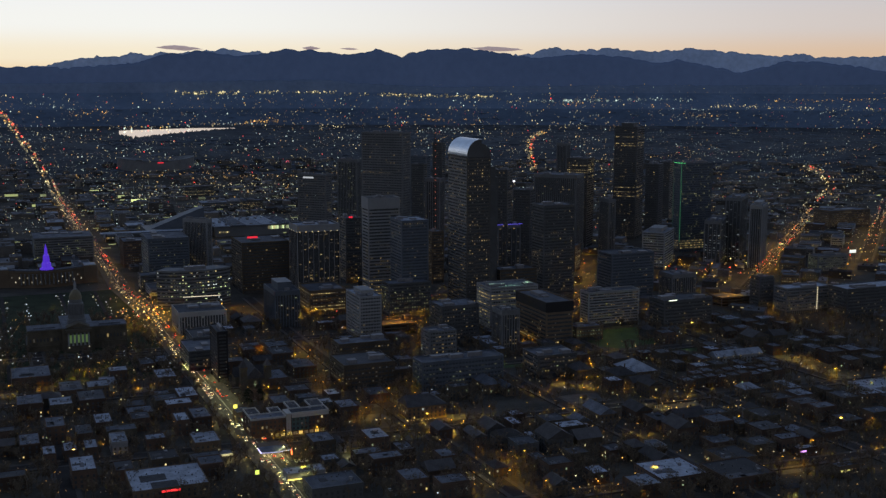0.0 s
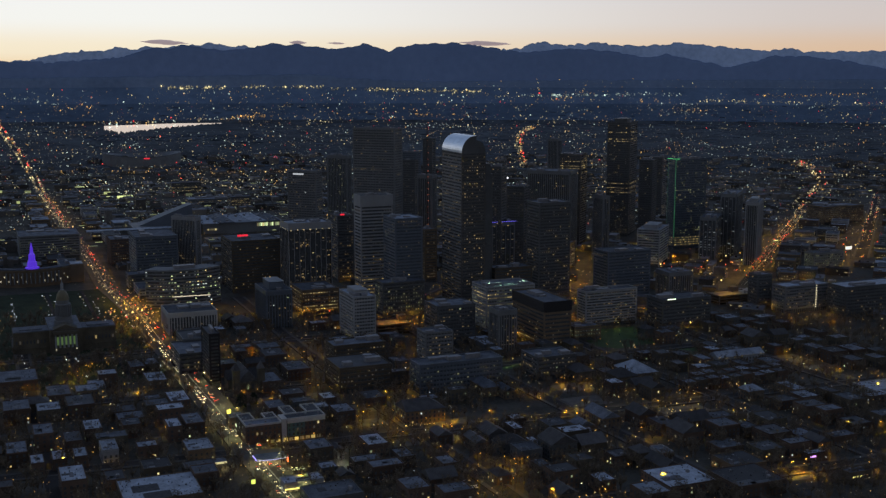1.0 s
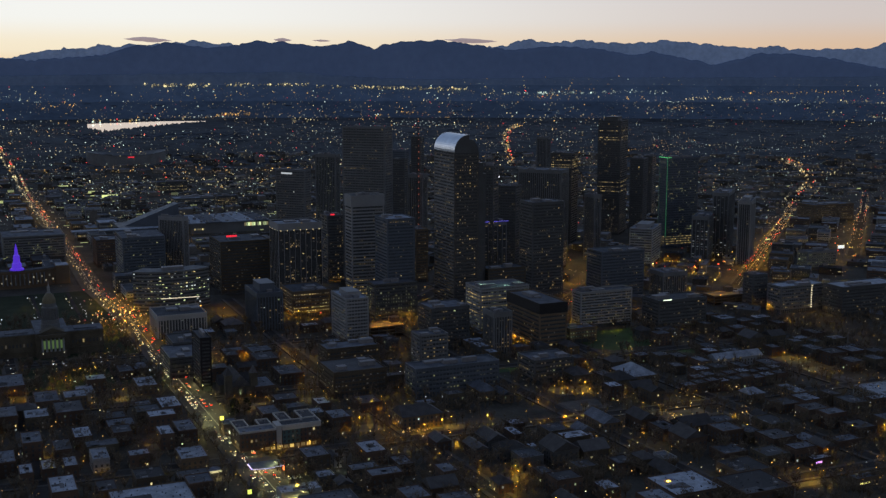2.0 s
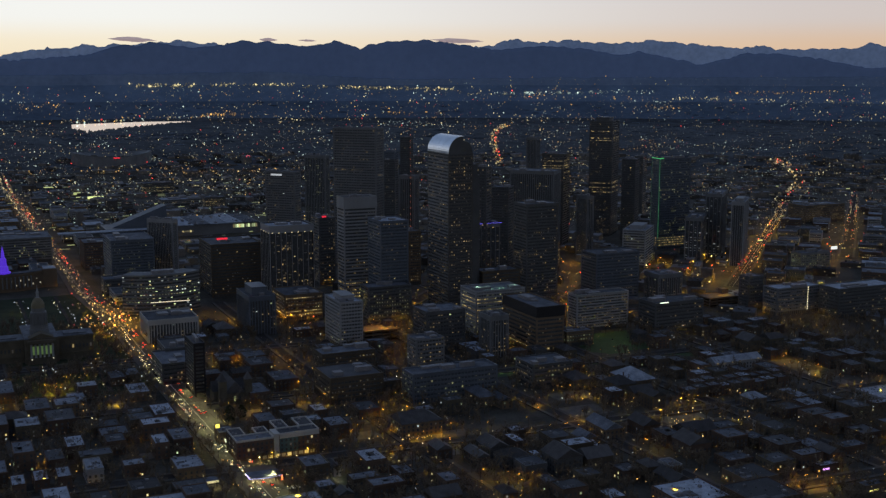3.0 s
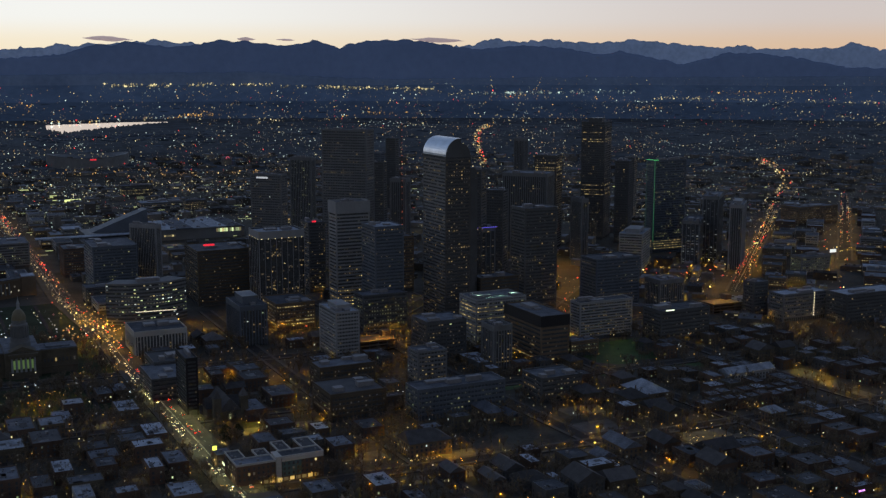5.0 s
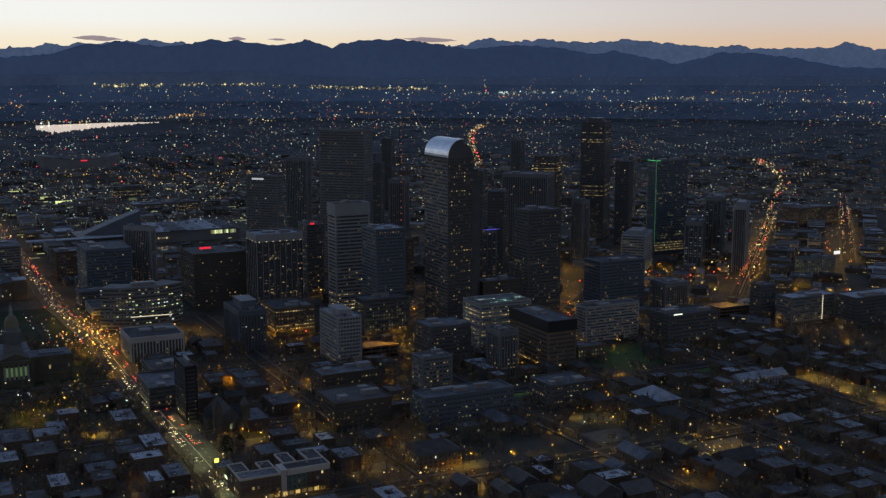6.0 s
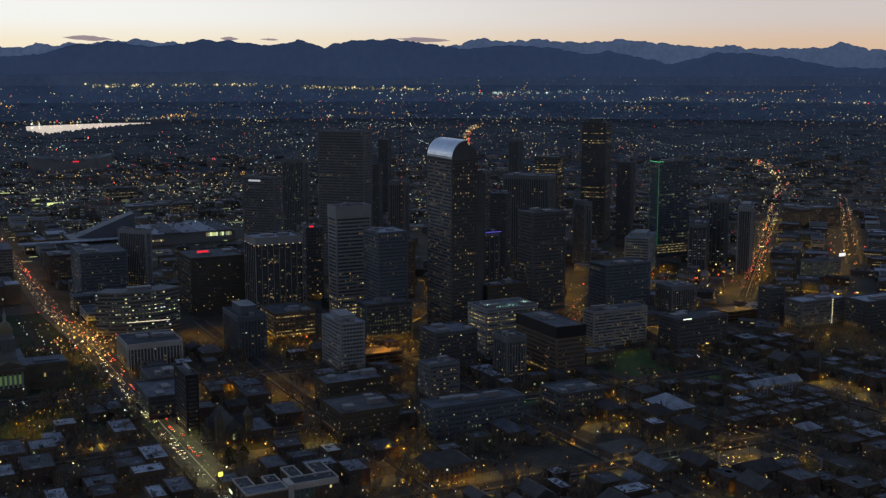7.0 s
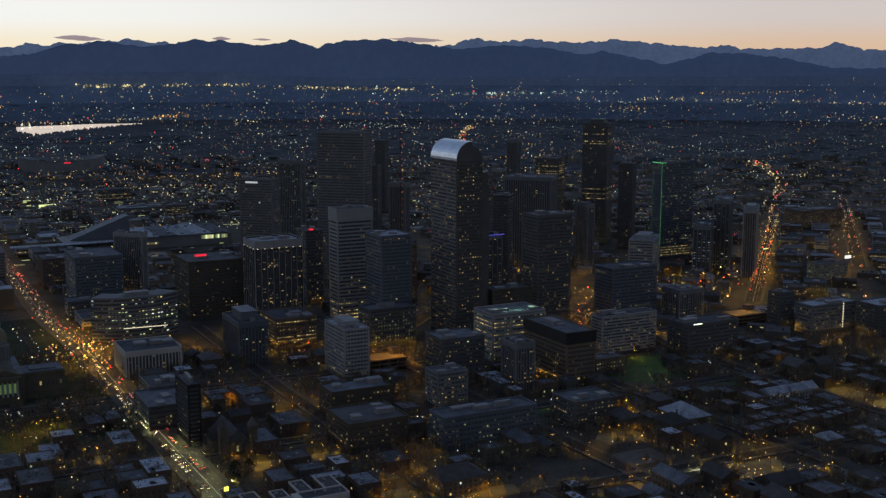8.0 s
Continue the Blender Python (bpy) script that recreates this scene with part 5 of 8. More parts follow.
def courtyard_flats(x, y):
    """Four storeys of flats: a long street front with brick and teal bays, a pale stair pier, wings round courts, and a lit shop floor."""
    rnd = random.Random(8)
    e = thing("apartment_building", "four-storey brick and teal flats with pale roof trim", "apartment building", x, y, land(x, y) - 1.5, EAST_WEST)
    teal = mat("teal_panel", (0.10, 0.17, 0.17), 0.8, scale=0.1, vary=0.3, fine=1.0)
    wings = ((0, 0, 27, 13, 16.6), (0, 13, 10, 31, 16.6), (18, 13, 27, 27, 16.6), (31, 0, 61, 13, 18.2), (33, 13, 42, 33, 18.2), (50, 13, 61, 33, 18.2))
    for x0, y0, x1, y1, h in wings:
        bm = bmesh.new()
        box(bm, x0 + 0.01, y0 + 0.01, 0, x1 - 0.01, y1 - 0.01, h)
        wing = part("wing", bm, WALLS["brick"], e)
        bm = bmesh.new()
        box(bm, x0 + 0.5, y0 + 0.5, h - 0.1, x1 - 0.5, y1 - 0.5, h + 0.1)
        part("roof", bm, roof_dark if y0 > 0 else roof_grey, wing)
        bm = bmesh.new()
        for q in ((x0, y0, x1, y0 + 0.5), (x0, y1 - 0.5, x1, y1), (x0, y0 + 0.5, x0 + 0.5, y1 - 0.5), (x1 - 0.5, y0 + 0.5, x1, y1 - 0.5)):
            box(bm, q[0] - 0.06, q[1] - 0.06, h - 0.5, q[2] + 0.06, q[3] + 0.06, h + 0.9)
        part("parapet", bm, WALLS["white"], wing, "pale painted parapet")
        for _ in range(3):
            bm = bmesh.new()
            a, b, c = rnd.uniform(x0 + 1, x1 - 3), rnd.uniform(y0 + 1, y1 - 3), rnd.uniform(0.8, 2)
            box(bm, a, b, h + 0.05, a + c, b + c, h + rnd.uniform(0.8, 1.6))
            part("roof_unit", bm, machine, wing)
    bm = bmesh.new()
    box(bm, 27.2, -0.7, 0, 30.8, 12, 19.2)
    part("stair_pier", bm, WALLS["white"], e, "pale plastered stair pier")
    bm = bmesh.new()
    box(bm, 31.6, -0.35, 5, 45, 0.0, 15.2)
    part("teal_bay", bm, teal, e, "teal panelled bay")
    bm = bmesh.new()
    box(bm, 31.4, -0.5, 15.3, 60.8, 0.0, 18.0)
    part("top_band", bm, WALLS["white"], e, "pale top storey band")
    for k in range(3):
        for i in range(8):
            shared("window", pane_mesh(win_warm if rnd.random() < 0.12 else glass, 1.3, 1.8), e, 2 + i * 3.3, -0.05, 6.6 + k * 3.4)
        for i in range(9):
            shared("window", pane_mesh(win_yellow if rnd.random() < 0.12 else glass, 1.3, 1.8), e, 33 + i * 3.2, -0.4 if i < 4 else -0.05, 6.8 + k * 3.4)
        for i in range(8):
            shared("window", pane_mesh(win_warm if rnd.random() < 0.12 else glass, 1.3, 1.8), e, -0.05, 2.5 + i * 3.6, 6.6 + k * 3.4, 90)
    for i in range(9):
        shared("shop_window", pane_mesh(glow("shop_yellow", (1.0, 0.72, 0.2), 0.3, spread=0.8), 3.0, 2.4), e, 20 + i * 4.3 + (1.2 if i > 1 else 0), -0.12 if i != 2 else -0.78, 3.0)
    for k in range(2):
        lamp(LAMP_SODIUM, *lattice(x, y, EAST_WEST, 22 + k * 26, -11), EAST_WEST - 90)
    for a in (8, 22, 38, 54):
        TAKEN.append((*lattice(x, y, EAST_WEST, a, 13), 16))


courtyard_flats(-145, 829)
house(-195, 682, EAST_WEST, 48.1, 42.0, 7.8, cover=roof_white, lit=2, wall="tan", name="corner_store", label="low corner store with a broad pale roof", seed=1)
house(-242, 710, EAST_WEST, 15.5, 29.8, 12.4, cover=roof_white, wall="brick", lit=2, seed=2)
house(-253, 772, EAST_WEST, 8.8, 20.3, 9.6, cover=roof_white, wall="brick", lit=3, seed=3)
house(-267, 769, EAST_WEST, 9.1, 20.8, 8.3, cover=roof_white, wall="brick", seed=4)
house(-278, 758, EAST_WEST, 8.6, 20.0, 9.0, cover=roof_white, wall="brick", lit=3, seed=5)
house(-238, 786, EAST_WEST, 11.0, 23.4, 9.8, cover=roof_white, wall="pale", seed=6)
house(-267, 842, EAST_WEST, 12.6, 25.6, 9.0, cover=roof_white, wall="brick", lit=3, seed=7)
house(-294, 811, EAST_WEST, 13.5, 26.9, 14.0, cover=roof_grey, wall="brick", lit=4, seed=8)
house(-272, 811, EAST_WEST, 12.0, 24.9, 8.7, cover=roof_dark, wall="brick", lit=4, seed=9)
house(-301, 776, EAST_WEST, 13.6, 27.0, 10.5, cover=roof_grey, wall="brick", seed=10)
house(-204, 839, EAST_WEST, 10.3, 22.4, 11.7, cover=roof_white, wall="brick", lit=2, seed=11)
house(-193, 849, EAST_WEST, 14.0, 27.5, 11.4, cover=roof_grey, wall="brick", lit=2, seed=12)
house(-179, 789, EAST_WEST, 18.8, 25.7, 8.5, cover=roof_white, wall="tan", lit=2, seed=13)
house(-224, 934, EAST_WEST, 16.2, 30.7, 7.0, cover=roof_white, wall="brick", lit=2, seed=14)
house(-260, 1004, EAST_WEST, 17.2, 32.1, 7.4, cover=roof_white, wall="tan", lit=3, seed=15)
house(-290, 1059, EAST_WEST, 13.3, 26.6, 7.8, cover=roof_grey, wall="brick", seed=16)
house(-279, 1072, EAST_WEST, 12.9, 26.1, 7.4, cover=roof_grey, wall="brick", seed=17)
house(-388, 990, EAST_WEST, 33.6, 42.0, 9.4, cover=roof_grey, wall="brick", lit=5, seed=18)
house(-329, 945, EAST_WEST, 19, 34, 9.0, cover=roof_grey, wall="brick", lit=3, seed=19)
house(-308, 954, EAST_WEST, 18, 22, 10.4, cover=roof_white, wall="tan", lit=2, seed=75)
house(-305, 982, EAST_WEST, 13.6, 27.1, 6.3, cover=roof_white, wall="pale", seed=20)
house(-343, 883, EAST_WEST, 20, 30, 12.6, cover=roof_grey, wall="brick", lit=5, seed=21)
house(-320, 893, EAST_WEST, 18, 24, 9.8, cover=roof_white, wall="stone", lit=2, seed=72)
house(-299, 903, EAST_WEST, 21, 32, 11.2, cover=roof_dark, wall="brick", lit=4, seed=73)
house(-338, 921, EAST_WEST, 17, 14, 8.6, roof="hip", wall="brown", lit=2, seed=74)
house(-164, 872, EAST_WEST, 11.8, 16.0, 9.3, cover=roof_grey, wall="tan", lit=2, name="shop", label="corner shop with lit yellow signs", seed=24)
house(-82, 883, EAST_WEST, 15.3, 22.7, 10.9, cover=roof_grey, wall="brick", lit=1, seed=25)
house(-53, 798, EAST_WEST, 15.8, 24.5, 9.5, cover=roof_white, wall="brick", lit=2, seed=26)
house(-75, 795, EAST_WEST, 5.2, 15.2, 6.9, roof="gable", wall="white", lit=0, label="white gabled house floodlit at its side", seed=27)
house(-103, 722, EAST_WEST, 26.4, 12.7, 6.7, cover=roof_white, wall="pale", lit=3, name="diner", label="low diner with a pale roof and yellow sign", seed=28)
house(-82, 684, EAST_WEST, 33.7, 25.3, 9.0, cover=roof_grey, wall="dark", lit=1, seed=29)
house(-68, 738, EAST_WEST, 9.6, 10.8, 6.8, roof="gable", wall="tan", lit=2, seed=30)
house(38, 975, EAST_WEST, 15.5, 29.7, 8.3, roof="hip", cover=roof_grey, wall="tan", lit=5, seed=31)
house(56, 967, EAST_WEST, 9.9, 21.9, 7.2, roof="gable", cover=roof_grey, wall="tan", lit=2, seed=32)
house(55, 850, EAST_WEST, 8.3, 19.6, 6.4, cover=roof_white, wall="brick", lit=0, label="long row of flat-roofed brick flats", seed=33)
house(67, 809, EAST_WEST, 7.0, 17.9, 6.5, cover=roof_white, wall="brick", lit=1, label="long row of flat-roofed brick flats", seed=34)
house(56, 880, EAST_WEST, 11.6, 12.8, 5.7, cover=roof_white, wall="brick", lit=0, seed=35)
house(105, 857, EAST_WEST, 13.2, 14.8, 6.4, roof="gable", cover=roof_grey, wall="tan", lit=1, seed=36)
house(126, 874, EAST_WEST, 15.6, 29.3, 8.0, roof="gable", cover=roof_grey, wall="tan", lit=2, seed=37)
house(111, 836, EAST_WEST, 5.9, 16.3, 6.7, cover=roof_white, wall="brick", lit=1, seed=38)
house(178, 1029, EAST_WEST, 26.0, 34.7, 7.6, roof="hip", cover=roof_white, wall="tan", lit=8, name="restaurant", label="pale-roofed restaurant with bright outdoor lights", seed=39)
for row, (rx, ry, units) in enumerate(((218, 990, 9), (232, 1016, 8))):  # two rows of town houses with a lamp-lit lane between
    for k in range(units):
        hx, hy = lattice(rx, ry, EAST_WEST, k * 12.4, 1.2 * (k % 2))
        house(hx, hy, EAST_WEST, 12.0, 11.5, 8.2 + 0.9 * ((k + row) % 3), cover=(roof_grey, roof_white, roof_grey, roof_dark)[(k * 3 + row) % 4], wall=("brick", "brown", "brick")[k % 3], lit=(0, 1, 2)[(k + row) % 3], seed=230 + row * 20 + k, name="row_house", label="flat-roofed brick row house beside a lit lane", group="town house rows")
house(272, 1093, EAST_WEST, 54.8, 15.0, 8.6, roof="gable", cover=roof_white, wall="pale", lit=6, name="hall", label="bright-roofed hall with lit windows", seed=42)
house(380, 949, EAST_WEST, 91.2, 42.0, 7.1, cover=roof_white, wall="pale", lit=3, name="warehouse", label="large flat warehouse with a snow-pale roof", seed=43)
house(307, 968, EAST_WEST, 13.6, 27.1, 7.2, cover=roof_white, wall="tan", lit=2, seed=44)
house(265, 962, EAST_WEST, 16.3, 14.4, 7.7, roof="hip", cover=roof_white, wall="tan", lit=3, seed=45)
house(199, 799, EAST_WEST, 20.1, 18.2, 6.0, cover=roof_grey, wall="brick", lit=2, seed=46)
house(197, 755, EAST_WEST, 26.4, 26.3, 6.6, cover=roof_dark, wall="tan", lit=10, name="motel", label="low motel with a bright amber front", seed=47)
house(187, 707, EAST_WEST, 37.2, 33.5, 8.5, cover=roof_dark, wall="brick", lit=1, seed=48)
house(126, 693, EAST_WEST, 17.9, 20.6, 8.3, cover=roof_white, wall="brick", lit=2, seed=49)
house(144, 711, EAST_WEST, 36.4, 34.5, 7.0, cover=roof_white, wall="brick", lit=1, seed=50)
house(257, 785, EAST_WEST, 17.4, 7.3, 5.9, cover=roof_white, wall="brick", lit=2, seed=51)
house(271, 743, EAST_WEST, 18.8, 8.8, 5.6, cover=roof_grey, wall="tan", lit=2, name="shop", label="small shop with a yellow lit fascia", seed=52)
house(221, 694, EAST_WEST, 9.0, 6.5, 6.8, roof="gable", cover=shingle, wall="tan", lit=1, label="gabled house floodlit yellow green", seed=53)
house(101, 723, EAST_WEST, 12.1, 15.3, 7.1, cover=roof_white, wall="brick", lit=1, seed=54)
house(119, 774, EAST_WEST, 14.0, 15.8, 7.5, cover=roof_dark, wall="brick", lit=3, seed=55)
house(153, 782, EAST_WEST, 9.6, 14.9, 8.4, cover=roof_grey, wall="pale", lit=1, seed=56)
house(65, 757, EAST_WEST, 9.7, 15.9, 6.2, cover=roof_dark, wall="brick", lit=1, seed=57)
house(186, 864, EAST_WEST, 26.7, 19.0, 7.4, roof="gable", cover=shingle, wall="brick", lit=2, seed=58)
house(251, 886, EAST_WEST, 12.3, 13.1, 8.1, roof="gable", cover=shingle, wall="pale", lit=1, seed=59)
house(290, 826, EAST_WEST, 21.7, 12.4, 6.2, cover=roof_grey, wall="brick", lit=2, seed=60)
house(363, 943, EAST_WEST, 18.8, 10.1, 7.5, cover=roof_white, wall="brick", lit=2, seed=61)
house(-28, 885, EAST_WEST, 33.6, 23.1, 10.9, roof="hip", cover=shingle, wall="tan", lit=9, name="church_hall", label="dark steep-roofed hall with a lit arcade", seed=62)
house(-168, 1090, EAST_WEST, 21.7, 29.8, 11.5, cover=roof_dark, wall="brick", lit=2, seed=63)
house(-139, 1032, EAST_WEST, 21.8, 32.9, 10.9, cover=roof_grey, wall="brick", lit=3, seed=64)
house(-156, 991, EAST_WEST, 17.7, 32.8, 9.5, cover=roof_grey, wall="brick", lit=2, seed=65)
house(-62, 938, EAST_WEST, 17.9, 23.7, 8.0, cover=roof_dark, wall="brick", lit=2, seed=66)
house(-3, 828, EAST_WEST, 11.6, 17.7, 8.0, roof="gable", cover=shingle, wall="brick", lit=1, seed=67)
house(24, 810, EAST_WEST, 10.1, 22.2, 7.4, roof="gable", cover=shingle, wall="brick", lit=2, seed=68)
house(35, 735, EAST_WEST, 10.6, 13.9, 7.2, roof="hip", cover=shingle, wall="brick", lit=2, seed=69)
house(72, 697, EAST_WEST, 12.4, 15.8, 7.6, roof="gable", cover=shingle, wall="tan", lit=2, seed=70)
house(-23, 703, EAST_WEST, 15.7, 21.9, 8.8, cover=roof_grey, wall="brick", lit=2, seed=71)

stone_church(-177, 990)
TAKEN.append((62, 925, 36))  # an open dark lot
curved_crown_tower(29, 1358, 31.5, 60, 193, 213)
neon_outline(391, 1850, EAST_WEST, 6.0, 21.3, 148.5, (0.12, 1.0, 0.25), "green")
neon_outline(78, 1560, EAST_WEST, 34.9, 26.6, 84, (0.15, 0.12, 1.0), "blue")
state_house(-384, 1165)
civic_hall(-543, 1530)
round_office(-308, 1391, 47)
hall_of_fairs(-411, 2026)
parking_deck(-66, 1232, 40, 26, 12, 3)
parking_deck(352, 1400, 44, 30, 11, 3)

# ---- paved lots and yards that lie open between the houses ----
LOTS = ((-340, 1030, 21, 13), (-330, 1062, 22, 10), (-269, 991, 9, 10), (-208, 850, 9, 8), (-146, 1101, 24, 11), (-152, 964, 17, 10), (-53, 943, 20, 13), (-61, 893, 16, 10),
        (8, 854, 17, 12), (-28, 837, 11, 9), (-106, 984, 18, 9), (122, 1011, 20, 13), (11, 893, 15, 12), (99, 890, 17, 8), (145, 1063, 16, 10), (170, 931, 20, 12), (118, 958, 26, 15),
        (205, 922, 22, 20), (190, 903, 26, 12), (222, 916, 22, 14), (356, 1127, 14, 16), (370, 1081, 14, 16), (376, 1040, 14, 16), (-382, 968, 15, 9), (240, 758, 14, 10), (50, 768, 14, 9))
for lx, ly, lw, ll in LOTS:
    vs, fs = [], []
    for j in range(5):
        for i in range(5):
            a, b = (i - 2) * lw / 2, (j - 2) * ll / 2
            px, py = lx + CA * a - SA * b, ly + SA * a + CA * b
            vs.append((px, py, land(px, py) + 0.22))
    fs = [(5 * j + i, 5 * j + i + 1, 5 * j + i + 6, 5 * j + i + 5) for j in range(4) for i in range(4)]
    tagged(part("paved_lot", (vs, fs), lot_surface), "worn pale asphalt of an open car park", "car park", kind="structure")
    TAKEN.append((lx, ly, 0.75 * max(lw, ll)))

# lawns that floodlights turn green
for lx, ly, lw, ll in ((202, 1253, 40, 18), (200, 1212, 40, 26), (180, 1165, 30, 26), (74, 1099, 26, 12), (245, 1154, 36, 16)):
    vs = []
    for j in range(5):
        for i in range(5):
            a, b = (i - 2) * lw / 2, (j - 2) * ll / 2
            px, py = lx + CA * a - SA * b, ly + SA * a + CA * b
            vs.append((px, py, land(px, py) + 0.2))
    fs = [(5 * j + i, 5 * j + i + 1, 5 * j + i + 6, 5 * j + i + 5) for j in range(4) for i in range(4)]
    tagged(part("lawn", (vs, fs), lawn), "dim green lawn among the blocks", "lawn", kind="structure")
    TAKEN.append((lx, ly, 0.6 * lw))

# the civic park: dim grass under bare trees, cut by pale paths
vs, fs = [], []
for j in range(27):
    for i in range(13):
        px, py = grid(44 + j * 19.4, -256 + i * 20)
        vs.append((px, py, land(px, py) + 0.25))
fs = [(13 * j + i, 13 * j + i + 1, 13 * j + i + 14, 13 * j + i + 13) for j in range(26) for i in range(12)]
tagged(part("park_lawn", (vs, fs), park_grass), "dim winter grass of the civic park", "lawn", kind="structure")
for b in (-52, -96, -168):
    road("park_path", "pale paved path through the civic park", *grid(50, b), *grid(540, b), 4, walks=False)

# ---- loose fill: houses of the near quarter along the side streets ----
fill = random.Random(77)
count = 0
for ia in range(-15, 14):
    for ib in range(-11, 25):
        a, b = ia * 29 + fill.uniform(-4, 4), ib * 27 + fill.uniform(-4, 4)
        x, y = grid(a, b)
        if y < 690 or y > 1290 or abs(x) > 0.40 * y + 25 or count > 225:
            continue
        wr, wl = fill.uniform(11, 22), fill.uniform(12, 24)
        cx, cy = x + CA * wr / 2 - SA * wl / 2, y + SA * wr / 2 + CA * wl / 2
        if taken(cx, cy, 0.5 * max(wr, wl)) or near_road(cx, cy, 0.5 * max(wr, wl)) or in_park(cx, cy) or fill.random() < 0.1:
            continue
        kind = fill.choice(["flat", "flat", "flat", "flat", "flat", "gable", "hip"])
        house(x, y, EAST_WEST, wr, wl, fill.choice([7, 8, 9, 10, 12]), roof=kind, wall=fill.choice(["brick", "brick", "brown", "stone", "brick", "dark"]), lit=fill.choice([0, 1, 1, 2, 3]), seed=200 + count)
        count += 1


def far_woods(n, seed):
    """Clumps of bare woods and groups of roofs on the far plain, past counting, in one mesh."""
    rnd = random.Random(seed)
    vs, fs = [], []
    for q in range(n):
        if q % 9 == 0:  # the lake's near shore
            az, d = radians(rnd.uniform(-16.5, -8.0)), rnd.uniform(3560, 3700)
        else:
            az, d = radians(rnd.uniform(-27, 29)), rnd.uniform(2750, 4700)
        if -16.3 < math.degrees(az) < -8.6 and 3700 < d < 4560:
            continue
        x, y = EYE0[0] + d * math.sin(az), EYE0[1] + d * math.cos(az)
        w, h, z = rnd.uniform(5, 26), rnd.uniform(1.2, 3.0), land(x, y) - 1
        m, k = 7, len(vs)
        for ring, zz in ((1.0, 0.0), (0.8, 0.7), (0.35, 1.0)):
            for i in range(m):
                a, r = math.tau * i / m, w * ring * rnd.uniform(0.6, 1.15)
                vs.append((x + r * math.cos(a), y + 0.6 * r * math.sin(a), z + h * zz * rnd.uniform(0.7, 1.2)))
        for b in (0, m):
            fs.extend((k + b + i, k + b + (i + 1) % m, k + b + m + (i + 1) % m, k + b + m + i) for i in range(m))
        fs.append(tuple(k + 2 * m + i for i in range(m)))
    # bluish, paler wood colour, to sit in the plain's haze
    wood = mat("far_bare_woods_in_haze", (0.11, 0.13, 0.155), 1.0, scale=0.02, vary=0.5, fine=0.2, spec=0.0, islands=0.45)
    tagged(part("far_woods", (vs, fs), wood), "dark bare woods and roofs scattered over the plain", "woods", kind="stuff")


far_woods(2000, 47)


def lit_fronts(n, seed):
    """Long lit shop fronts and halls of the middle distance, in one mesh."""
    rnd = random.Random(seed)
    vs, fs = [], []
    while len(fs) < n * 5:
        az, d = radians(rnd.uniform(-22, -6) if rnd.random() < 0.6 else rnd.uniform(-6, 24)), rnd.uniform(1750, 2900)
        x, y = EYE0[0] + d * math.sin(az), EYE0[1] + d * math.cos(az)
        if taken(x, y, 12):
            continue
        w, z, h, t = rnd.uniform(4, 15), land(x, y) + rnd.uniform(4, 13), rnd.uniform(0.7, 1.6), radians(EAST_WEST)
        k = len(vs)
        for zz in (z, z + h):
            for a, b in ((-w / 2, 0), (w / 2, 0), (w / 2, 1.2), (-w / 2, 1.2)):
                vs.append((x + math.cos(t) * a - math.sin(t) * b, y + math.sin(t) * a + math.cos(t) * b, zz))
        fs.extend([(k + 4, k + 5, k + 6, k + 7)] + [(k + i, k + (i + 1) % 4, k + 4 + (i + 1) % 4, k + 4 + i) for i in range(4)])
    for x, y, w in ((-1033, 2695, 30), (-957, 2696, 14), (-895, 2479, 20), (-873, 2790, 40), (-679, 2334, 18), (-588, 2006, 16), (-763, 2672, 16), (-700, 2590, 34), (-560, 2640, 26)):
        k, z, h, t = len(vs), land(x, y) + 3, 5.5, radians(EAST_WEST)
        for zz in (z, z + h):
            for a, b in ((-w / 2, 0), (w / 2, 0), (w / 2, 1.2), (-w / 2, 1.2)):
                vs.append((x + math.cos(t) * a - math.sin(t) * b, y + math.sin(t) * a + math.cos(t) * b, zz))
        fs.extend([(k + 4, k + 5, k + 6, k + 7)] + [(k + i, k + (i + 1) % 4, k + 4 + (i + 1) % 4, k + 4 + i) for i in range(4)])
    tagged(part("lit_fronts", (vs, fs), glow("lit_front_greenish", (0.85, 0.95, 0.35), 0.45, spread=0.9, islands=True)), "lit shop fronts and halls among low blocks", "lights", kind="stuff")


lit_fronts(130, 19)


# ---- far and middle-distance lights ----
def light_field(name, label, material, spots):
    """Small lamps, as eight-sided beads, in one mesh."""
    vs, fs = [], []
    for x, y, z, r in spots:
        r *= 2.2  # drawn larger than the lamp, so that its spot of light shows
        k = len(vs)
        vs += [(x + r, y, z), (x - r, y, z), (x, y + r, z), (x, y - r, z), (x, y, z + r), (x, y, z - r)]
        fs += [(k, k + 2, k + 4), (k + 2, k + 1, k + 4), (k + 1, k + 3, k + 4), (k + 3, k, k + 4), (k + 2, k, k + 5), (k + 1, k + 2, k + 5), (k + 3, k + 1, k + 5), (k, k + 3, k + 5)]
    ob = part(name, (vs, fs), material)
    tagged(ob, label, "lights", kind="stuff")


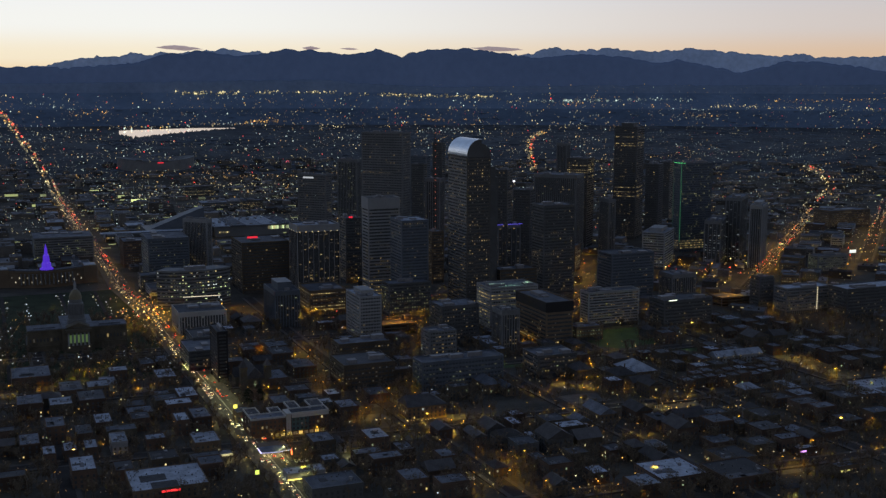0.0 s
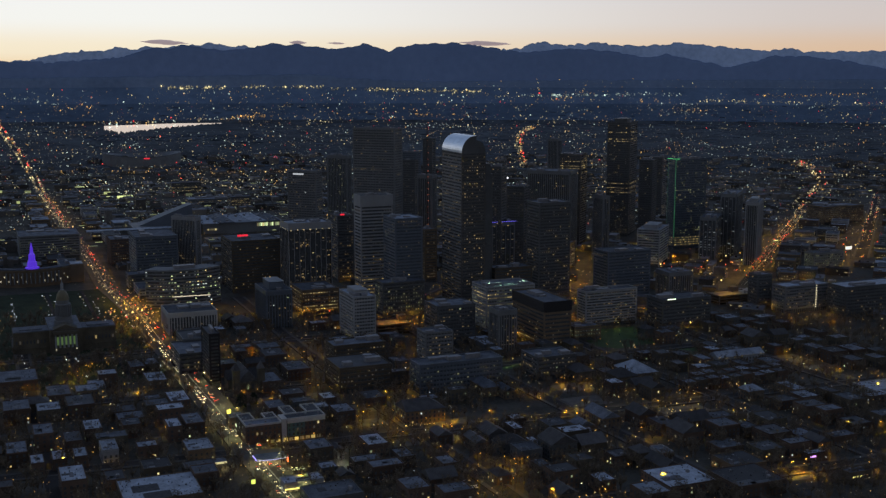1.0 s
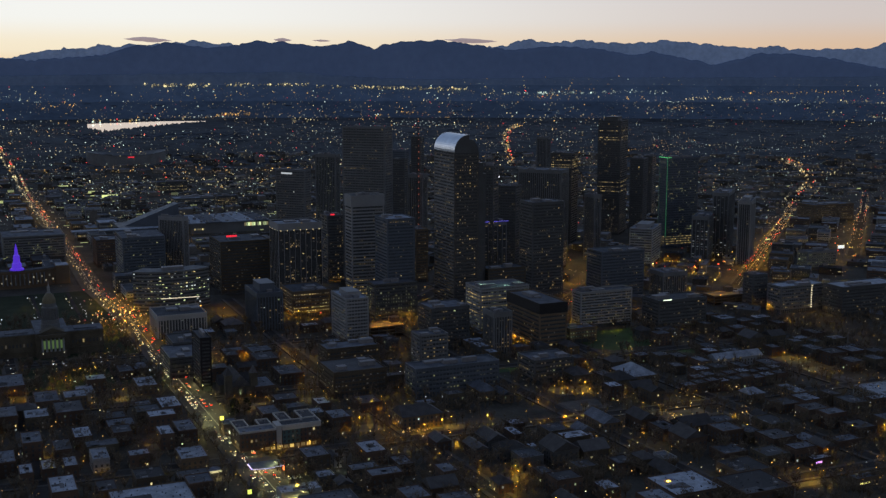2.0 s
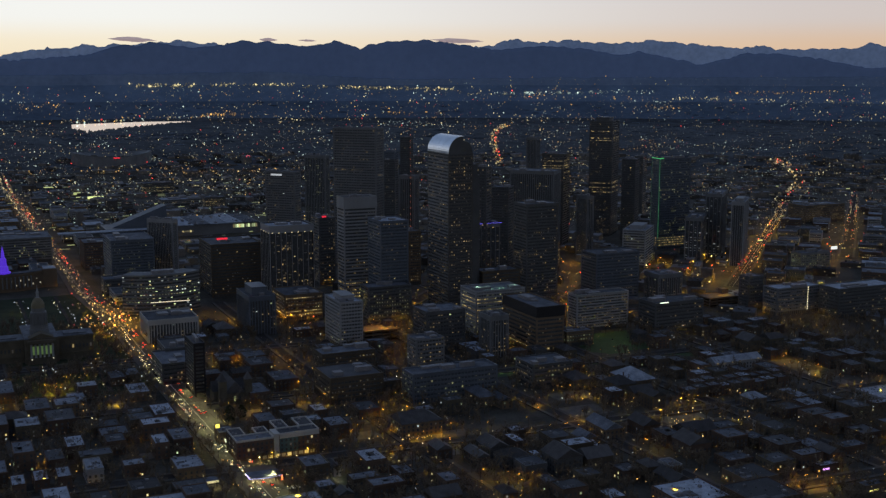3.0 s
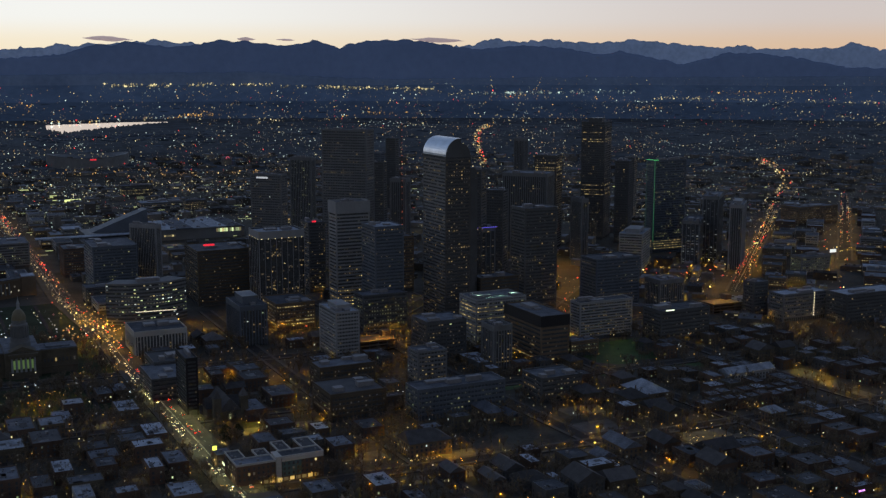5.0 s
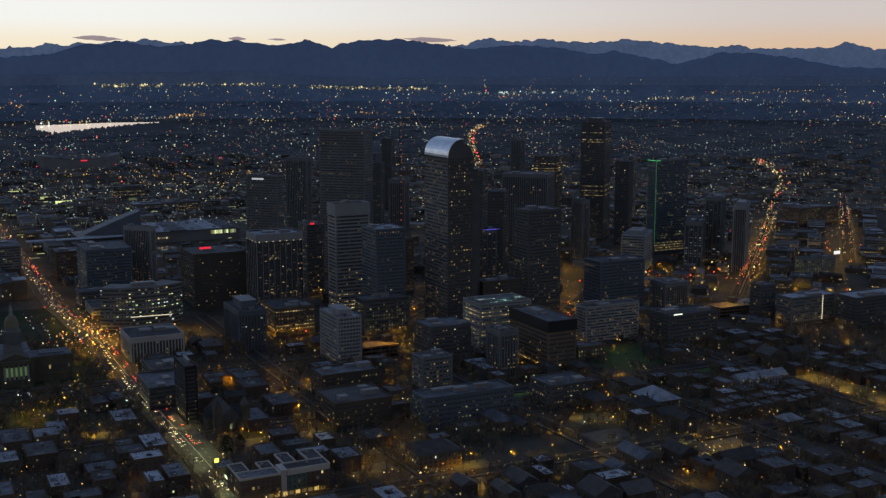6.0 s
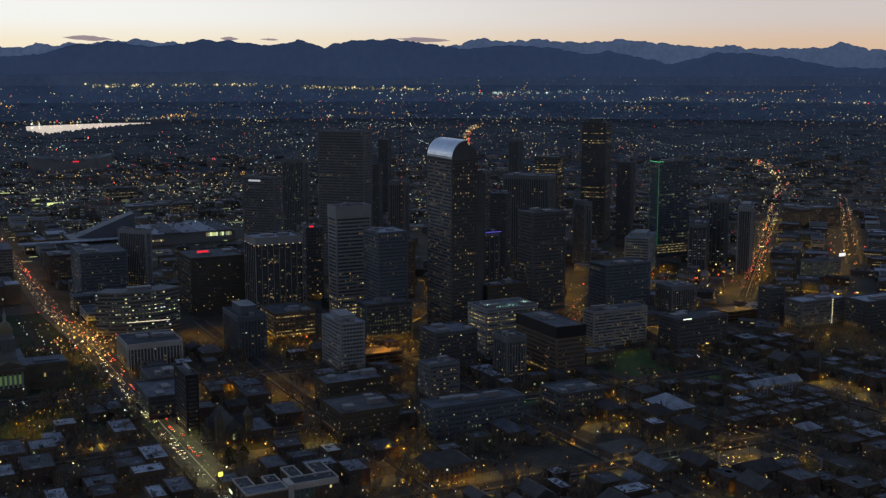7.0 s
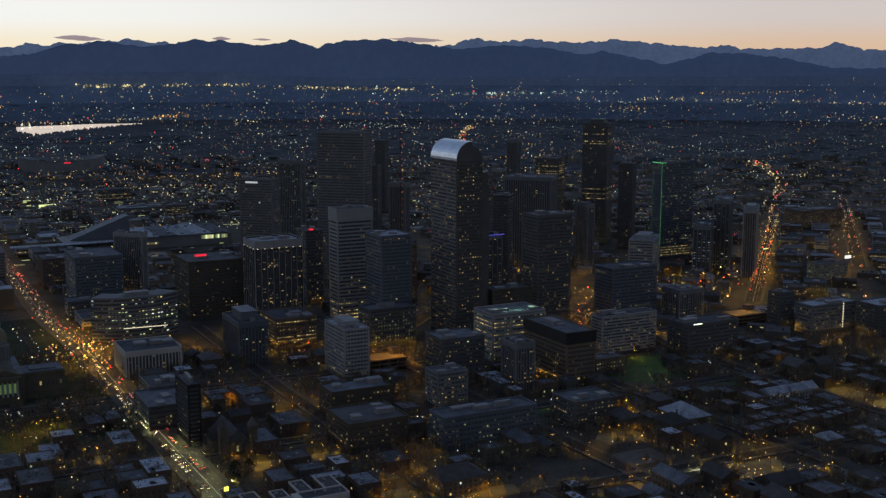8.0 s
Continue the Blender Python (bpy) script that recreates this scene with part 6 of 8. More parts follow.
def hooded_field(name, label, material, spots, half):
    """Unseen street lamps: a small panel that shines down, under a flat cap added to hide it."""
    caps, lamps, cf, lf = [], [], [], []
    for x, y, z in spots:
        for vs, fs, r, zz, t in ((caps, cf, 3 * half, z + 0.02, 0.15), (lamps, lf, half, z, 0.0)):
            k = len(vs)
            vs += [(x - r, y - r, zz), (x + r, y - r, zz), (x + r, y + r, zz), (x - r, y + r, zz)]
            fs.append((k, k + 3, k + 2, k + 1))
            if t:
                vs += [(x - r, y - r, zz + t), (x + r, y - r, zz + t), (x + r, y + r, zz + t), (x - r, y + r, zz + t)]
                fs.append((k + 4, k + 5, k + 6, k + 7))
                fs.extend((k + i, k + (i + 1) % 4, k + 4 + (i + 1) % 4, k + 4 + i) for i in range(4))
    tagged(part(name, (lamps, lf), material), label, "lights", kind="stuff")
    tagged(part("lamp_shades", (caps, cf), pole_metal), "flat dark caps that hide small lamp panels from above", "lamp shades", kind="stuff")


SLOPES = []
for k in range(400):
    d = 1250 + (4848 - 1250) * k / 399
    SLOPES.append(((289 - land(EYE0[0], EYE0[1] + d)) / d, d))


def distance_at(s):
    """How far off the plain lies that far below the eye."""
    for (s0, d0), (s1, d1) in zip(SLOPES, SLOPES[1:]):
        if s1 <= s <= s0:
            return d0 + (d1 - d0) * (s0 - s) / max(1e-9, s0 - s1)
    return SLOPES[0][1] if s > SLOPES[0][0] else SLOPES[-1][1]


sow = random.Random(4)
FIELD = {"amber": [], "warm": [], "cool": [], "red": []}


def sow_light(az, s, hue=None, size=1.0, lift=7.0):
    d = distance_at(s)
    x, y = EYE0[0] + d * math.sin(az), EYE0[1] + d * math.cos(az)
    if -15.9 < math.degrees(az) < -9.3 and 0.0440 < s < 0.0540 and not (hue == "shore"):
        return
    if d < 2600 and taken(x, y, 2):
        return
    size *= (0.8 if s > 0.05 else 0.9) * (0.72 if az > 0.17 else 1.0)
    hue = hue if hue in FIELD else sow.choices(["amber", "warm", "cool", "red"], [16, 34, 45, 5] if s > 0.05 and az < 0 else [28, 40, 27, 5])[0]
    FIELD[hue].append((x, y, land(x, y) + lift * sow.uniform(0.6, 1.6), size * d / 4000 * sow.choice([0.55, 0.65, 0.8, 0.95, 1.25])))


for _ in range(11500):  # the wide plain, denser towards the city
    sow_light(radians(sow.uniform(-27, 29)), 0.016 + 0.125 * sow.random() ** 0.8)
for _ in range(60):  # clusters: malls, car parks
    a0, s0, hue = sow.uniform(-24, 25), sow.uniform(0.018, 0.11), sow.choice(["amber", "warm", "warm", "cool"])
    for _ in range(sow.randint(10, 26)):
        sow_light(radians(a0 + sow.gauss(0, 0.55)), max(0.0135, s0 + sow.gauss(0, 0.0012)), hue, 1.1)
for a0, a1, s0, s1, n, hue, size in ((-13, -10, 0.0155, 0.0155, 70, "warm", 1.2), (-9, -5, 0.0145, 0.0150, 70, "warm", 1.2), (-4.5, 3, 0.0165, 0.0190, 150, "warm", 1.25), (5, 13, 0.0225, 0.0205, 140, "cool", 1.2),
                                 (14, 26, 0.0260, 0.0290, 200, "warm", 1.2), (17, 22, 0.0215, 0.0190, 60, "amber", 1.2), (-0.5, 2.5, 0.0395, 0.0395, 34, "amber", 1.1), (12.3, 14.2, 0.0340, 0.0345, 26, "amber", 1.1),
                                 (22.5, 27, 0.040, 0.041, 60, "warm", 1.2), (-16, -9.2, 0.0460, 0.0418, 90, "amber", 1.2), (-9.6, -7.5, 0.0410, 0.0400, 40, "amber", 1.3),
                                 (-17, -7, 0.1010, 0.0985, 110, "warm", 1.0), (-18, -10, 0.0880, 0.0885, 70, "amber", 1.0), (-12, -3, 0.0925, 0.0900, 110, "amber", 1.0), (-19, -12, 0.1070, 0.1060, 60, "warm", 1.0),
                                 (-10, -5, 0.1040, 0.1060, 50, "warm", 1.0), (8, 14, 0.0700, 0.0740, 60, "amber", 1.0), (18, 25, 0.0880, 0.0900, 60, "warm", 1.0)):
    for _ in range(n):
        f = sow.random()
        sow_light(radians(a0 + (a1 - a0) * f + sow.gauss(0, 0.08)), s0 + (s1 - s0) * f + sow.gauss(0, 0.0006), "shore" if s0 > 0.0435 and a0 == -16 else hue, 1.3 * size)


def traffic_string(points, n, width, size, crowd=1.0):
    """Headlights on one side and tail lights on the other, along a far road given by bearing and fall below the eye."""
    for _ in range(n):
        f = sow.random() ** crowd * (len(points) - 1)
        k = min(int(f), len(points) - 2)
        (a0, s0), (a1, s1) = points[k], points[k + 1]
        side = sow.choice([-1, 1])
        s = s0 + (s1 - s0) * (f - k)
        d = distance_at(s)
        az = radians(a0 + (a1 - a0) * (f - k) + sow.gauss(0, 0.03)) + (side * width + sow.gauss(0, 1.5)) / d
        x, y = EYE0[0] + d * math.sin(az), EYE0[1] + d * math.cos(az)
        FIELD[sow.choice(["warm", "warm", "warm", "amber"] if side < 0 else ["red", "amber", "amber", "warm"])].append((x, y, land(x, y) + sow.choice([2, 2, 9]), size * d / 4000 * sow.uniform(0.5, 1.1)))


traffic_string([(5.46, 0.0853), (5.26, 0.0749), (5.11, 0.0662), (5.17, 0.0569), (5.42, 0.0517), (5.73, 0.0496)], 260, 6, 1.3)
traffic_string([(19.22, 0.1185), (19.58, 0.1091), (19.93, 0.1037), (20.29, 0.0963), (20.19, 0.0915), (19.55, 0.0819), (18.91, 0.0779)], 440, 8, 1.4)
traffic_string([(-18.7, 0.1043), (-19.02, 0.0891), (-20.0, 0.0616), (-20.69, 0.0419), (-21.17, 0.0301)], 330, 7, 1.7)
for _ in range(640):  # the avenue past the park
    a = 330 + 1480 * sow.random() ** 1.15
    side = sow.choice([-1, 1])
    x, y = avenue(a, side * sow.uniform(2, 8))
    FIELD[sow.choice(["warm", "warm", "warm", "amber"] if side < 0 else ["red", "amber", "amber"])].append((x, y, land(x, y) + sow.choice([1.5, 1.5, 9]), sow.uniform(0.22, 0.5) * (0.7 + a / 2200)))
for _ in range(150):  # rows of lamps along yards and side streets
    a0, s0, hue, n = sow.uniform(-22, 23), sow.uniform(0.050, 0.135), sow.choice(["cool", "cool", "warm", "warm", "amber"]), sow.randint(6, 16)
    d = distance_at(s0)
    x, y = EYE0[0] + d * math.sin(radians(a0)), EYE0[1] + d * math.cos(radians(a0))
    turn, step = radians(sow.choice([22, 22, 22, 112])), sow.uniform(9, 20)
    for k in range(n):
        px, py = x + k * step * math.cos(turn) + sow.gauss(0, 1.5), y + k * step * math.sin(turn) + sow.gauss(0, 1.5)
        if not taken(px, py, 2) and sow.random() < 0.85 and not (-16.2 < a0 < -7.5 and s0 < 0.058):
            FIELD[hue].append((px, py, land(px, py) + 8, d / 4000 * sow.choice([0.55, 0.7, 0.85])))
for x0, y0, n, ln in ((470, 1650, 260, 800), (725, 1900, 150, 780), (170, 1420, 110, 800), (-60, 1330, 70, 700)):
    for k in range(n):
        s = sow.uniform(-60, ln)
        o = sow.choice([-7, -4, 4, 7])
        x, y = x0 + NWX * s + NWY * o, y0 + NWY * s - NWX * o
        FIELD["red" if sow.random() < (0.6 - s / 1100 if x0 == 470 else 0.18) else sow.choice(["amber", "amber", "warm"])].append((x, y, land(x, y) + sow.choice([1.6, 1.6, 8.5]), 0.34 + 0.0003 * s))
for _ in range(90):  # scattered lamps on the foothills
    az = radians(sow.uniform(-2, 26))
    FIELD[sow.choice(["warm", "cool", "amber"])].append((EYE0[0] + 4834 * math.sin(az), EYE0[1] + 4834 * math.cos(az), 226 + 36 * sow.random() ** 2, sow.uniform(0.5, 0.9)))
light_field("amber_lights", "countless amber street lights of the plain", glow("far_amber", (1.0, 0.55, 0.12), 0.50, spread=0.93, islands=True, skew=4.5), FIELD["amber"])
light_field("warm_lights", "countless warm white lights of the plain", glow("far_warm", (1.0, 0.84, 0.40), 0.50, spread=0.93, islands=True, skew=4.5), FIELD["warm"])
light_field("white_lights", "countless cold white lights of the plain", glow("far_cool", (0.78, 1.0, 0.86), 0.43, spread=0.93, islands=True, skew=4.5), FIELD["cool"])
light_field("red_lights", "scattered red signal and tail lights", glow("far_red", RED, 1.15, spread=0.9, islands=True, skew=4.0), FIELD["red"])

# ---- street lamps ----
lay = random.Random(15)
for k in range(28):  # along the avenue, both sides
    for b in (-11.6, 11.6):
        x, y = avenue(-420 + k * 34, b)
        if k >= 17 and k % 2:
            continue
        lamp(LAMP_WHITE if k < 17 else LAMP_SODIUM, x, y, EAST_WEST + (180 if b > 0 else 0))
for a in (-400, -210, -20, 170):
    for k in range(-6, 14):
        b = k * 47 + lay.uniform(-8, 8)
        x, y = grid(a + 7, b)
        if abs(b) > 22 and 700 < y < 1300 and abs(x) < 0.40 * y + 10 and lay.random() < 0.3:
            lamp(LAMP_SODIUM, x, y, EAST_WEST + 90)
for b in (-140, 130, 270, 410, 550):
    for k in range(-10, 8):
        a = k * 52 + lay.uniform(-8, 8)
        x, y = grid(a, b + 7)
        if 700 < y < 1300 and abs(x) < 0.40 * y + 10 and lay.random() < 0.2:
            lamp(LAMP_SODIUM, x, y, EAST_WEST)
for x0, y0, n, step in ((470, 1650, 10, 75), (725, 1900, 6, 100), (170, 1420, 10, 45), (-60, 1330, 8, 45)):
    for k in range(n):
        for o in (-11, 11):
            s = -60 + k * step
            lamp(LAMP_SODIUM, x0 + NWX * s + NWY * o, y0 + NWY * s - NWX * o, 23 if o < 0 else 203)

# ---- traffic ----
drive = random.Random(8)
for off, heading, n in ((-3.2, -90, 31), (-7.0, -90, 28), (3.2, 90, 25), (7.0, 90, 28)):
    a = -350.0
    for k in range(n):
        a += drive.choice([8, 9, 11, 14, 40, 55])
        x, y = avenue(a, off)
        if y > 690:
            copy_thing(drive.choice(CARS), pose(x, y, land(x, y) + 0.92, 0, 0, EAST_WEST + heading))

# ---- bare trees ----
plant = random.Random(21)
made = 0
while made < 52:
    x, y = plant.uniform(-500, 520), plant.uniform(690, 1300)
    if abs(x) > 0.40 * y + 15:
        continue
    if near_road(x, y, -1.5) or taken(x, y, 0.5):
        made += 0.05
        continue
    made += 1
    copy_thing(plant.choice(TREES), pose(x, y, land(x, y) - 0.2, 0, 0, plant.uniform(0, 360)))


def tree_haze(n):
    """The bare yard trees between the houses, too many to count, in one mesh."""
    rnd = random.Random(63)
    vs, fs, placed, tries = [], [], 0, 0

    def twig(a, b, r):
        d = b - a
        u = Vector((d.y, -d.x, 0.01)).normalized() * r
        w = Vector((0, 0, r)) if abs(d.z) < d.length * 0.7 else Vector((r, 0, 0))
        k = len(vs)
        vs.extend([tuple(a + u), tuple(a - u), tuple(a + w), tuple(b)])
        fs.extend([(k, k + 1, k + 3), (k + 1, k + 2, k + 3), (k + 2, k, k + 3)])

    while placed < n and tries < 40000:
        tries += 1
        y = rnd.uniform(680, 1330)
        x = rnd.uniform(-0.42 * y - 20, 0.42 * y + 20)
        if near_road(x, y, -3.0) or taken(x, y, -4.5):
            continue
        placed += 1
        h = rnd.uniform(9, 16)
        root = Vector((x, y, land(x, y) - 0.3))
        fork = root + Vector((rnd.gauss(0, 0.3), rnd.gauss(0, 0.3), h * 0.32))
        twig(root, fork + Vector((0, 0, h * 0.5)), 0.3)
        for i in range(9):
            a = rnd.uniform(0, math.tau)
            tip = fork + Vector((math.cos(a), math.sin(a), 0)) * h * rnd.uniform(0.15, 0.36) + Vector((0, 0, h * rnd.uniform(0.2, 0.62)))
            twig(fork, tip, 0.16)
            for j in range(14):
                s = fork.lerp(tip, rnd.uniform(0.35, 1))
                twig(s, s + Vector((rnd.gauss(0, 1), rnd.gauss(0, 1), rnd.uniform(-0.2, 1.2))) * h * 0.09, 0.2)
    tagged(part("yard_trees", (vs, fs), bark), "leafless yard trees crowding between the houses", "trees", kind="stuff")


tree_haze(3600)

# ---- small lamps on porches, yards and lots, too many to count ----
porch = random.Random(91)
PORCH = {"amber": [], "warm": [], "cool": []}
while sum(len(v) for v in PORCH.values()) < 2300:
    y = 690 + 650 * porch.random()
    x = porch.uniform(-0.41 * y, 0.41 * y)
    if taken(x, y, -1):
        continue
    PORCH[porch.choices(["amber", "warm", "cool"], [66, 26, 8])[0]].append((x, y, land(x, y) + porch.uniform(2.2, 6), porch.uniform(0.12, 0.22)))
for k in range(230):  # globe lamps of the civic park
    x, y = grid(60 + 20 * (k % 23) + porch.uniform(-4, 4), porch.choice([-20, -47, -58, -92, -101, -140, -163, -173]) + porch.uniform(-2, 2))
    if not taken(x, y, 1):
        PORCH["warm" if porch.random() < 0.3 else "cool"].append((x, y, land(x, y) + 5, porch.uniform(0.2, 0.34)))
light_field("amber_porch_lights", "small amber porch and yard lights", glow("porch_amber", (1.0, 0.50, 0.09), 1.08, spread=0.93, islands=True, skew=4.5), PORCH["amber"])
light_field("warm_porch_lights", "small warm white porch and park lights", glow("porch_warm", (1.0, 0.82, 0.40), 1.15, spread=0.93, islands=True, skew=4.0), PORCH["warm"])
light_field("white_porch_lights", "small cold white yard and park lights", glow("porch_cool", COOL, 1.30, spread=0.93, islands=True, skew=4.0), PORCH["cool"])

# unseen lamps added over alleys, yards and lots for amber pools among the houses
alley = random.Random(38)
ALLEY = []
while len(ALLEY) < 170:
    y = 690 + 640 * alley.random()
    x = alley.uniform(-0.41 * y, 0.41 * y)
    if not taken(x, y, 0.6):
        ALLEY.append((x, y, land(x, y) + alley.uniform(5, 7)))
hooded_field("alley_lights", "small unseen amber lamps added over alleys and yards", glow("alley_amber", (1.0, 0.47, 0.018), 850, lights=True), ALLEY, 0.11)

# lamps of the downtown streets and lots, past counting; they light the street floors amber
town = random.Random(57)
TOWN = {"amber": [], "yellow": []}
while len(TOWN["amber"]) + len(TOWN["yellow"]) < 240:
    d = town.uniform(1280, 2100)
    az = radians(town.uniform(-12, 23))
    x, y = EYE0[0] + d * math.sin(az), EYE0[1] + d * math.cos(az)
    if taken(x, y, 3) or (az < 0.06 and town.random() < 0.45):
        continue
    TOWN["amber" if town.random() < 0.7 else "yellow"].append((x, y, land(x, y) + 9))
for x0, y0, n, spread in ((205, 1600, 14, 40), (345, 1680, 16, 42), (400, 1600, 18, 42), (500, 1700, 20, 60), (600, 1870, 16, 60), (680, 1830, 14, 50), (-340, 1290, 14, 32), (-300, 1330, 10, 30), (-390, 1420, 10, 30), (-20, 1290, 8, 30), (170, 1330, 8, 30), (560, 1560, 8, 50), (-170, 1350, 8, 24), (-150, 1300, 7, 24), (-40, 1160, 5, 22), (-130, 1150, 7, 26), (60, 1215, 4, 18), (-190, 1160, 5, 22), (20, 1420, 6, 24)):
    for _ in range(n):
        x, y = x0 + town.gauss(0, spread), y0 + town.gauss(0, spread)
        if not taken(x, y, 1):
            TOWN["amber" if town.random() < 0.75 else "yellow"].append((x, y, land(x, y) + 9))
for k in range(18):  # along the diagonal boulevard and street
    for x0, y0, step in ((470, 1650, 46), (700, 1860, 42)):
        s = -60 + k * step
        o = 13 * (-1) ** k
        if x0 < 600 or k < 14:
            TOWN["amber"].append((x0 + NWX * s + NWY * o, y0 + NWY * s - NWX * o, 9))
DOTS = {"amber": [], "yellow": [], "red": []}
for x0, y0, n, spread in ((205, 1600, 30, 45), (345, 1680, 40, 50), (400, 1600, 50, 50), (500, 1720, 70, 70), (620, 1870, 60, 80), (700, 1800, 60, 70), (-340, 1300, 40, 30), (-352, 1345, 60, 26), (-318, 1352, 40, 22), (-390, 1440, 24, 30), (560, 1560, 30, 60), (640, 2100, 50, 90), (420, 2050, 40, 80), (-160, 1330, 14, 26)):
    for _ in range(n):
        x, y = x0 + town.gauss(0, spread), y0 + town.gauss(0, spread)
        if not taken(x, y, 0):
            DOTS[town.choice(["amber", "amber", "yellow", "yellow", "red"])].append((x, y, land(x, y) + town.choice([2.5, 5, 9]), town.uniform(0.3, 0.55)))
light_field("small_amber_lights", "small amber lamps and signs between downtown blocks", glow("small_amber", (1.0, 0.5, 0.07), 1.58, spread=0.93, islands=True, skew=4.0), DOTS["amber"])
light_field("small_yellow_lights", "small yellow lamps and headlights between downtown blocks", glow("small_yellow", (1.0, 0.8, 0.3), 1.44, spread=0.93, islands=True, skew=4.0), DOTS["yellow"])
light_field("small_red_lights", "small red tail lights and signals downtown", glow("small_red", (1.0, 0.06, 0.02), 1.73, spread=0.93, islands=True, skew=4.0), DOTS["red"])
for k in range(46):  # along the far avenue
    x, y = avenue(330 + k * 31, 13 * (-1) ** k)
    TOWN["amber"].append((x, y, land(x, y) + 9))
hooded_field("downtown_street_lights", "amber street lights glowing between the towers", glow("town_amber", (1.0, 0.45, 0.02), 4300, lights=True), TOWN["amber"], 0.15)
hooded_field("downtown_yellow_lights", "yellow street lights glowing between the towers", glow("town_yellow", (1.0, 0.62, 0.07), 3200, lights=True), TOWN["yellow"], 0.15)


# ---- signs, neon and small landmarks ----
def sign_board(name, label, x, y, z, turn, w, h, colour, strength, post=False):
    """A lit sign box, its lettering too small to read: pale bars."""
    e = thing(name, label, "sign", x, y, z, turn)
    bm = bmesh.new()
    box(bm, -w / 2, 0, 0, w / 2, 0.5, h)
    part("sign_box", bm, pole_metal, e)
    bm = bmesh.new()
    box(bm, -w / 2 + 0.1, -0.06, 0.1, w / 2 - 0.1, -0.01, h - 0.1)
    part("lit_face", bm, glow(name + "_" + "_".join(str(int(c * 9)) for c in colour), colour, strength), e)
    if post:
        for sx in (-0.35, 0.35):
            bm = bmesh.new()
            box(bm, sx * w - 0.15, 0.1, land(x, y) - z, sx * w + 0.15, 0.4, 0.02)
            part("post", bm, pole_metal, e)
    return e


def roof_z(x, y, h):
    return land(x, y) - 1 + h


def pylon_mast(x, y, h):
    """A slim lattice mast strung with red lamps."""
    e = thing("lattice_mast", "slim lattice mast strung with small red lamps", "mast", x, y, land(x, y), DOWNTOWN)
    for sx, sy in ((-1, -1), (1, -1), (1, 1), (-1, 1)):
        bm = bmesh.new()
        box(bm, sx * 0.9 - 0.12, sy * 0.9 - 0.12, 0, sx * 0.9 + 0.12, sy * 0.9 + 0.12, h)
        part("leg", bm, pole_metal, e)
    bm = bmesh.new()
    for k in range(int(h / 4)):
        for q in ((-1, -1, 1, -1), (-1, 1, 1, 1), (-1, -1, -1, 1), (1, -1, 1, 1)):
            box(bm, min(q[0], q[2]) * 0.9 - 0.06, min(q[1], q[3]) * 0.9 - 0.06, k * 4, max(q[0], q[2]) * 0.9 + 0.06, max(q[1], q[3]) * 0.9 + 0.06, k * 4 + 0.14)
    part("lattice", bm, pole_metal, e, kind="stuff")
    red = glow("mast_red", (1.0, 0.2, 0.08), 1.1)
    for k in range(24):
        bm = bmesh.new()
        bmesh.ops.create_icosphere(bm, subdivisions=1, radius=0.5)
        b = part("lamp", bm, red, e)
        b.location = (0, -1.3, h * (0.06 + 0.94 * k / 23))


def ferris_wheel(x, y, r):
    e = thing("ferris_wheel", "small ferris wheel outlined in red neon", "ferris wheel", x, y, land(x, y), 62)
    neon = glow("wheel_red", (1.0, 0.1, 0.16), 1.1)
    for rr, wd, name, m in ((r, 0.8, "rim", neon), (r * 0.12, 0.8, "hub", pole_metal)):
        vs, fs = [], []
        for i in range(28):
            a = math.tau * i / 28
            for q, yy in ((rr - wd / 2, -0.4), (rr + wd / 2, -0.4), (rr + wd / 2, 0.4), (rr - wd / 2, 0.4)):
                vs.append((q * math.cos(a), yy, r + 3 + q * math.sin(a)))
        for i in range(28):
            j = (i + 1) % 28
            for k in range(4):
                fs.append((4 * i + k, 4 * j + k, 4 * j + (k + 1) % 4, 4 * i + (k + 1) % 4))
        part(name, (vs, fs), m, e)
    for i in range(8):
        bm = bmesh.new()
        box(bm, 0, -0.12, -0.12, r, 0.12, 0.12)
        s = part("spoke", bm, pole_metal, e)
        s.location, s.rotation_euler = (0, 0, r + 3), (0, math.tau * i / 8, 0)
    for sx in (-1, 1):
        bm = bmesh.new()
        box(bm, -0.25, -0.7, 0, 0.25, -0.45, r + 4)
        s = part("support", bm, pole_metal, e)
        s.location, s.rotation_euler = (sx * r * 0.45, 0, 0), (0, -sx * math.atan(0.45 * r / (r + 3)), 0)


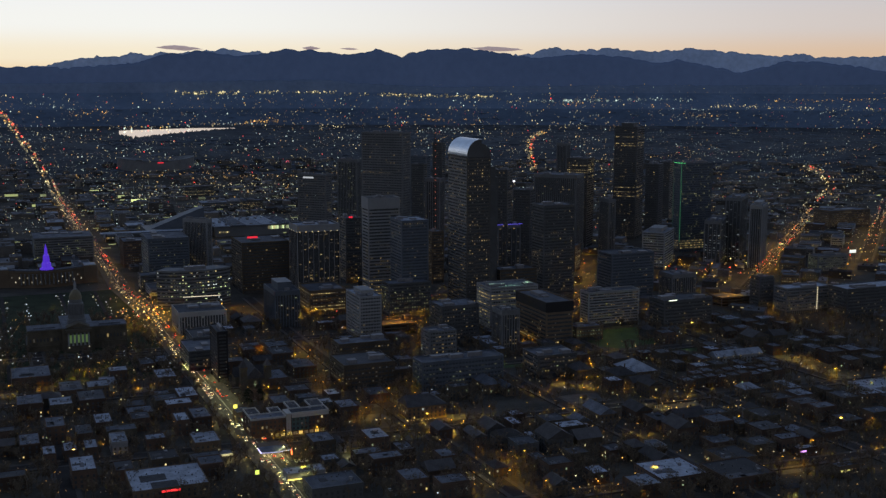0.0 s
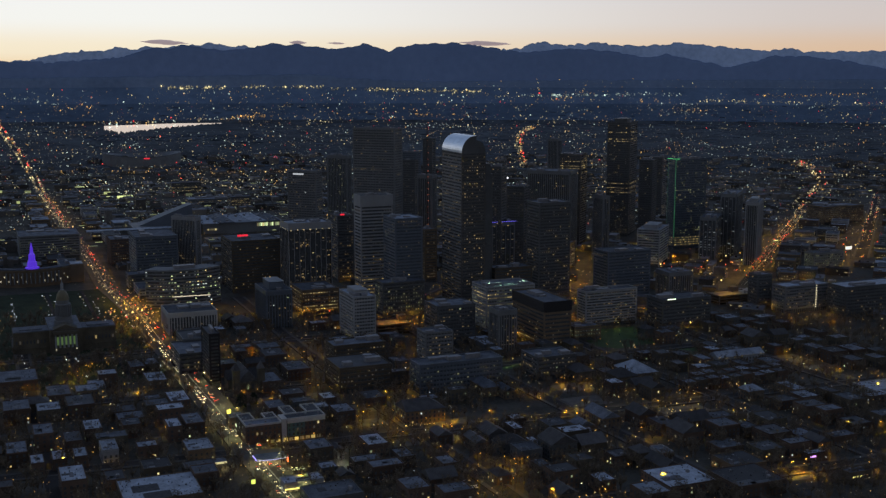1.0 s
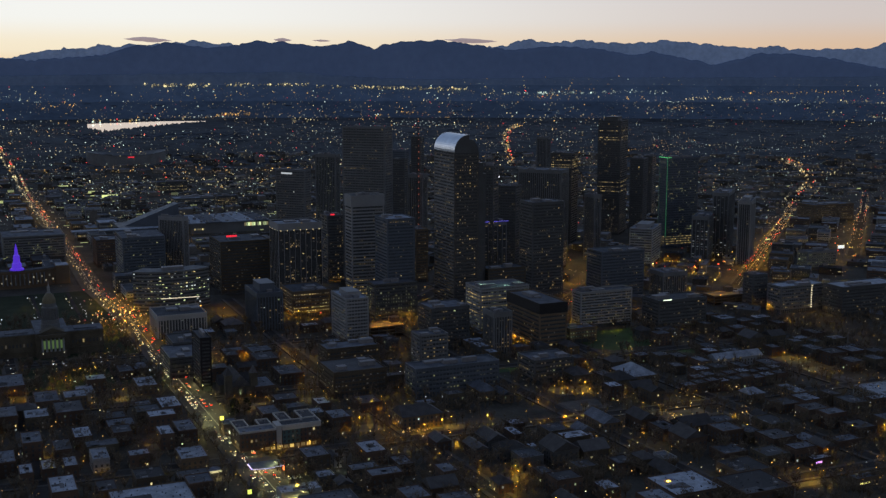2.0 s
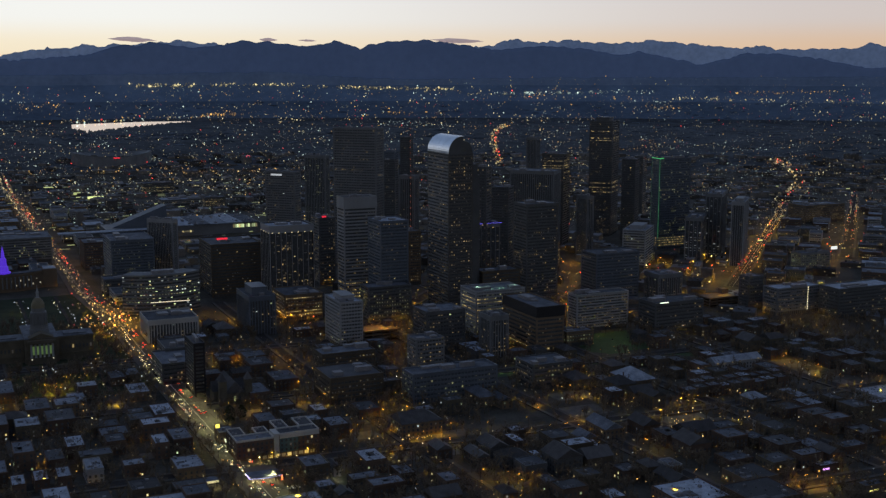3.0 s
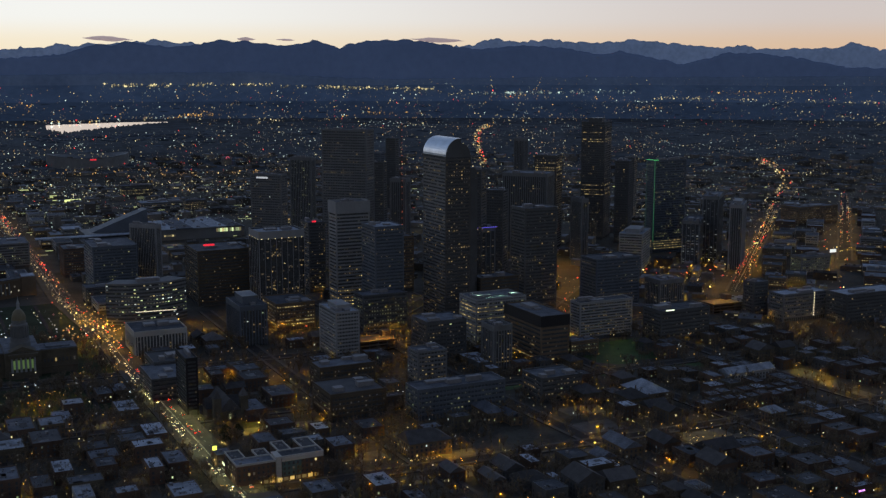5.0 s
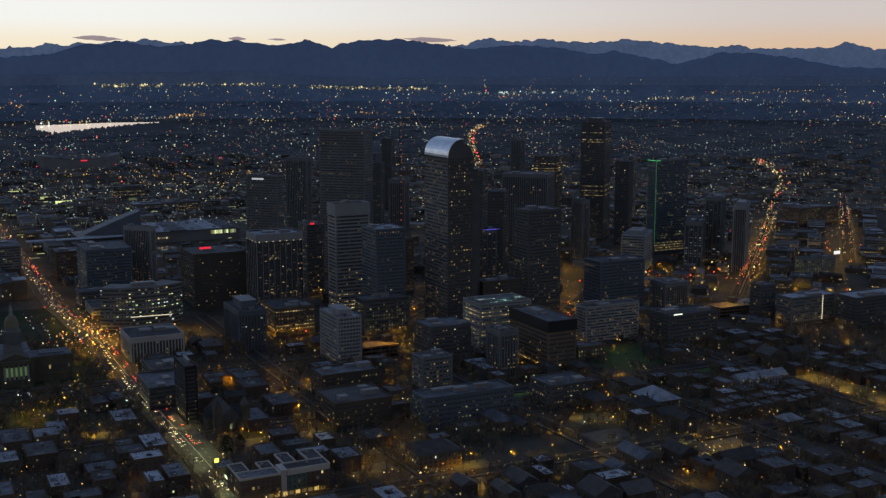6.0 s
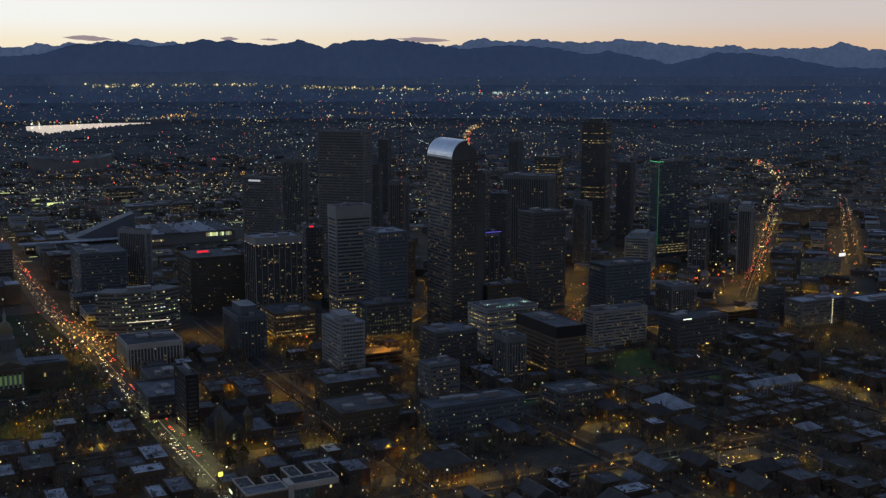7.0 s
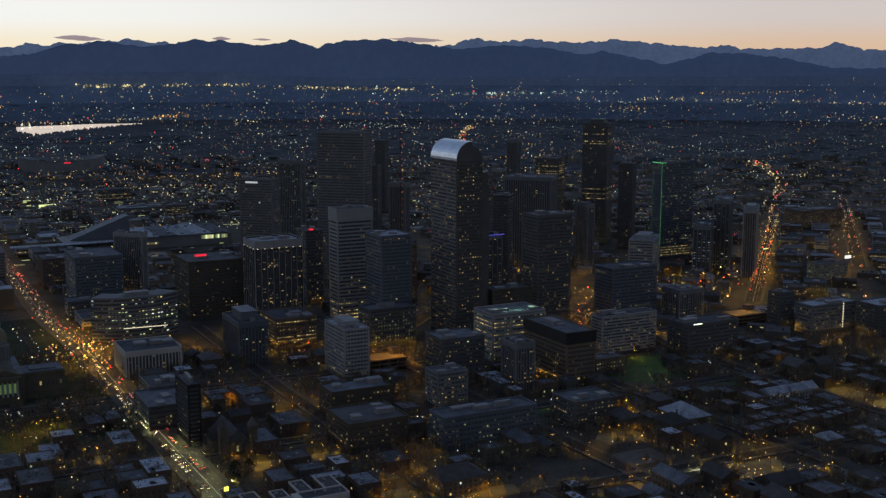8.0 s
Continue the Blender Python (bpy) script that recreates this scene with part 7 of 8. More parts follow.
def stadium(x, y):
    """A dark oval stadium bowl with a curving rim and a red sign."""
    e = thing("stadium", "dark oval stadium bowl with a red lit sign", "stadium", x, y, land(x, y) - 2, EAST_WEST)
    seg = 48
    for name, r0, r1, z0, z1, m in (("outer_wall", 1.0, 0.97, -22, 20, WALLS["grey"]), ("seating", 0.97, 0.55, 20, 5, WALLS["dark"])):
        vs, fs = [], []
        for i in range(seg):
            a = math.tau * i / seg
            lift = 9 * math.cos(a) ** 2
            for r, z in ((r0, z0), (r1, z1)):
                vs.append((110 * r * math.cos(a), 92 * r * math.sin(a), z + (lift if z > 10 else 0)))
        for i in range(seg):
            j = (i + 1) % seg
            fs.append((2 * i, 2 * j, 2 * j + 1, 2 * i + 1))
        ob = part(name, (vs, fs), m, e)
        ob.modifiers.new("thick", "SOLIDIFY").thickness = 1.2
    bm = bmesh.new()
    box(bm, -8, -90, 15, 8, -88.4, 18)
    part("sign", bm, glow("stadium_red", (1.0, 0.01, 0.03), 0.9), e, "red lit sign panel")
    bm = bmesh.new()
    box(bm, -52, -44, 0.5, 52, 44, 3)
    part("field", bm, lawn, e)


def fuel_station(x, y):
    """A canopy on posts with a swept neon edge, over pumps, and a kiosk."""
    e = thing("fuel_station", "fuel station with a white and blue neon canopy", "fuel station", x, y, land(x, y) + 0.2, EAST_WEST)
    n = 10
    pts = [(-11 + 22 * i / n, -6 - 2.0 * math.sin(math.pi * i / n)) for i in range(n + 1)]
    bm = bmesh.new()
    prism(bm, pts + [(11, 6), (-11, 6)], 5.2, 6.2)
    part("canopy", bm, roof_grey, e)
    bm = bmesh.new()
    for a, b in zip(pts, pts[1:]):
        prism(bm, [(a[0], a[1] - 0.3), (b[0], b[1] - 0.3), (b[0], b[1] - 0.02), (a[0], a[1] - 0.02)], 5.55, 5.85)
    bmesh.ops.remove_doubles(bm, verts=bm.verts, dist=0.001)
    part("neon_edge", bm, glow("canopy_neon", (0.5, 0.5, 1.0), 1.0), e, "white blue neon edge")
    bm = bmesh.new()
    box(bm, -11.5, -6, 5.4, -11.1, 6, 5.9)
    part("neon_side", bm, glow("canopy_neon_blue", (0.25, 0.2, 1.0), 2.0), e)
    bm = bmesh.new()
    box(bm, -9.5, -5, 5.02, 9.5, 5, 5.16)
    part("canopy_light", bm, glow("canopy_light", (1.0, 0.75, 0.35), 3, lights=True), e)
    for sx in (-7, 7):
        for sy in (-3, 3):
            bm = bmesh.new()
            box(bm, sx - 0.25, sy - 0.25, 0, sx + 0.25, sy + 0.25, 5.0)
            part("post", bm, pole_metal, e)
            bm = bmesh.new()
            box(bm, sx * 0.5 - 0.4, sy - 0.3, 0, sx * 0.5 + 0.4, sy + 0.3, 1.7)
            part("pump", bm, WALLS["white"], e)
    bm = bmesh.new()
    box(bm, -9, 10, 0, 11, 19, 4.2)
    box(bm, -9.4, 9.6, 4.2, 11.4, 19.4, 4.8)
    part("kiosk", bm, WALLS["tan"], e)
    for i in range(4):
        shared("kiosk_window", pane_mesh(win_yellow, 3.4, 2.2), e, -6 + i * 4.6, 9.9, 1.8)
    bm = bmesh.new()
    box(bm, 12.2, -1, 0, 12.6, 1, 6.5)
    part("red_beacon", bm, glow("beacon_red", (1.0, 0.12, 0.02), 3), e)


def lit_canopy(x, y, turn, w, d, z, colour, strength):
    """A forecourt roof with a bright underside."""
    e = thing("forecourt_canopy", "flat forecourt canopy with a brilliant lit fascia", "canopy", x, y, land(x, y), turn)
    bm = bmesh.new()
    box(bm, 0, 0, z, w, d, z + 1)
    part("canopy", bm, roof_grey, e)
    bm = bmesh.new()
    box(bm, 0.3, 0.3, z - 0.15, w - 0.3, d - 0.3, z - 0.03)
    part("soffit_light", bm, glow("soffit_light", colour, strength, lights=True), e)
    bm = bmesh.new()
    box(bm, 0, -0.16, z - 0.5, w, -0.02, z + 1)
    part("lit_fascia", bm, glow("lit_fascia", (1.0, 0.85, 0.4), 0.7), e)
    for q in (1, w - 1.4):
        for r in (1, d - 1.4):
            bm = bmesh.new()
            box(bm, q, r, 0, q + 0.4, r + 0.4, z - 0.16)
            part("post", bm, pole_metal, e)


def floodlight(x, y, z, colour, strength, aim=0.0):
    """A small lamp box on a bracket, its open side down."""
    e = thing("floodlight", "small bright floodlight on a bracket", "lamp", x, y, z, aim, "floodlights")
    bm = bmesh.new()
    box(bm, -0.5, -0.5, 0.12, 0.5, 0.5, 0.4)
    for q in ((-0.56, -0.56, 0.56, -0.5), (-0.56, 0.5, 0.56, 0.56), (-0.56, -0.5, -0.5, 0.5), (0.5, -0.5, 0.56, 0.5)):
        box(bm, q[0], q[1], -0.1, q[2], q[3], 0.4)
    part("housing", bm, pole_metal, e)
    bm = bmesh.new()
    box(bm, -0.42, -0.42, 0.0, 0.42, 0.42, 0.1)
    part("lens", bm, glow("flood_" + "_".join(str(int(c * 9)) for c in colour), colour, strength, lights=True), e)
    bm = bmesh.new()
    box(bm, -0.06, -0.06, 0.4, 0.06, 0.06, 1.2)
    part("bracket", bm, pole_metal, e)


stadium(-818, 3225)
ferris_wheel(-445, 3240, 9)
pylon_mast(-12, 1672, 214)
fuel_station(-121, 786)
lit_canopy(-163, 768, EAST_WEST, 15, 9, 5.0, (1.0, 0.8, 0.35), 5)
sign_board("roof_sign", "red lit rooftop sign with unreadable letters", -253, 1489, roof_z(-266, 1480, 75), EAST_WEST, 14, 2.6, (1.0, 0.008, 0.03), 0.9)
sign_board("roof_sign", "white lit light bar on a dark roof edge", 262, 1262, roof_z(252, 1260, 35.5), EAST_WEST, 11, 1.3, (0.9, 1.0, 0.75), 1.6)
sign_board("tower_sign", "white lit tower sign with unreadable letters", -222, 1862, roof_z(-191, 1850, 122), DOWNTOWN - 90, 20, 3.0, (0.8, 0.85, 0.9), 0.5)
sign_board("roof_sign", "red and white lit rooftop sign", -128, 1561, roof_z(-135, 1560, 93.5), EAST_WEST, 6, 2.4, (1.0, 0.03, 0.05), 1.2)
sign_board("roof_sign", "white lit rooftop sign on a mid-rise", 104, 1730, roof_z(108, 1729, 128), EAST_WEST, 15, 3, (0.95, 0.95, 1.0), 1.4)
sign_board("pole_sign", "round yellow lit shop sign on posts", -166, 878, land(-166, 878) + 12, EAST_WEST, 3.2, 3.2, (1.0, 0.9, 0.12), 1.6, post=True)
sign_board("pole_sign", "yellow green lit shop sign on posts", -122, 716, land(-122, 716) + 9, EAST_WEST, 2.8, 3.0, (0.85, 1.0, 0.15), 1.2, post=True)
sign_board("shop_sign", "violet and white neon shop sign", 257, 775, land(257, 775) + 7, EAST_WEST, 5.5, 1.3, (0.75, 0.3, 1.0), 1.8, post=True)
sign_board("shop_sign", "yellow lit shop fascia sign", 274, 738, land(274, 738) + 4.5, EAST_WEST, 8, 1.2, (1.0, 0.85, 0.2), 1.6, post=True)
sign_board("shop_sign", "red lit store fascia sign", -172, 688, land(-172, 688) + 6.6, EAST_WEST, 12, 1.6, (1.0, 0.03, 0.03), 1.6, post=True)
sign_board("shop_sign", "yellow lit diner fascia sign", -96, 718, land(-96, 718) + 4.6, EAST_WEST, 13, 1.1, (1.0, 0.85, 0.2), 1.4, post=True)
sign_board("billboard", "white lit billboard on posts", 640, 1745, land(640, 1745) + 16, EAST_WEST, 13, 5, (0.95, 1.0, 0.95), 0.9, post=True)
sign_board("billboard", "green white lit billboard on posts", 505, 1880, land(505, 1880) + 22, EAST_WEST, 9, 8, (0.75, 0.9, 0.6), 0.5, post=True)
sign_board("shop_sign", "bright white shop front strip by the avenue", -158, 868, land(-158, 868) + 3, EAST_WEST - 90, 14, 2.2, (0.95, 1.0, 0.65), 1.3, post=True)
sign_board("shop_sign", "bright white shop front strip by the avenue", -148, 842, land(-148, 842) + 3, EAST_WEST - 90, 12, 2.2, (1.0, 0.95, 0.6), 1.1, post=True)
sign_board("hall_light_strip", "long white light strip at a building's base", -300, 1386, land(-300, 1386) + 15, EAST_WEST - 4, 46, 1.0, (1.0, 0.85, 0.6), 0.9, post=True)
# green neon up the edges of the glass tower
for q in (0.0, 21.3):
    x, y = 391 - SA * q, 1850 + CA * q
    e = thing("neon_outline", "green neon tube up a tower edge", "neon light", x, y, land(x, y) - 1, EAST_WEST)
    bm = bmesh.new()
    box(bm, -0.9, -0.9, 20, -0.5, -0.5, 148.4)
    part("neon_tube", bm, glow("neon_green_edge", (0.12, 1.0, 0.3), 0.16), e)


def crown_band(x, y, turn, wr, wl, h, z0, wall, lamps=False):
    """A plain fascia round a tower's top, with a row of lamps under it where it has them."""
    e = thing("roof_screen", "plain " + ("dark" if wall == "black" else "pale") + " screen wall round a tower top", "roof screen", x, y, land(x, y) - 1, turn)
    for bx in ((-0.5, -0.5, wr + 0.5, -0.05), (-0.5, -0.05, -0.05, wl + 0.5), (wr + 0.05, -0.05, wr + 0.5, wl + 0.5), (-0.05, wl + 0.05, wr + 0.05, wl + 0.5)):
        bm = bmesh.new()
        box(bm, bx[0], bx[1], z0, bx[2], bx[3], h + 1.4)
        part("fascia_panel", bm, WALLS[wall], e)
    if lamps:
        for i in range(7):
            shared("fascia_lamp", pane_mesh(glow("fascia_lamp", (1.0, 0.8, 0.4), 1.1), 0.9, 0.9), e, 3 + i * (wr - 6) / 6, -0.75, z0 + 0.3)
        for i in range(4):
            shared("fascia_lamp", pane_mesh(glow("fascia_lamp", (1.0, 0.8, 0.4), 1.1), 0.9, 0.9), e, -0.75, 3 + i * (wl - 6) / 3, z0 + 0.3, 90)


def slot_fins(x, y, turn, wr, wl, z0, z1, n, m, seed):
    """Thin pale fins up a black tower, with narrow lit slots beside some of them."""
    rnd = random.Random(seed)
    e = thing("tower_fins", "thin pale stone fins up a black tower", "facade fins", x, y, land(x, y) - 1, turn)
    slots = bmesh.new()
    for ext, count, along in ((wr, n, 0), (wl, m, 1)):
        for i in range(count + 1):
            c = i * ext / count
            bm = bmesh.new()
            if along == 0:
                box(bm, c - 0.3, -0.75, z0, c + 0.3, -0.12, z1)
            else:
                box(bm, -0.75, c - 0.3, z0, -0.12, c + 0.3, z1)
            part("fin", bm, WALLS["pale"], e)
            for k in range(int((z1 - z0) / 3.8)):
                z = z0 + k * 3.8
                if i < count and rnd.random() < (0.34 if z < z0 + 22 or i in (2, 5) else 0.1):
                    for q in (1.1, ext / count - 2.2):
                        if rnd.random() < 0.7:
                            if along == 0:
                                box(slots, c + q, -0.16, z + 0.6, c + q + 1.1, -0.11, z + 2.6)
                            else:
                                box(slots, -0.16, c + q, z + 0.6, -0.11, c + q + 1.1, z + 2.6)
    part("lit_slots", slots, dim_warm, e, "narrow lit window slots", kind="stuff")


slot_fins(-188, 1450, EAST_WEST, 56.2, 41.3, 5, 87.8, 8, 6, 3)
crown_band(-188, 1450, EAST_WEST, 56.2, 41.3, 96, 88, "pale", lamps=True)
crown_band(-96, 1445, EAST_WEST, 43.2, 25.9, 132, 119, "pale")
crown_band(109, 1165, EAST_WEST, 31.9, 73.2, 50.8, 41.5, "black")
for k in range(1, 7, 2):
    lamp(LAMP_SODIUM, *lattice(109, 1165, EAST_WEST, -4.5, 6 + k * 10), EAST_WEST)
# floodlights: green on the office roof, white by the gabled house, market lamps
for i in range(4):
    x, y = 54 + CA * (8 + i * 14) - SA * 12, 1250 + SA * (8 + i * 14) + CA * 12
    floodlight(x, y, roof_z(54, 1250, 51.5) + 5, (0.55, 1.0, 0.6), 130)
for x, y, z in ((-84, 790, 6), (-70, 786, 6), (-88, 806, 7)):
    floodlight(x, y, land(x, y) + z, (0.95, 1.0, 0.75), 500)
for i in range(5):
    floodlight(160 + i * 4, 925 + i * 1.5, land(160 + i * 4, 925) + 6, (0.9, 1.0, 0.75), 14)
for x, y in ((84, 1102), (68, 1096), (190, 1252), (206, 1258), (224, 1263), (196, 1214), (214, 1222), (235, 1152), (258, 1160)):
    floodlight(x, y, land(x, y) + 6, (0.7, 1.0, 0.35), 60)
for x, y in ((222, 690), (228, 688)):
    floodlight(x, y, land(x, y) + 5, (0.8, 0.9, 0.2), 260)
for x, y in ((-10, 712), (8, 722), (26, 744), (-30, 705)):
    floodlight(x, y, land(x, y) + 7, (0.8, 0.9, 0.5), 200)

# a pair of lamps over every open lot
for k, (lx, ly, lw, ll) in enumerate(LOTS):
    if k not in (16, 17, 18, 19):
        lamp(LAMP_SODIUM, lx - 2, ly + ll * 0.5, EAST_WEST - 90)
    if lw > 16 and k not in (16, 17, 18, 19, 23):
        lamp(LAMP_SODIUM, lx + lw * 0.55, ly - ll * 0.4, EAST_WEST + 90)

# the lit stair column and the lit doors of the long apartment block
stairs = thing("stair_lights", "column of white stair lamps up an apartment wall", "lights", 418 + CA * 46, 1350 + SA * 46, land(470, 1370), EAST_WEST)
for k in range(10):
    shared("stair_lamp", pane_mesh(glow("stair_lamp", (1.0, 0.86, 0.55), 1.8), 0.9, 1.2), stairs, 0, -0.35, 5 + k * 2.9)
for x, y in ((380, 1330), (430, 1332), (452, 1340), (474, 1346)):
    floodlight(x, y, land(x, y) + 5, (1.0, 0.85, 0.5), 120)

# strings of small lamps under eaves and over terraces
string = random.Random(73)
STRINGS = []
for x0, y0, x1, y1, n, z in ((161, 1023, 182, 1000, 26, 4.2), (136, 1074, 162, 1058, 20, 4.5), (178, 1022, 197, 986, 30, 4.0), (146, 1015, 162, 985, 12, 4.0), (236, 1064, 324, 1110, 16, 9.0), (-29, 869, -5, 877, 14, 4.0), (180, 953, 206, 934, 16, 3.0)):
    for k in range(n):
        f = (k + string.random()) / n
        STRINGS.append((x0 + (x1 - x0) * f + string.gauss(0, 0.8), y0 + (y1 - y0) * f + string.gauss(0, 1.5), land(x0, y0) + z + string.gauss(0, 0.4), string.uniform(0.13, 0.22)))
for x0, y0 in ((215, 985), (262, 1004), (286, 1022), (300, 990), (250, 880), (236, 848), (196, 868), (150, 800)):
    for k in range(7):
        STRINGS.append((x0 + string.gauss(0, 4), y0 + string.gauss(0, 3), land(x0, y0) + string.uniform(2.5, 6), string.uniform(0.13, 0.22)))
for x0, y0, n, sx, sy in ((196, 906, 60, 20, 8), (228, 914, 40, 14, 8), (160, 980, 36, 14, 14), (60, 885, 16, 14, 8), (-20, 940, 24, 24, 12), (110, 800, 26, 30, 20), (250, 850, 30, 26, 16)):  # car lamps and lot lights
    for k in range(n):
        x, y = x0 + string.gauss(0, sx), y0 + string.gauss(0, sy)
        STRINGS.append((x, y, land(x, y) + string.choice([0.9, 1.0, 4.5]), string.uniform(0.1, 0.2)))
light_field("string_lights", "strings of small yellow lamps over terraces", glow("string_yellow", (1.0, 0.66, 0.20), 1.58, spread=0.93, islands=True, skew=3.5), STRINGS)

# parked cars on the lots
park = random.Random(31)
for x0, y0, n in ((-30, 700, 12), (5, 728, 12), (118, 950, 8), (196, 912, 12), (178, 896, 12), (214, 902, 12), (228, 918, 10), (-110, 770, 5)):
    for k in range(n):
        a, b = (k % 6) * 3.4, (k // 6) * 11.0
        x, y = x0 + CA * a - SA * b, y0 + SA * a + CA * b
        if taken(x, y, 2):
            continue
        copy_thing(PARKED[park.randrange(3)], pose(x, y, land(x, y) + 0.05, 0, 0, EAST_WEST + park.choice([90, -90]) + park.uniform(-2, 2)))

# the lit top decks of the two car parks
for x, y in ((-58, 1240), (-40, 1246), (-48, 1256), (-28, 1252)):
    floodlight(x, y, land(x, y) + 19, (1.0, 0.5, 0.05), 700)
for x, y in ((360, 1412), (376, 1418), (368, 1428)):
    floodlight(x, y, land(x, y) + 18, (1.0, 0.5, 0.05), 800)
# lamps over lots, corners and forecourts
for x, y in ((-65, 954), (-46, 960), (-23, 946), (-58, 912), (-38, 897), (-65, 880), (-170, 964), (-157, 970), (-81, 902), (-67, 912), (-37, 851), (3, 885)):
    lamp(LAMP_SODIUM, x, y, EAST_WEST + 90)
for x, y in ((-6, 847), (8, 851), (113, 1008), (129, 1013), (143, 1006), (86, 886), (100, 891), (127, 1092), (146, 1087), (356, 1135), (363, 1101), (369, 1076)):
    lamp(LAMP_SODIUM, x, y, EAST_WEST + 90)
for x, y in ((374, 1044), (381, 1012), (386, 984), (236, 866), (248, 874), (187, 898), (206, 922), (215, 891), (-56, 805), (-50, 824), (-360, 986), (-343, 990)):
    lamp(LAMP_SODIUM, x, y, EAST_WEST + 90)
for x, y in ((-347, 1059), (-329, 1071), (-318, 1079), (-333, 1040), (-171, 1137), (-150, 1111), (-134, 1124), (-277, 990), (-168, 1353), (-147, 1353), (-128, 1367), (-65, 1367)):
    lamp(LAMP_SODIUM, x, y, EAST_WEST + 90)
for x, y in ((-153, 1340), (-105, 1262), (-397, 1407), (-374, 1389), (-350, 1365), (-341, 1275), (-340, 1338), (43, 773), (50, 757), (59, 771), (238, 758), (250, 765)):
    lamp(LAMP_SODIUM, x, y, EAST_WEST + 90)
for x, y in ((253, 752), (-381, 969), (-437, 1109), (-124, 843), (-106, 846), (-96, 867), (-295, 1217), (135, 1112), (224, 972), (157, 993), (171, 877), (235, 895)):
    lamp(LAMP_SODIUM, x, y, EAST_WEST + 90)
for x, y in ((119, 828), (152, 844), (39, 992), (65, 992), (89, 971), (-1, 798), (16, 843), (-32, 992), (-114, 991), (-93, 992), (-132, 970), (321, 1114)):
    lamp(LAMP_SODIUM, x, y, EAST_WEST + 90)
for x, y in ((340, 973), (315, 861), (340, 861), (273, 799), (291, 758), (79, 698), (102, 703), (46, 726), (22, 720)):
    lamp(LAMP_SODIUM, x, y, EAST_WEST + 90)
# lamps in the streets round downtown
for x, y in ((249, 1960), (215, 1718), (209, 1572), (190, 1550), (238, 1832), (241, 1719), (351, 1747), (363, 1720), (383, 1694), (383, 1620), (381, 1450), (405, 1574)):
    lamp(LAMP_SODIUM, x, y, DOWNTOWN)
for x, y in ((471, 1669), (476, 1721), (-160, 1409), (-154, 1485), (-102, 1391), (-84, 1340), (-73, 1391), (161, 1801), (82, 1676), (120, 1618), (-244, 1356), (-262, 1339)):
    lamp(LAMP_SODIUM, x, y, DOWNTOWN)
for x, y in ((-214, 1339), (249, 1411), (257, 1376), (538, 1721), (641, 1964), (649, 1898), (716, 2036), (687, 1898), (699, 2112), (581, 1897), (624, 2112), (553, 1897)):
    lamp(LAMP_SODIUM, x, y, DOWNTOWN)
for x, y in ((757, 2036), (837, 2196), (442, 1834), (439, 1747), (198, 1264), (181, 1279), (145, 1249), (-38, 1409), (-23, 1340)):
    lamp(LAMP_SODIUM, x, y, DOWNTOWN)

# ---- blocks of the streets round downtown ----
block = random.Random(140)
BLOCK_LOOKS = (("office_building", "low brick loft block with amber lit windows", "brick", "grid"), ("warehouse", "flat-roofed tan loft block on a lamp-lit street", "tan", "grid"), ("office_building", "grey banded office block with a few lit floors", "grey", "bands"), ("apartment_building", "dark mid-rise apartment block with scattered lit rooms", "dark", "grid"), ("shop", "pale low commercial block with a lit front", "pale", "bands"))


def block_row(x0, y0, turn, a0, a1, step, bs, hs, n, tints, seed):
    """Blocks along a street grid, one by one where the ground is free."""
    made = 0
    for b in bs:
        a = a0 + block.uniform(0, 0.4) * step
        while a < a1 and made < n:
            wr, wl, h = block.uniform(0.5, 0.92) * step, block.uniform(20, 34), block.uniform(*hs)
            x, y = lattice(x0, y0, turn, a, b + block.uniform(-9, 9))
            cx, cy = lattice(x, y, turn, wr / 2, wl / 2)
            a += step
            if taken(cx, cy, 0.42 * max(wr, wl)) or near_road(cx, cy, 0.38 * max(wr, wl)) or in_park(cx, cy) or any((cx - px) ** 2 + (cy - py) ** 2 < (0.55 * max(wr, wl)) ** 2 for px, py in LAMP_SPOTS):
                continue
            name, label, wall, style = block.choice(BLOCK_LOOKS)
            low_lit = block.random() < 0.55
            tower(name, label, x, y, turn, wr, wl, h, wall=wall, style=style, lit=block.choice([3, 6, 8]), rows=block.choice([0, 1, 2]), seed=seed + made, tints=block.choice(tints), floor=3.6, bay=3.4, low=1.2,
                  full=(0.0,) if low_lit else (), roof=block.choice([roof_grey, roof_white, roof_dark, roof_grey]), units=1, category="building", group="blocks round downtown")
            made += 1


WARM_ROOMS, GREEN_ROOMS = [win_warm, win_yellow, win_warm], [win_green, win_yellow, win_cool]
block_row(470, 1650, DOWNTOWN, -110, 820, 46, (-56, -92, 18, 54, 90), (9, 22), 26, (WARM_ROOMS, WARM_ROOMS, GREEN_ROOMS), 300)
block_row(470, 1650, DOWNTOWN, -60, 820, 50, (-190, -226, -262, -298), (9, 20), 22, (WARM_ROOMS, GREEN_ROOMS), 340)
block_row(*grid(380, 24), EAST_WEST + 90, 0, 1350, 62, (-20, -70, -120, -175, -235), (9, 19), 28, (GREEN_ROOMS, WARM_ROOMS, GREEN_ROOMS), 380)
block_row(*grid(560, -30), EAST_WEST + 90, 0, 1150, 66, (20, 66, 112), (8, 15), 14, (GREEN_ROOMS, WARM_ROOMS), 420)


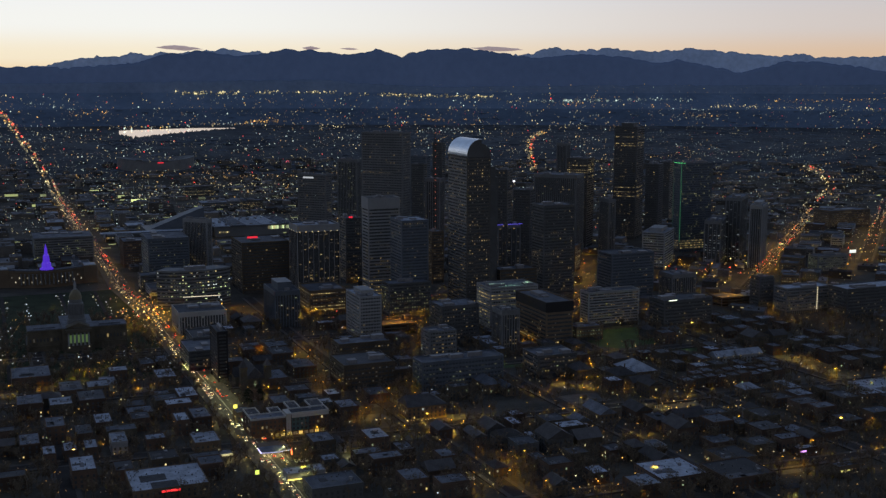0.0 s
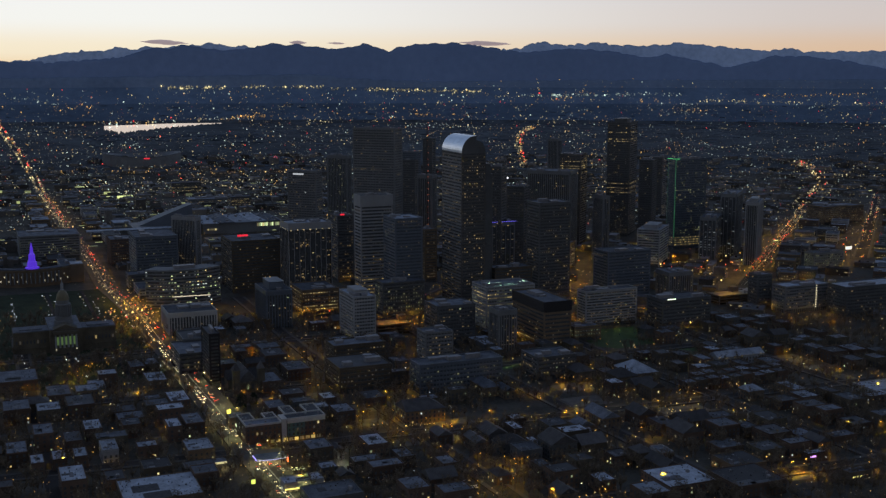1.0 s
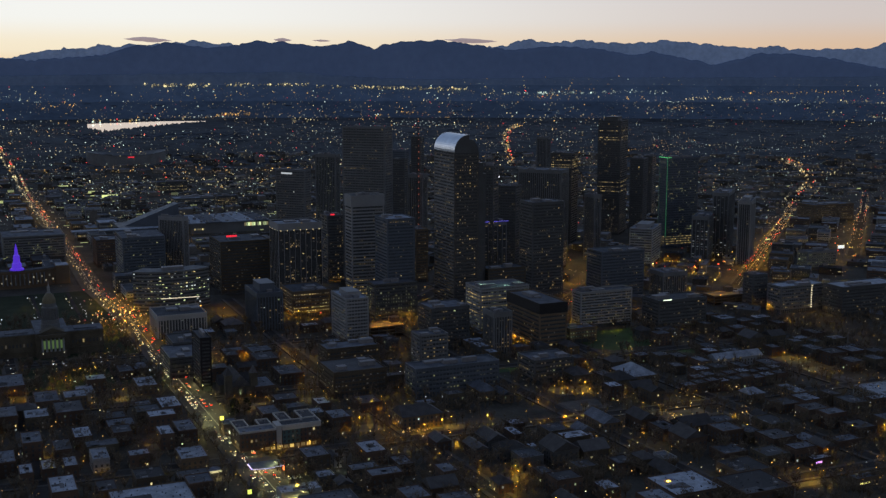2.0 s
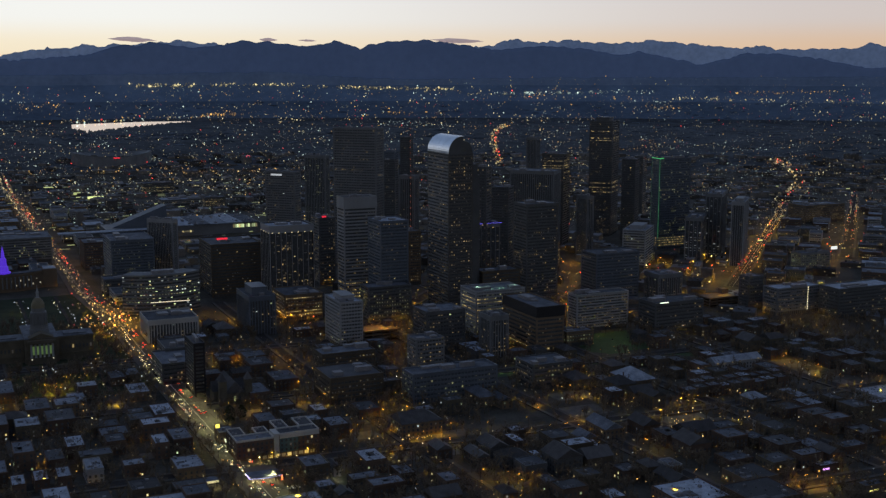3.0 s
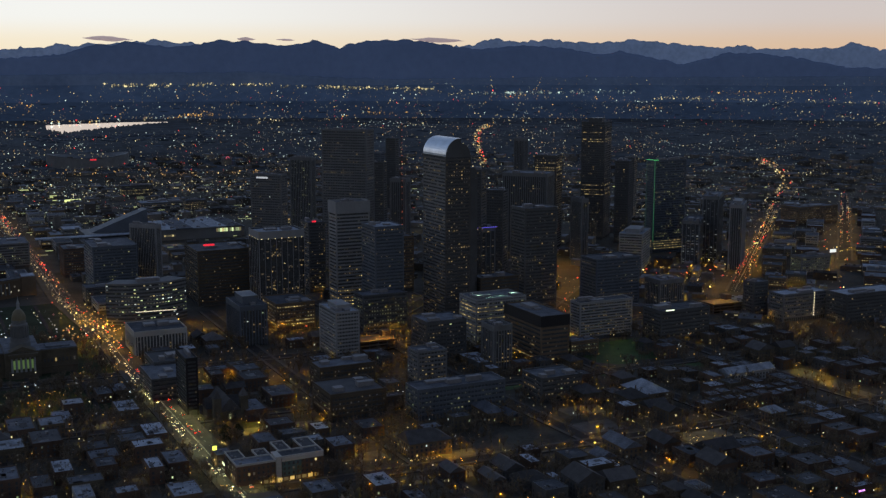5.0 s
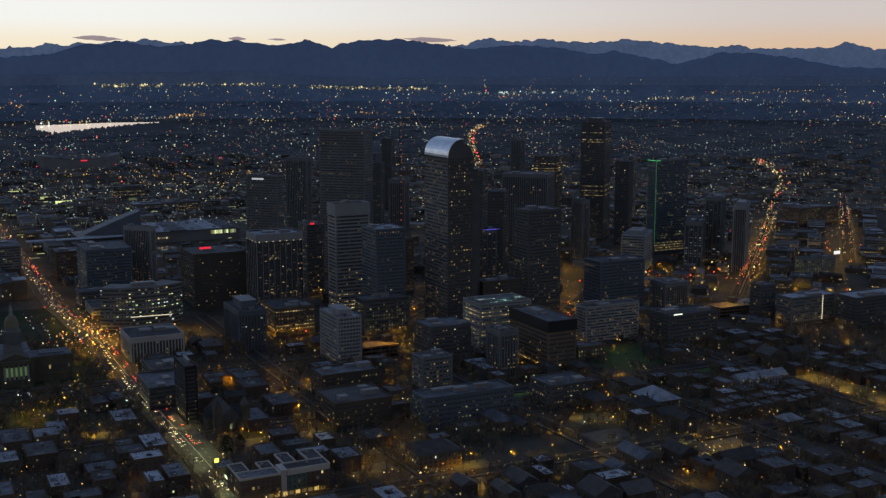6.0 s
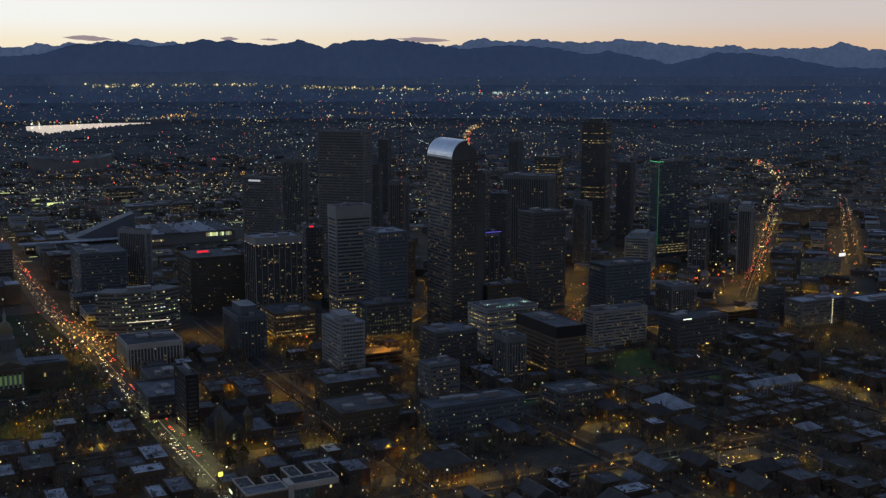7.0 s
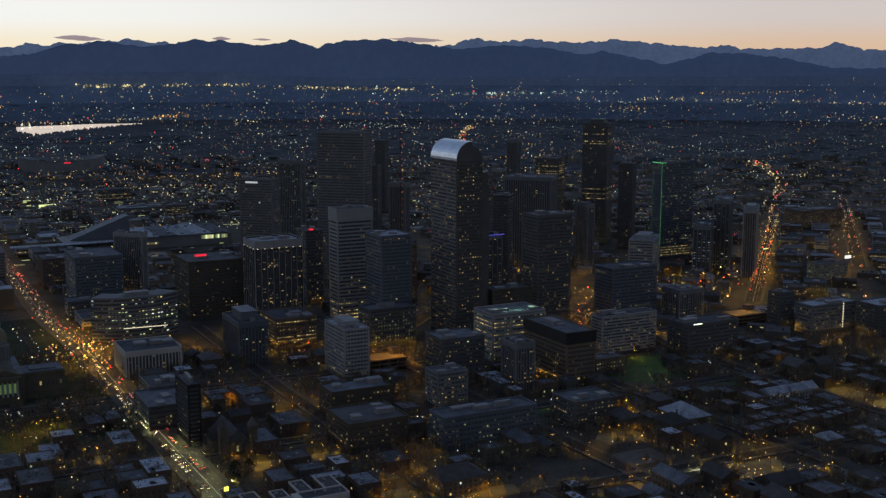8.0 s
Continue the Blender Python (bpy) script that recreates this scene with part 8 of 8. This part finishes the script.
# ---- low buildings of the middle distance, too many to count ----
def low_city(label, d0, d1, n, seed, hmin, hmax, lit):
    """Walls, roofs with sheds and parapets, and dim window strips of countless low blocks, each kind in one mesh."""
    rnd = random.Random(seed)
    walls, roofs, panes = ([], []), ([], []), ([], [])
    made = 0
    while made < n:
        az, d = radians(rnd.uniform(-27, 29)), math.sqrt(rnd.uniform(d0 * d0, d1 * d1))
        x, y = EYE0[0] + d * math.sin(az), EYE0[1] + d * math.cos(az)
        w, l, h = rnd.uniform(9, 34), rnd.uniform(9, 38), rnd.uniform(hmin, hmax) * (2.0 if rnd.random() < 0.05 else 1)
        if near_road(x, y, 0.4 * (w + l)) or taken(x, y, 0.4 * (w + l)) or in_park(x, y):
            made += 0.2
            continue
        made += 1
        t = radians(EAST_WEST if x < 0.1 * y - 250 or d > 2600 else DOWNTOWN)
        c, s = math.cos(t), math.sin(t)
        z = land(x, y) - 3

        def blk(px, py, qx, qy, z0, z1, lid=True):
            for (vs, fs), za, zb, cap in ((walls, z0, z1, False), (roofs, z1 - 0.1, z1 + 0.25, True)):
                if cap and not lid:
                    continue
                k, g = len(vs), 0.0 if not cap else -0.25
                for zz in (za, zb):
                    for ux, uy in ((px - g, py - g), (qx + g, py - g), (qx + g, qy + g), (px - g, qy + g)):
                        vs.append((x + c * ux - s * uy, y + s * ux + c * uy, zz))
                fs.extend([(k + 4, k + 5, k + 6, k + 7)] + [(k + i, k + (i + 1) % 4, k + 4 + (i + 1) % 4, k + 4 + i) for i in range(4)])

        def strip(px, qx, py, z0, z1, side):
            vs, fs = panes
            k = len(vs)
            for zz in (z0, z1):
                for ux in (px, qx):
                    a, b = (ux, py) if side == 0 else (py, ux)
                    vs.append((x + c * a - s * b, y + s * a + c * b, zz))
            fs.append((k, k + 1, k + 3, k + 2))

        blk(-w / 2, -l / 2, w / 2, l / 2, z, z + h + 3)
        for _ in range(rnd.randint(1, 3)):
            a, b = rnd.uniform(-0.4, 0.25) * w, rnd.uniform(-0.4, 0.25) * l
            blk(a, b, a + w * rnd.uniform(0.06, 0.25), b + l * rnd.uniform(0.06, 0.22), z + h + 3, z + h + 3 + rnd.uniform(0.8, 2.6))
        if rnd.random() < 0.4:
            blk(w / 2, -l / 2 + 3, w / 2 + w * 0.5, l / 2 - 2, z, z + 3 + h * 0.6)
        for side, ext, off in ((0, w, -l / 2 - 0.12), (1, l, -w / 2 - 0.12)):
            for k in range(int(h / 3.4)):
                q = -ext / 2 + 1
                while q < ext / 2 - 3:
                    r = rnd.uniform(1.2, 4.5)
                    if rnd.random() < lit:
                        strip(q, min(q + r, ext / 2 - 0.5), off, z + 4.2 + k * 3.4, z + 5.3 + k * 3.4, side)
                    q += r + rnd.uniform(1, 4)
    tagged(part("low_buildings", walls, low_walls), label, "buildings", kind="stuff")
    tagged(part("low_building_roofs", roofs, low_roofs), "pale and dark flat roofs of low blocks", "roofs", kind="stuff")
    tagged(part("low_building_windows", panes, low_panes), "dim window strips of low blocks", "windows", kind="stuff")


low_walls = mat("mixed_low_walls", (0.17, 0.16, 0.145), 0.9, scale=0.05, vary=0.4, fine=0.4, islands=0.6, spec=0.2)
low_roofs = mat("mixed_low_roofs", (0.15, 0.155, 0.165), 0.9, scale=0.05, vary=0.4, fine=0.4, islands=0.8, spec=0.2)
low_panes = glow("low_block_windows", (1.0, 0.80, 0.36), 0.22, spread=0.95, islands=True, skew=4.0)
low_city("low dark blocks and sheds around downtown", 1320, 2400, 760, 5, 5, 13, 0.16)
low_city("low dark blocks and sheds behind downtown", 2400, 3300, 1150, 6, 4, 9, 0.10)
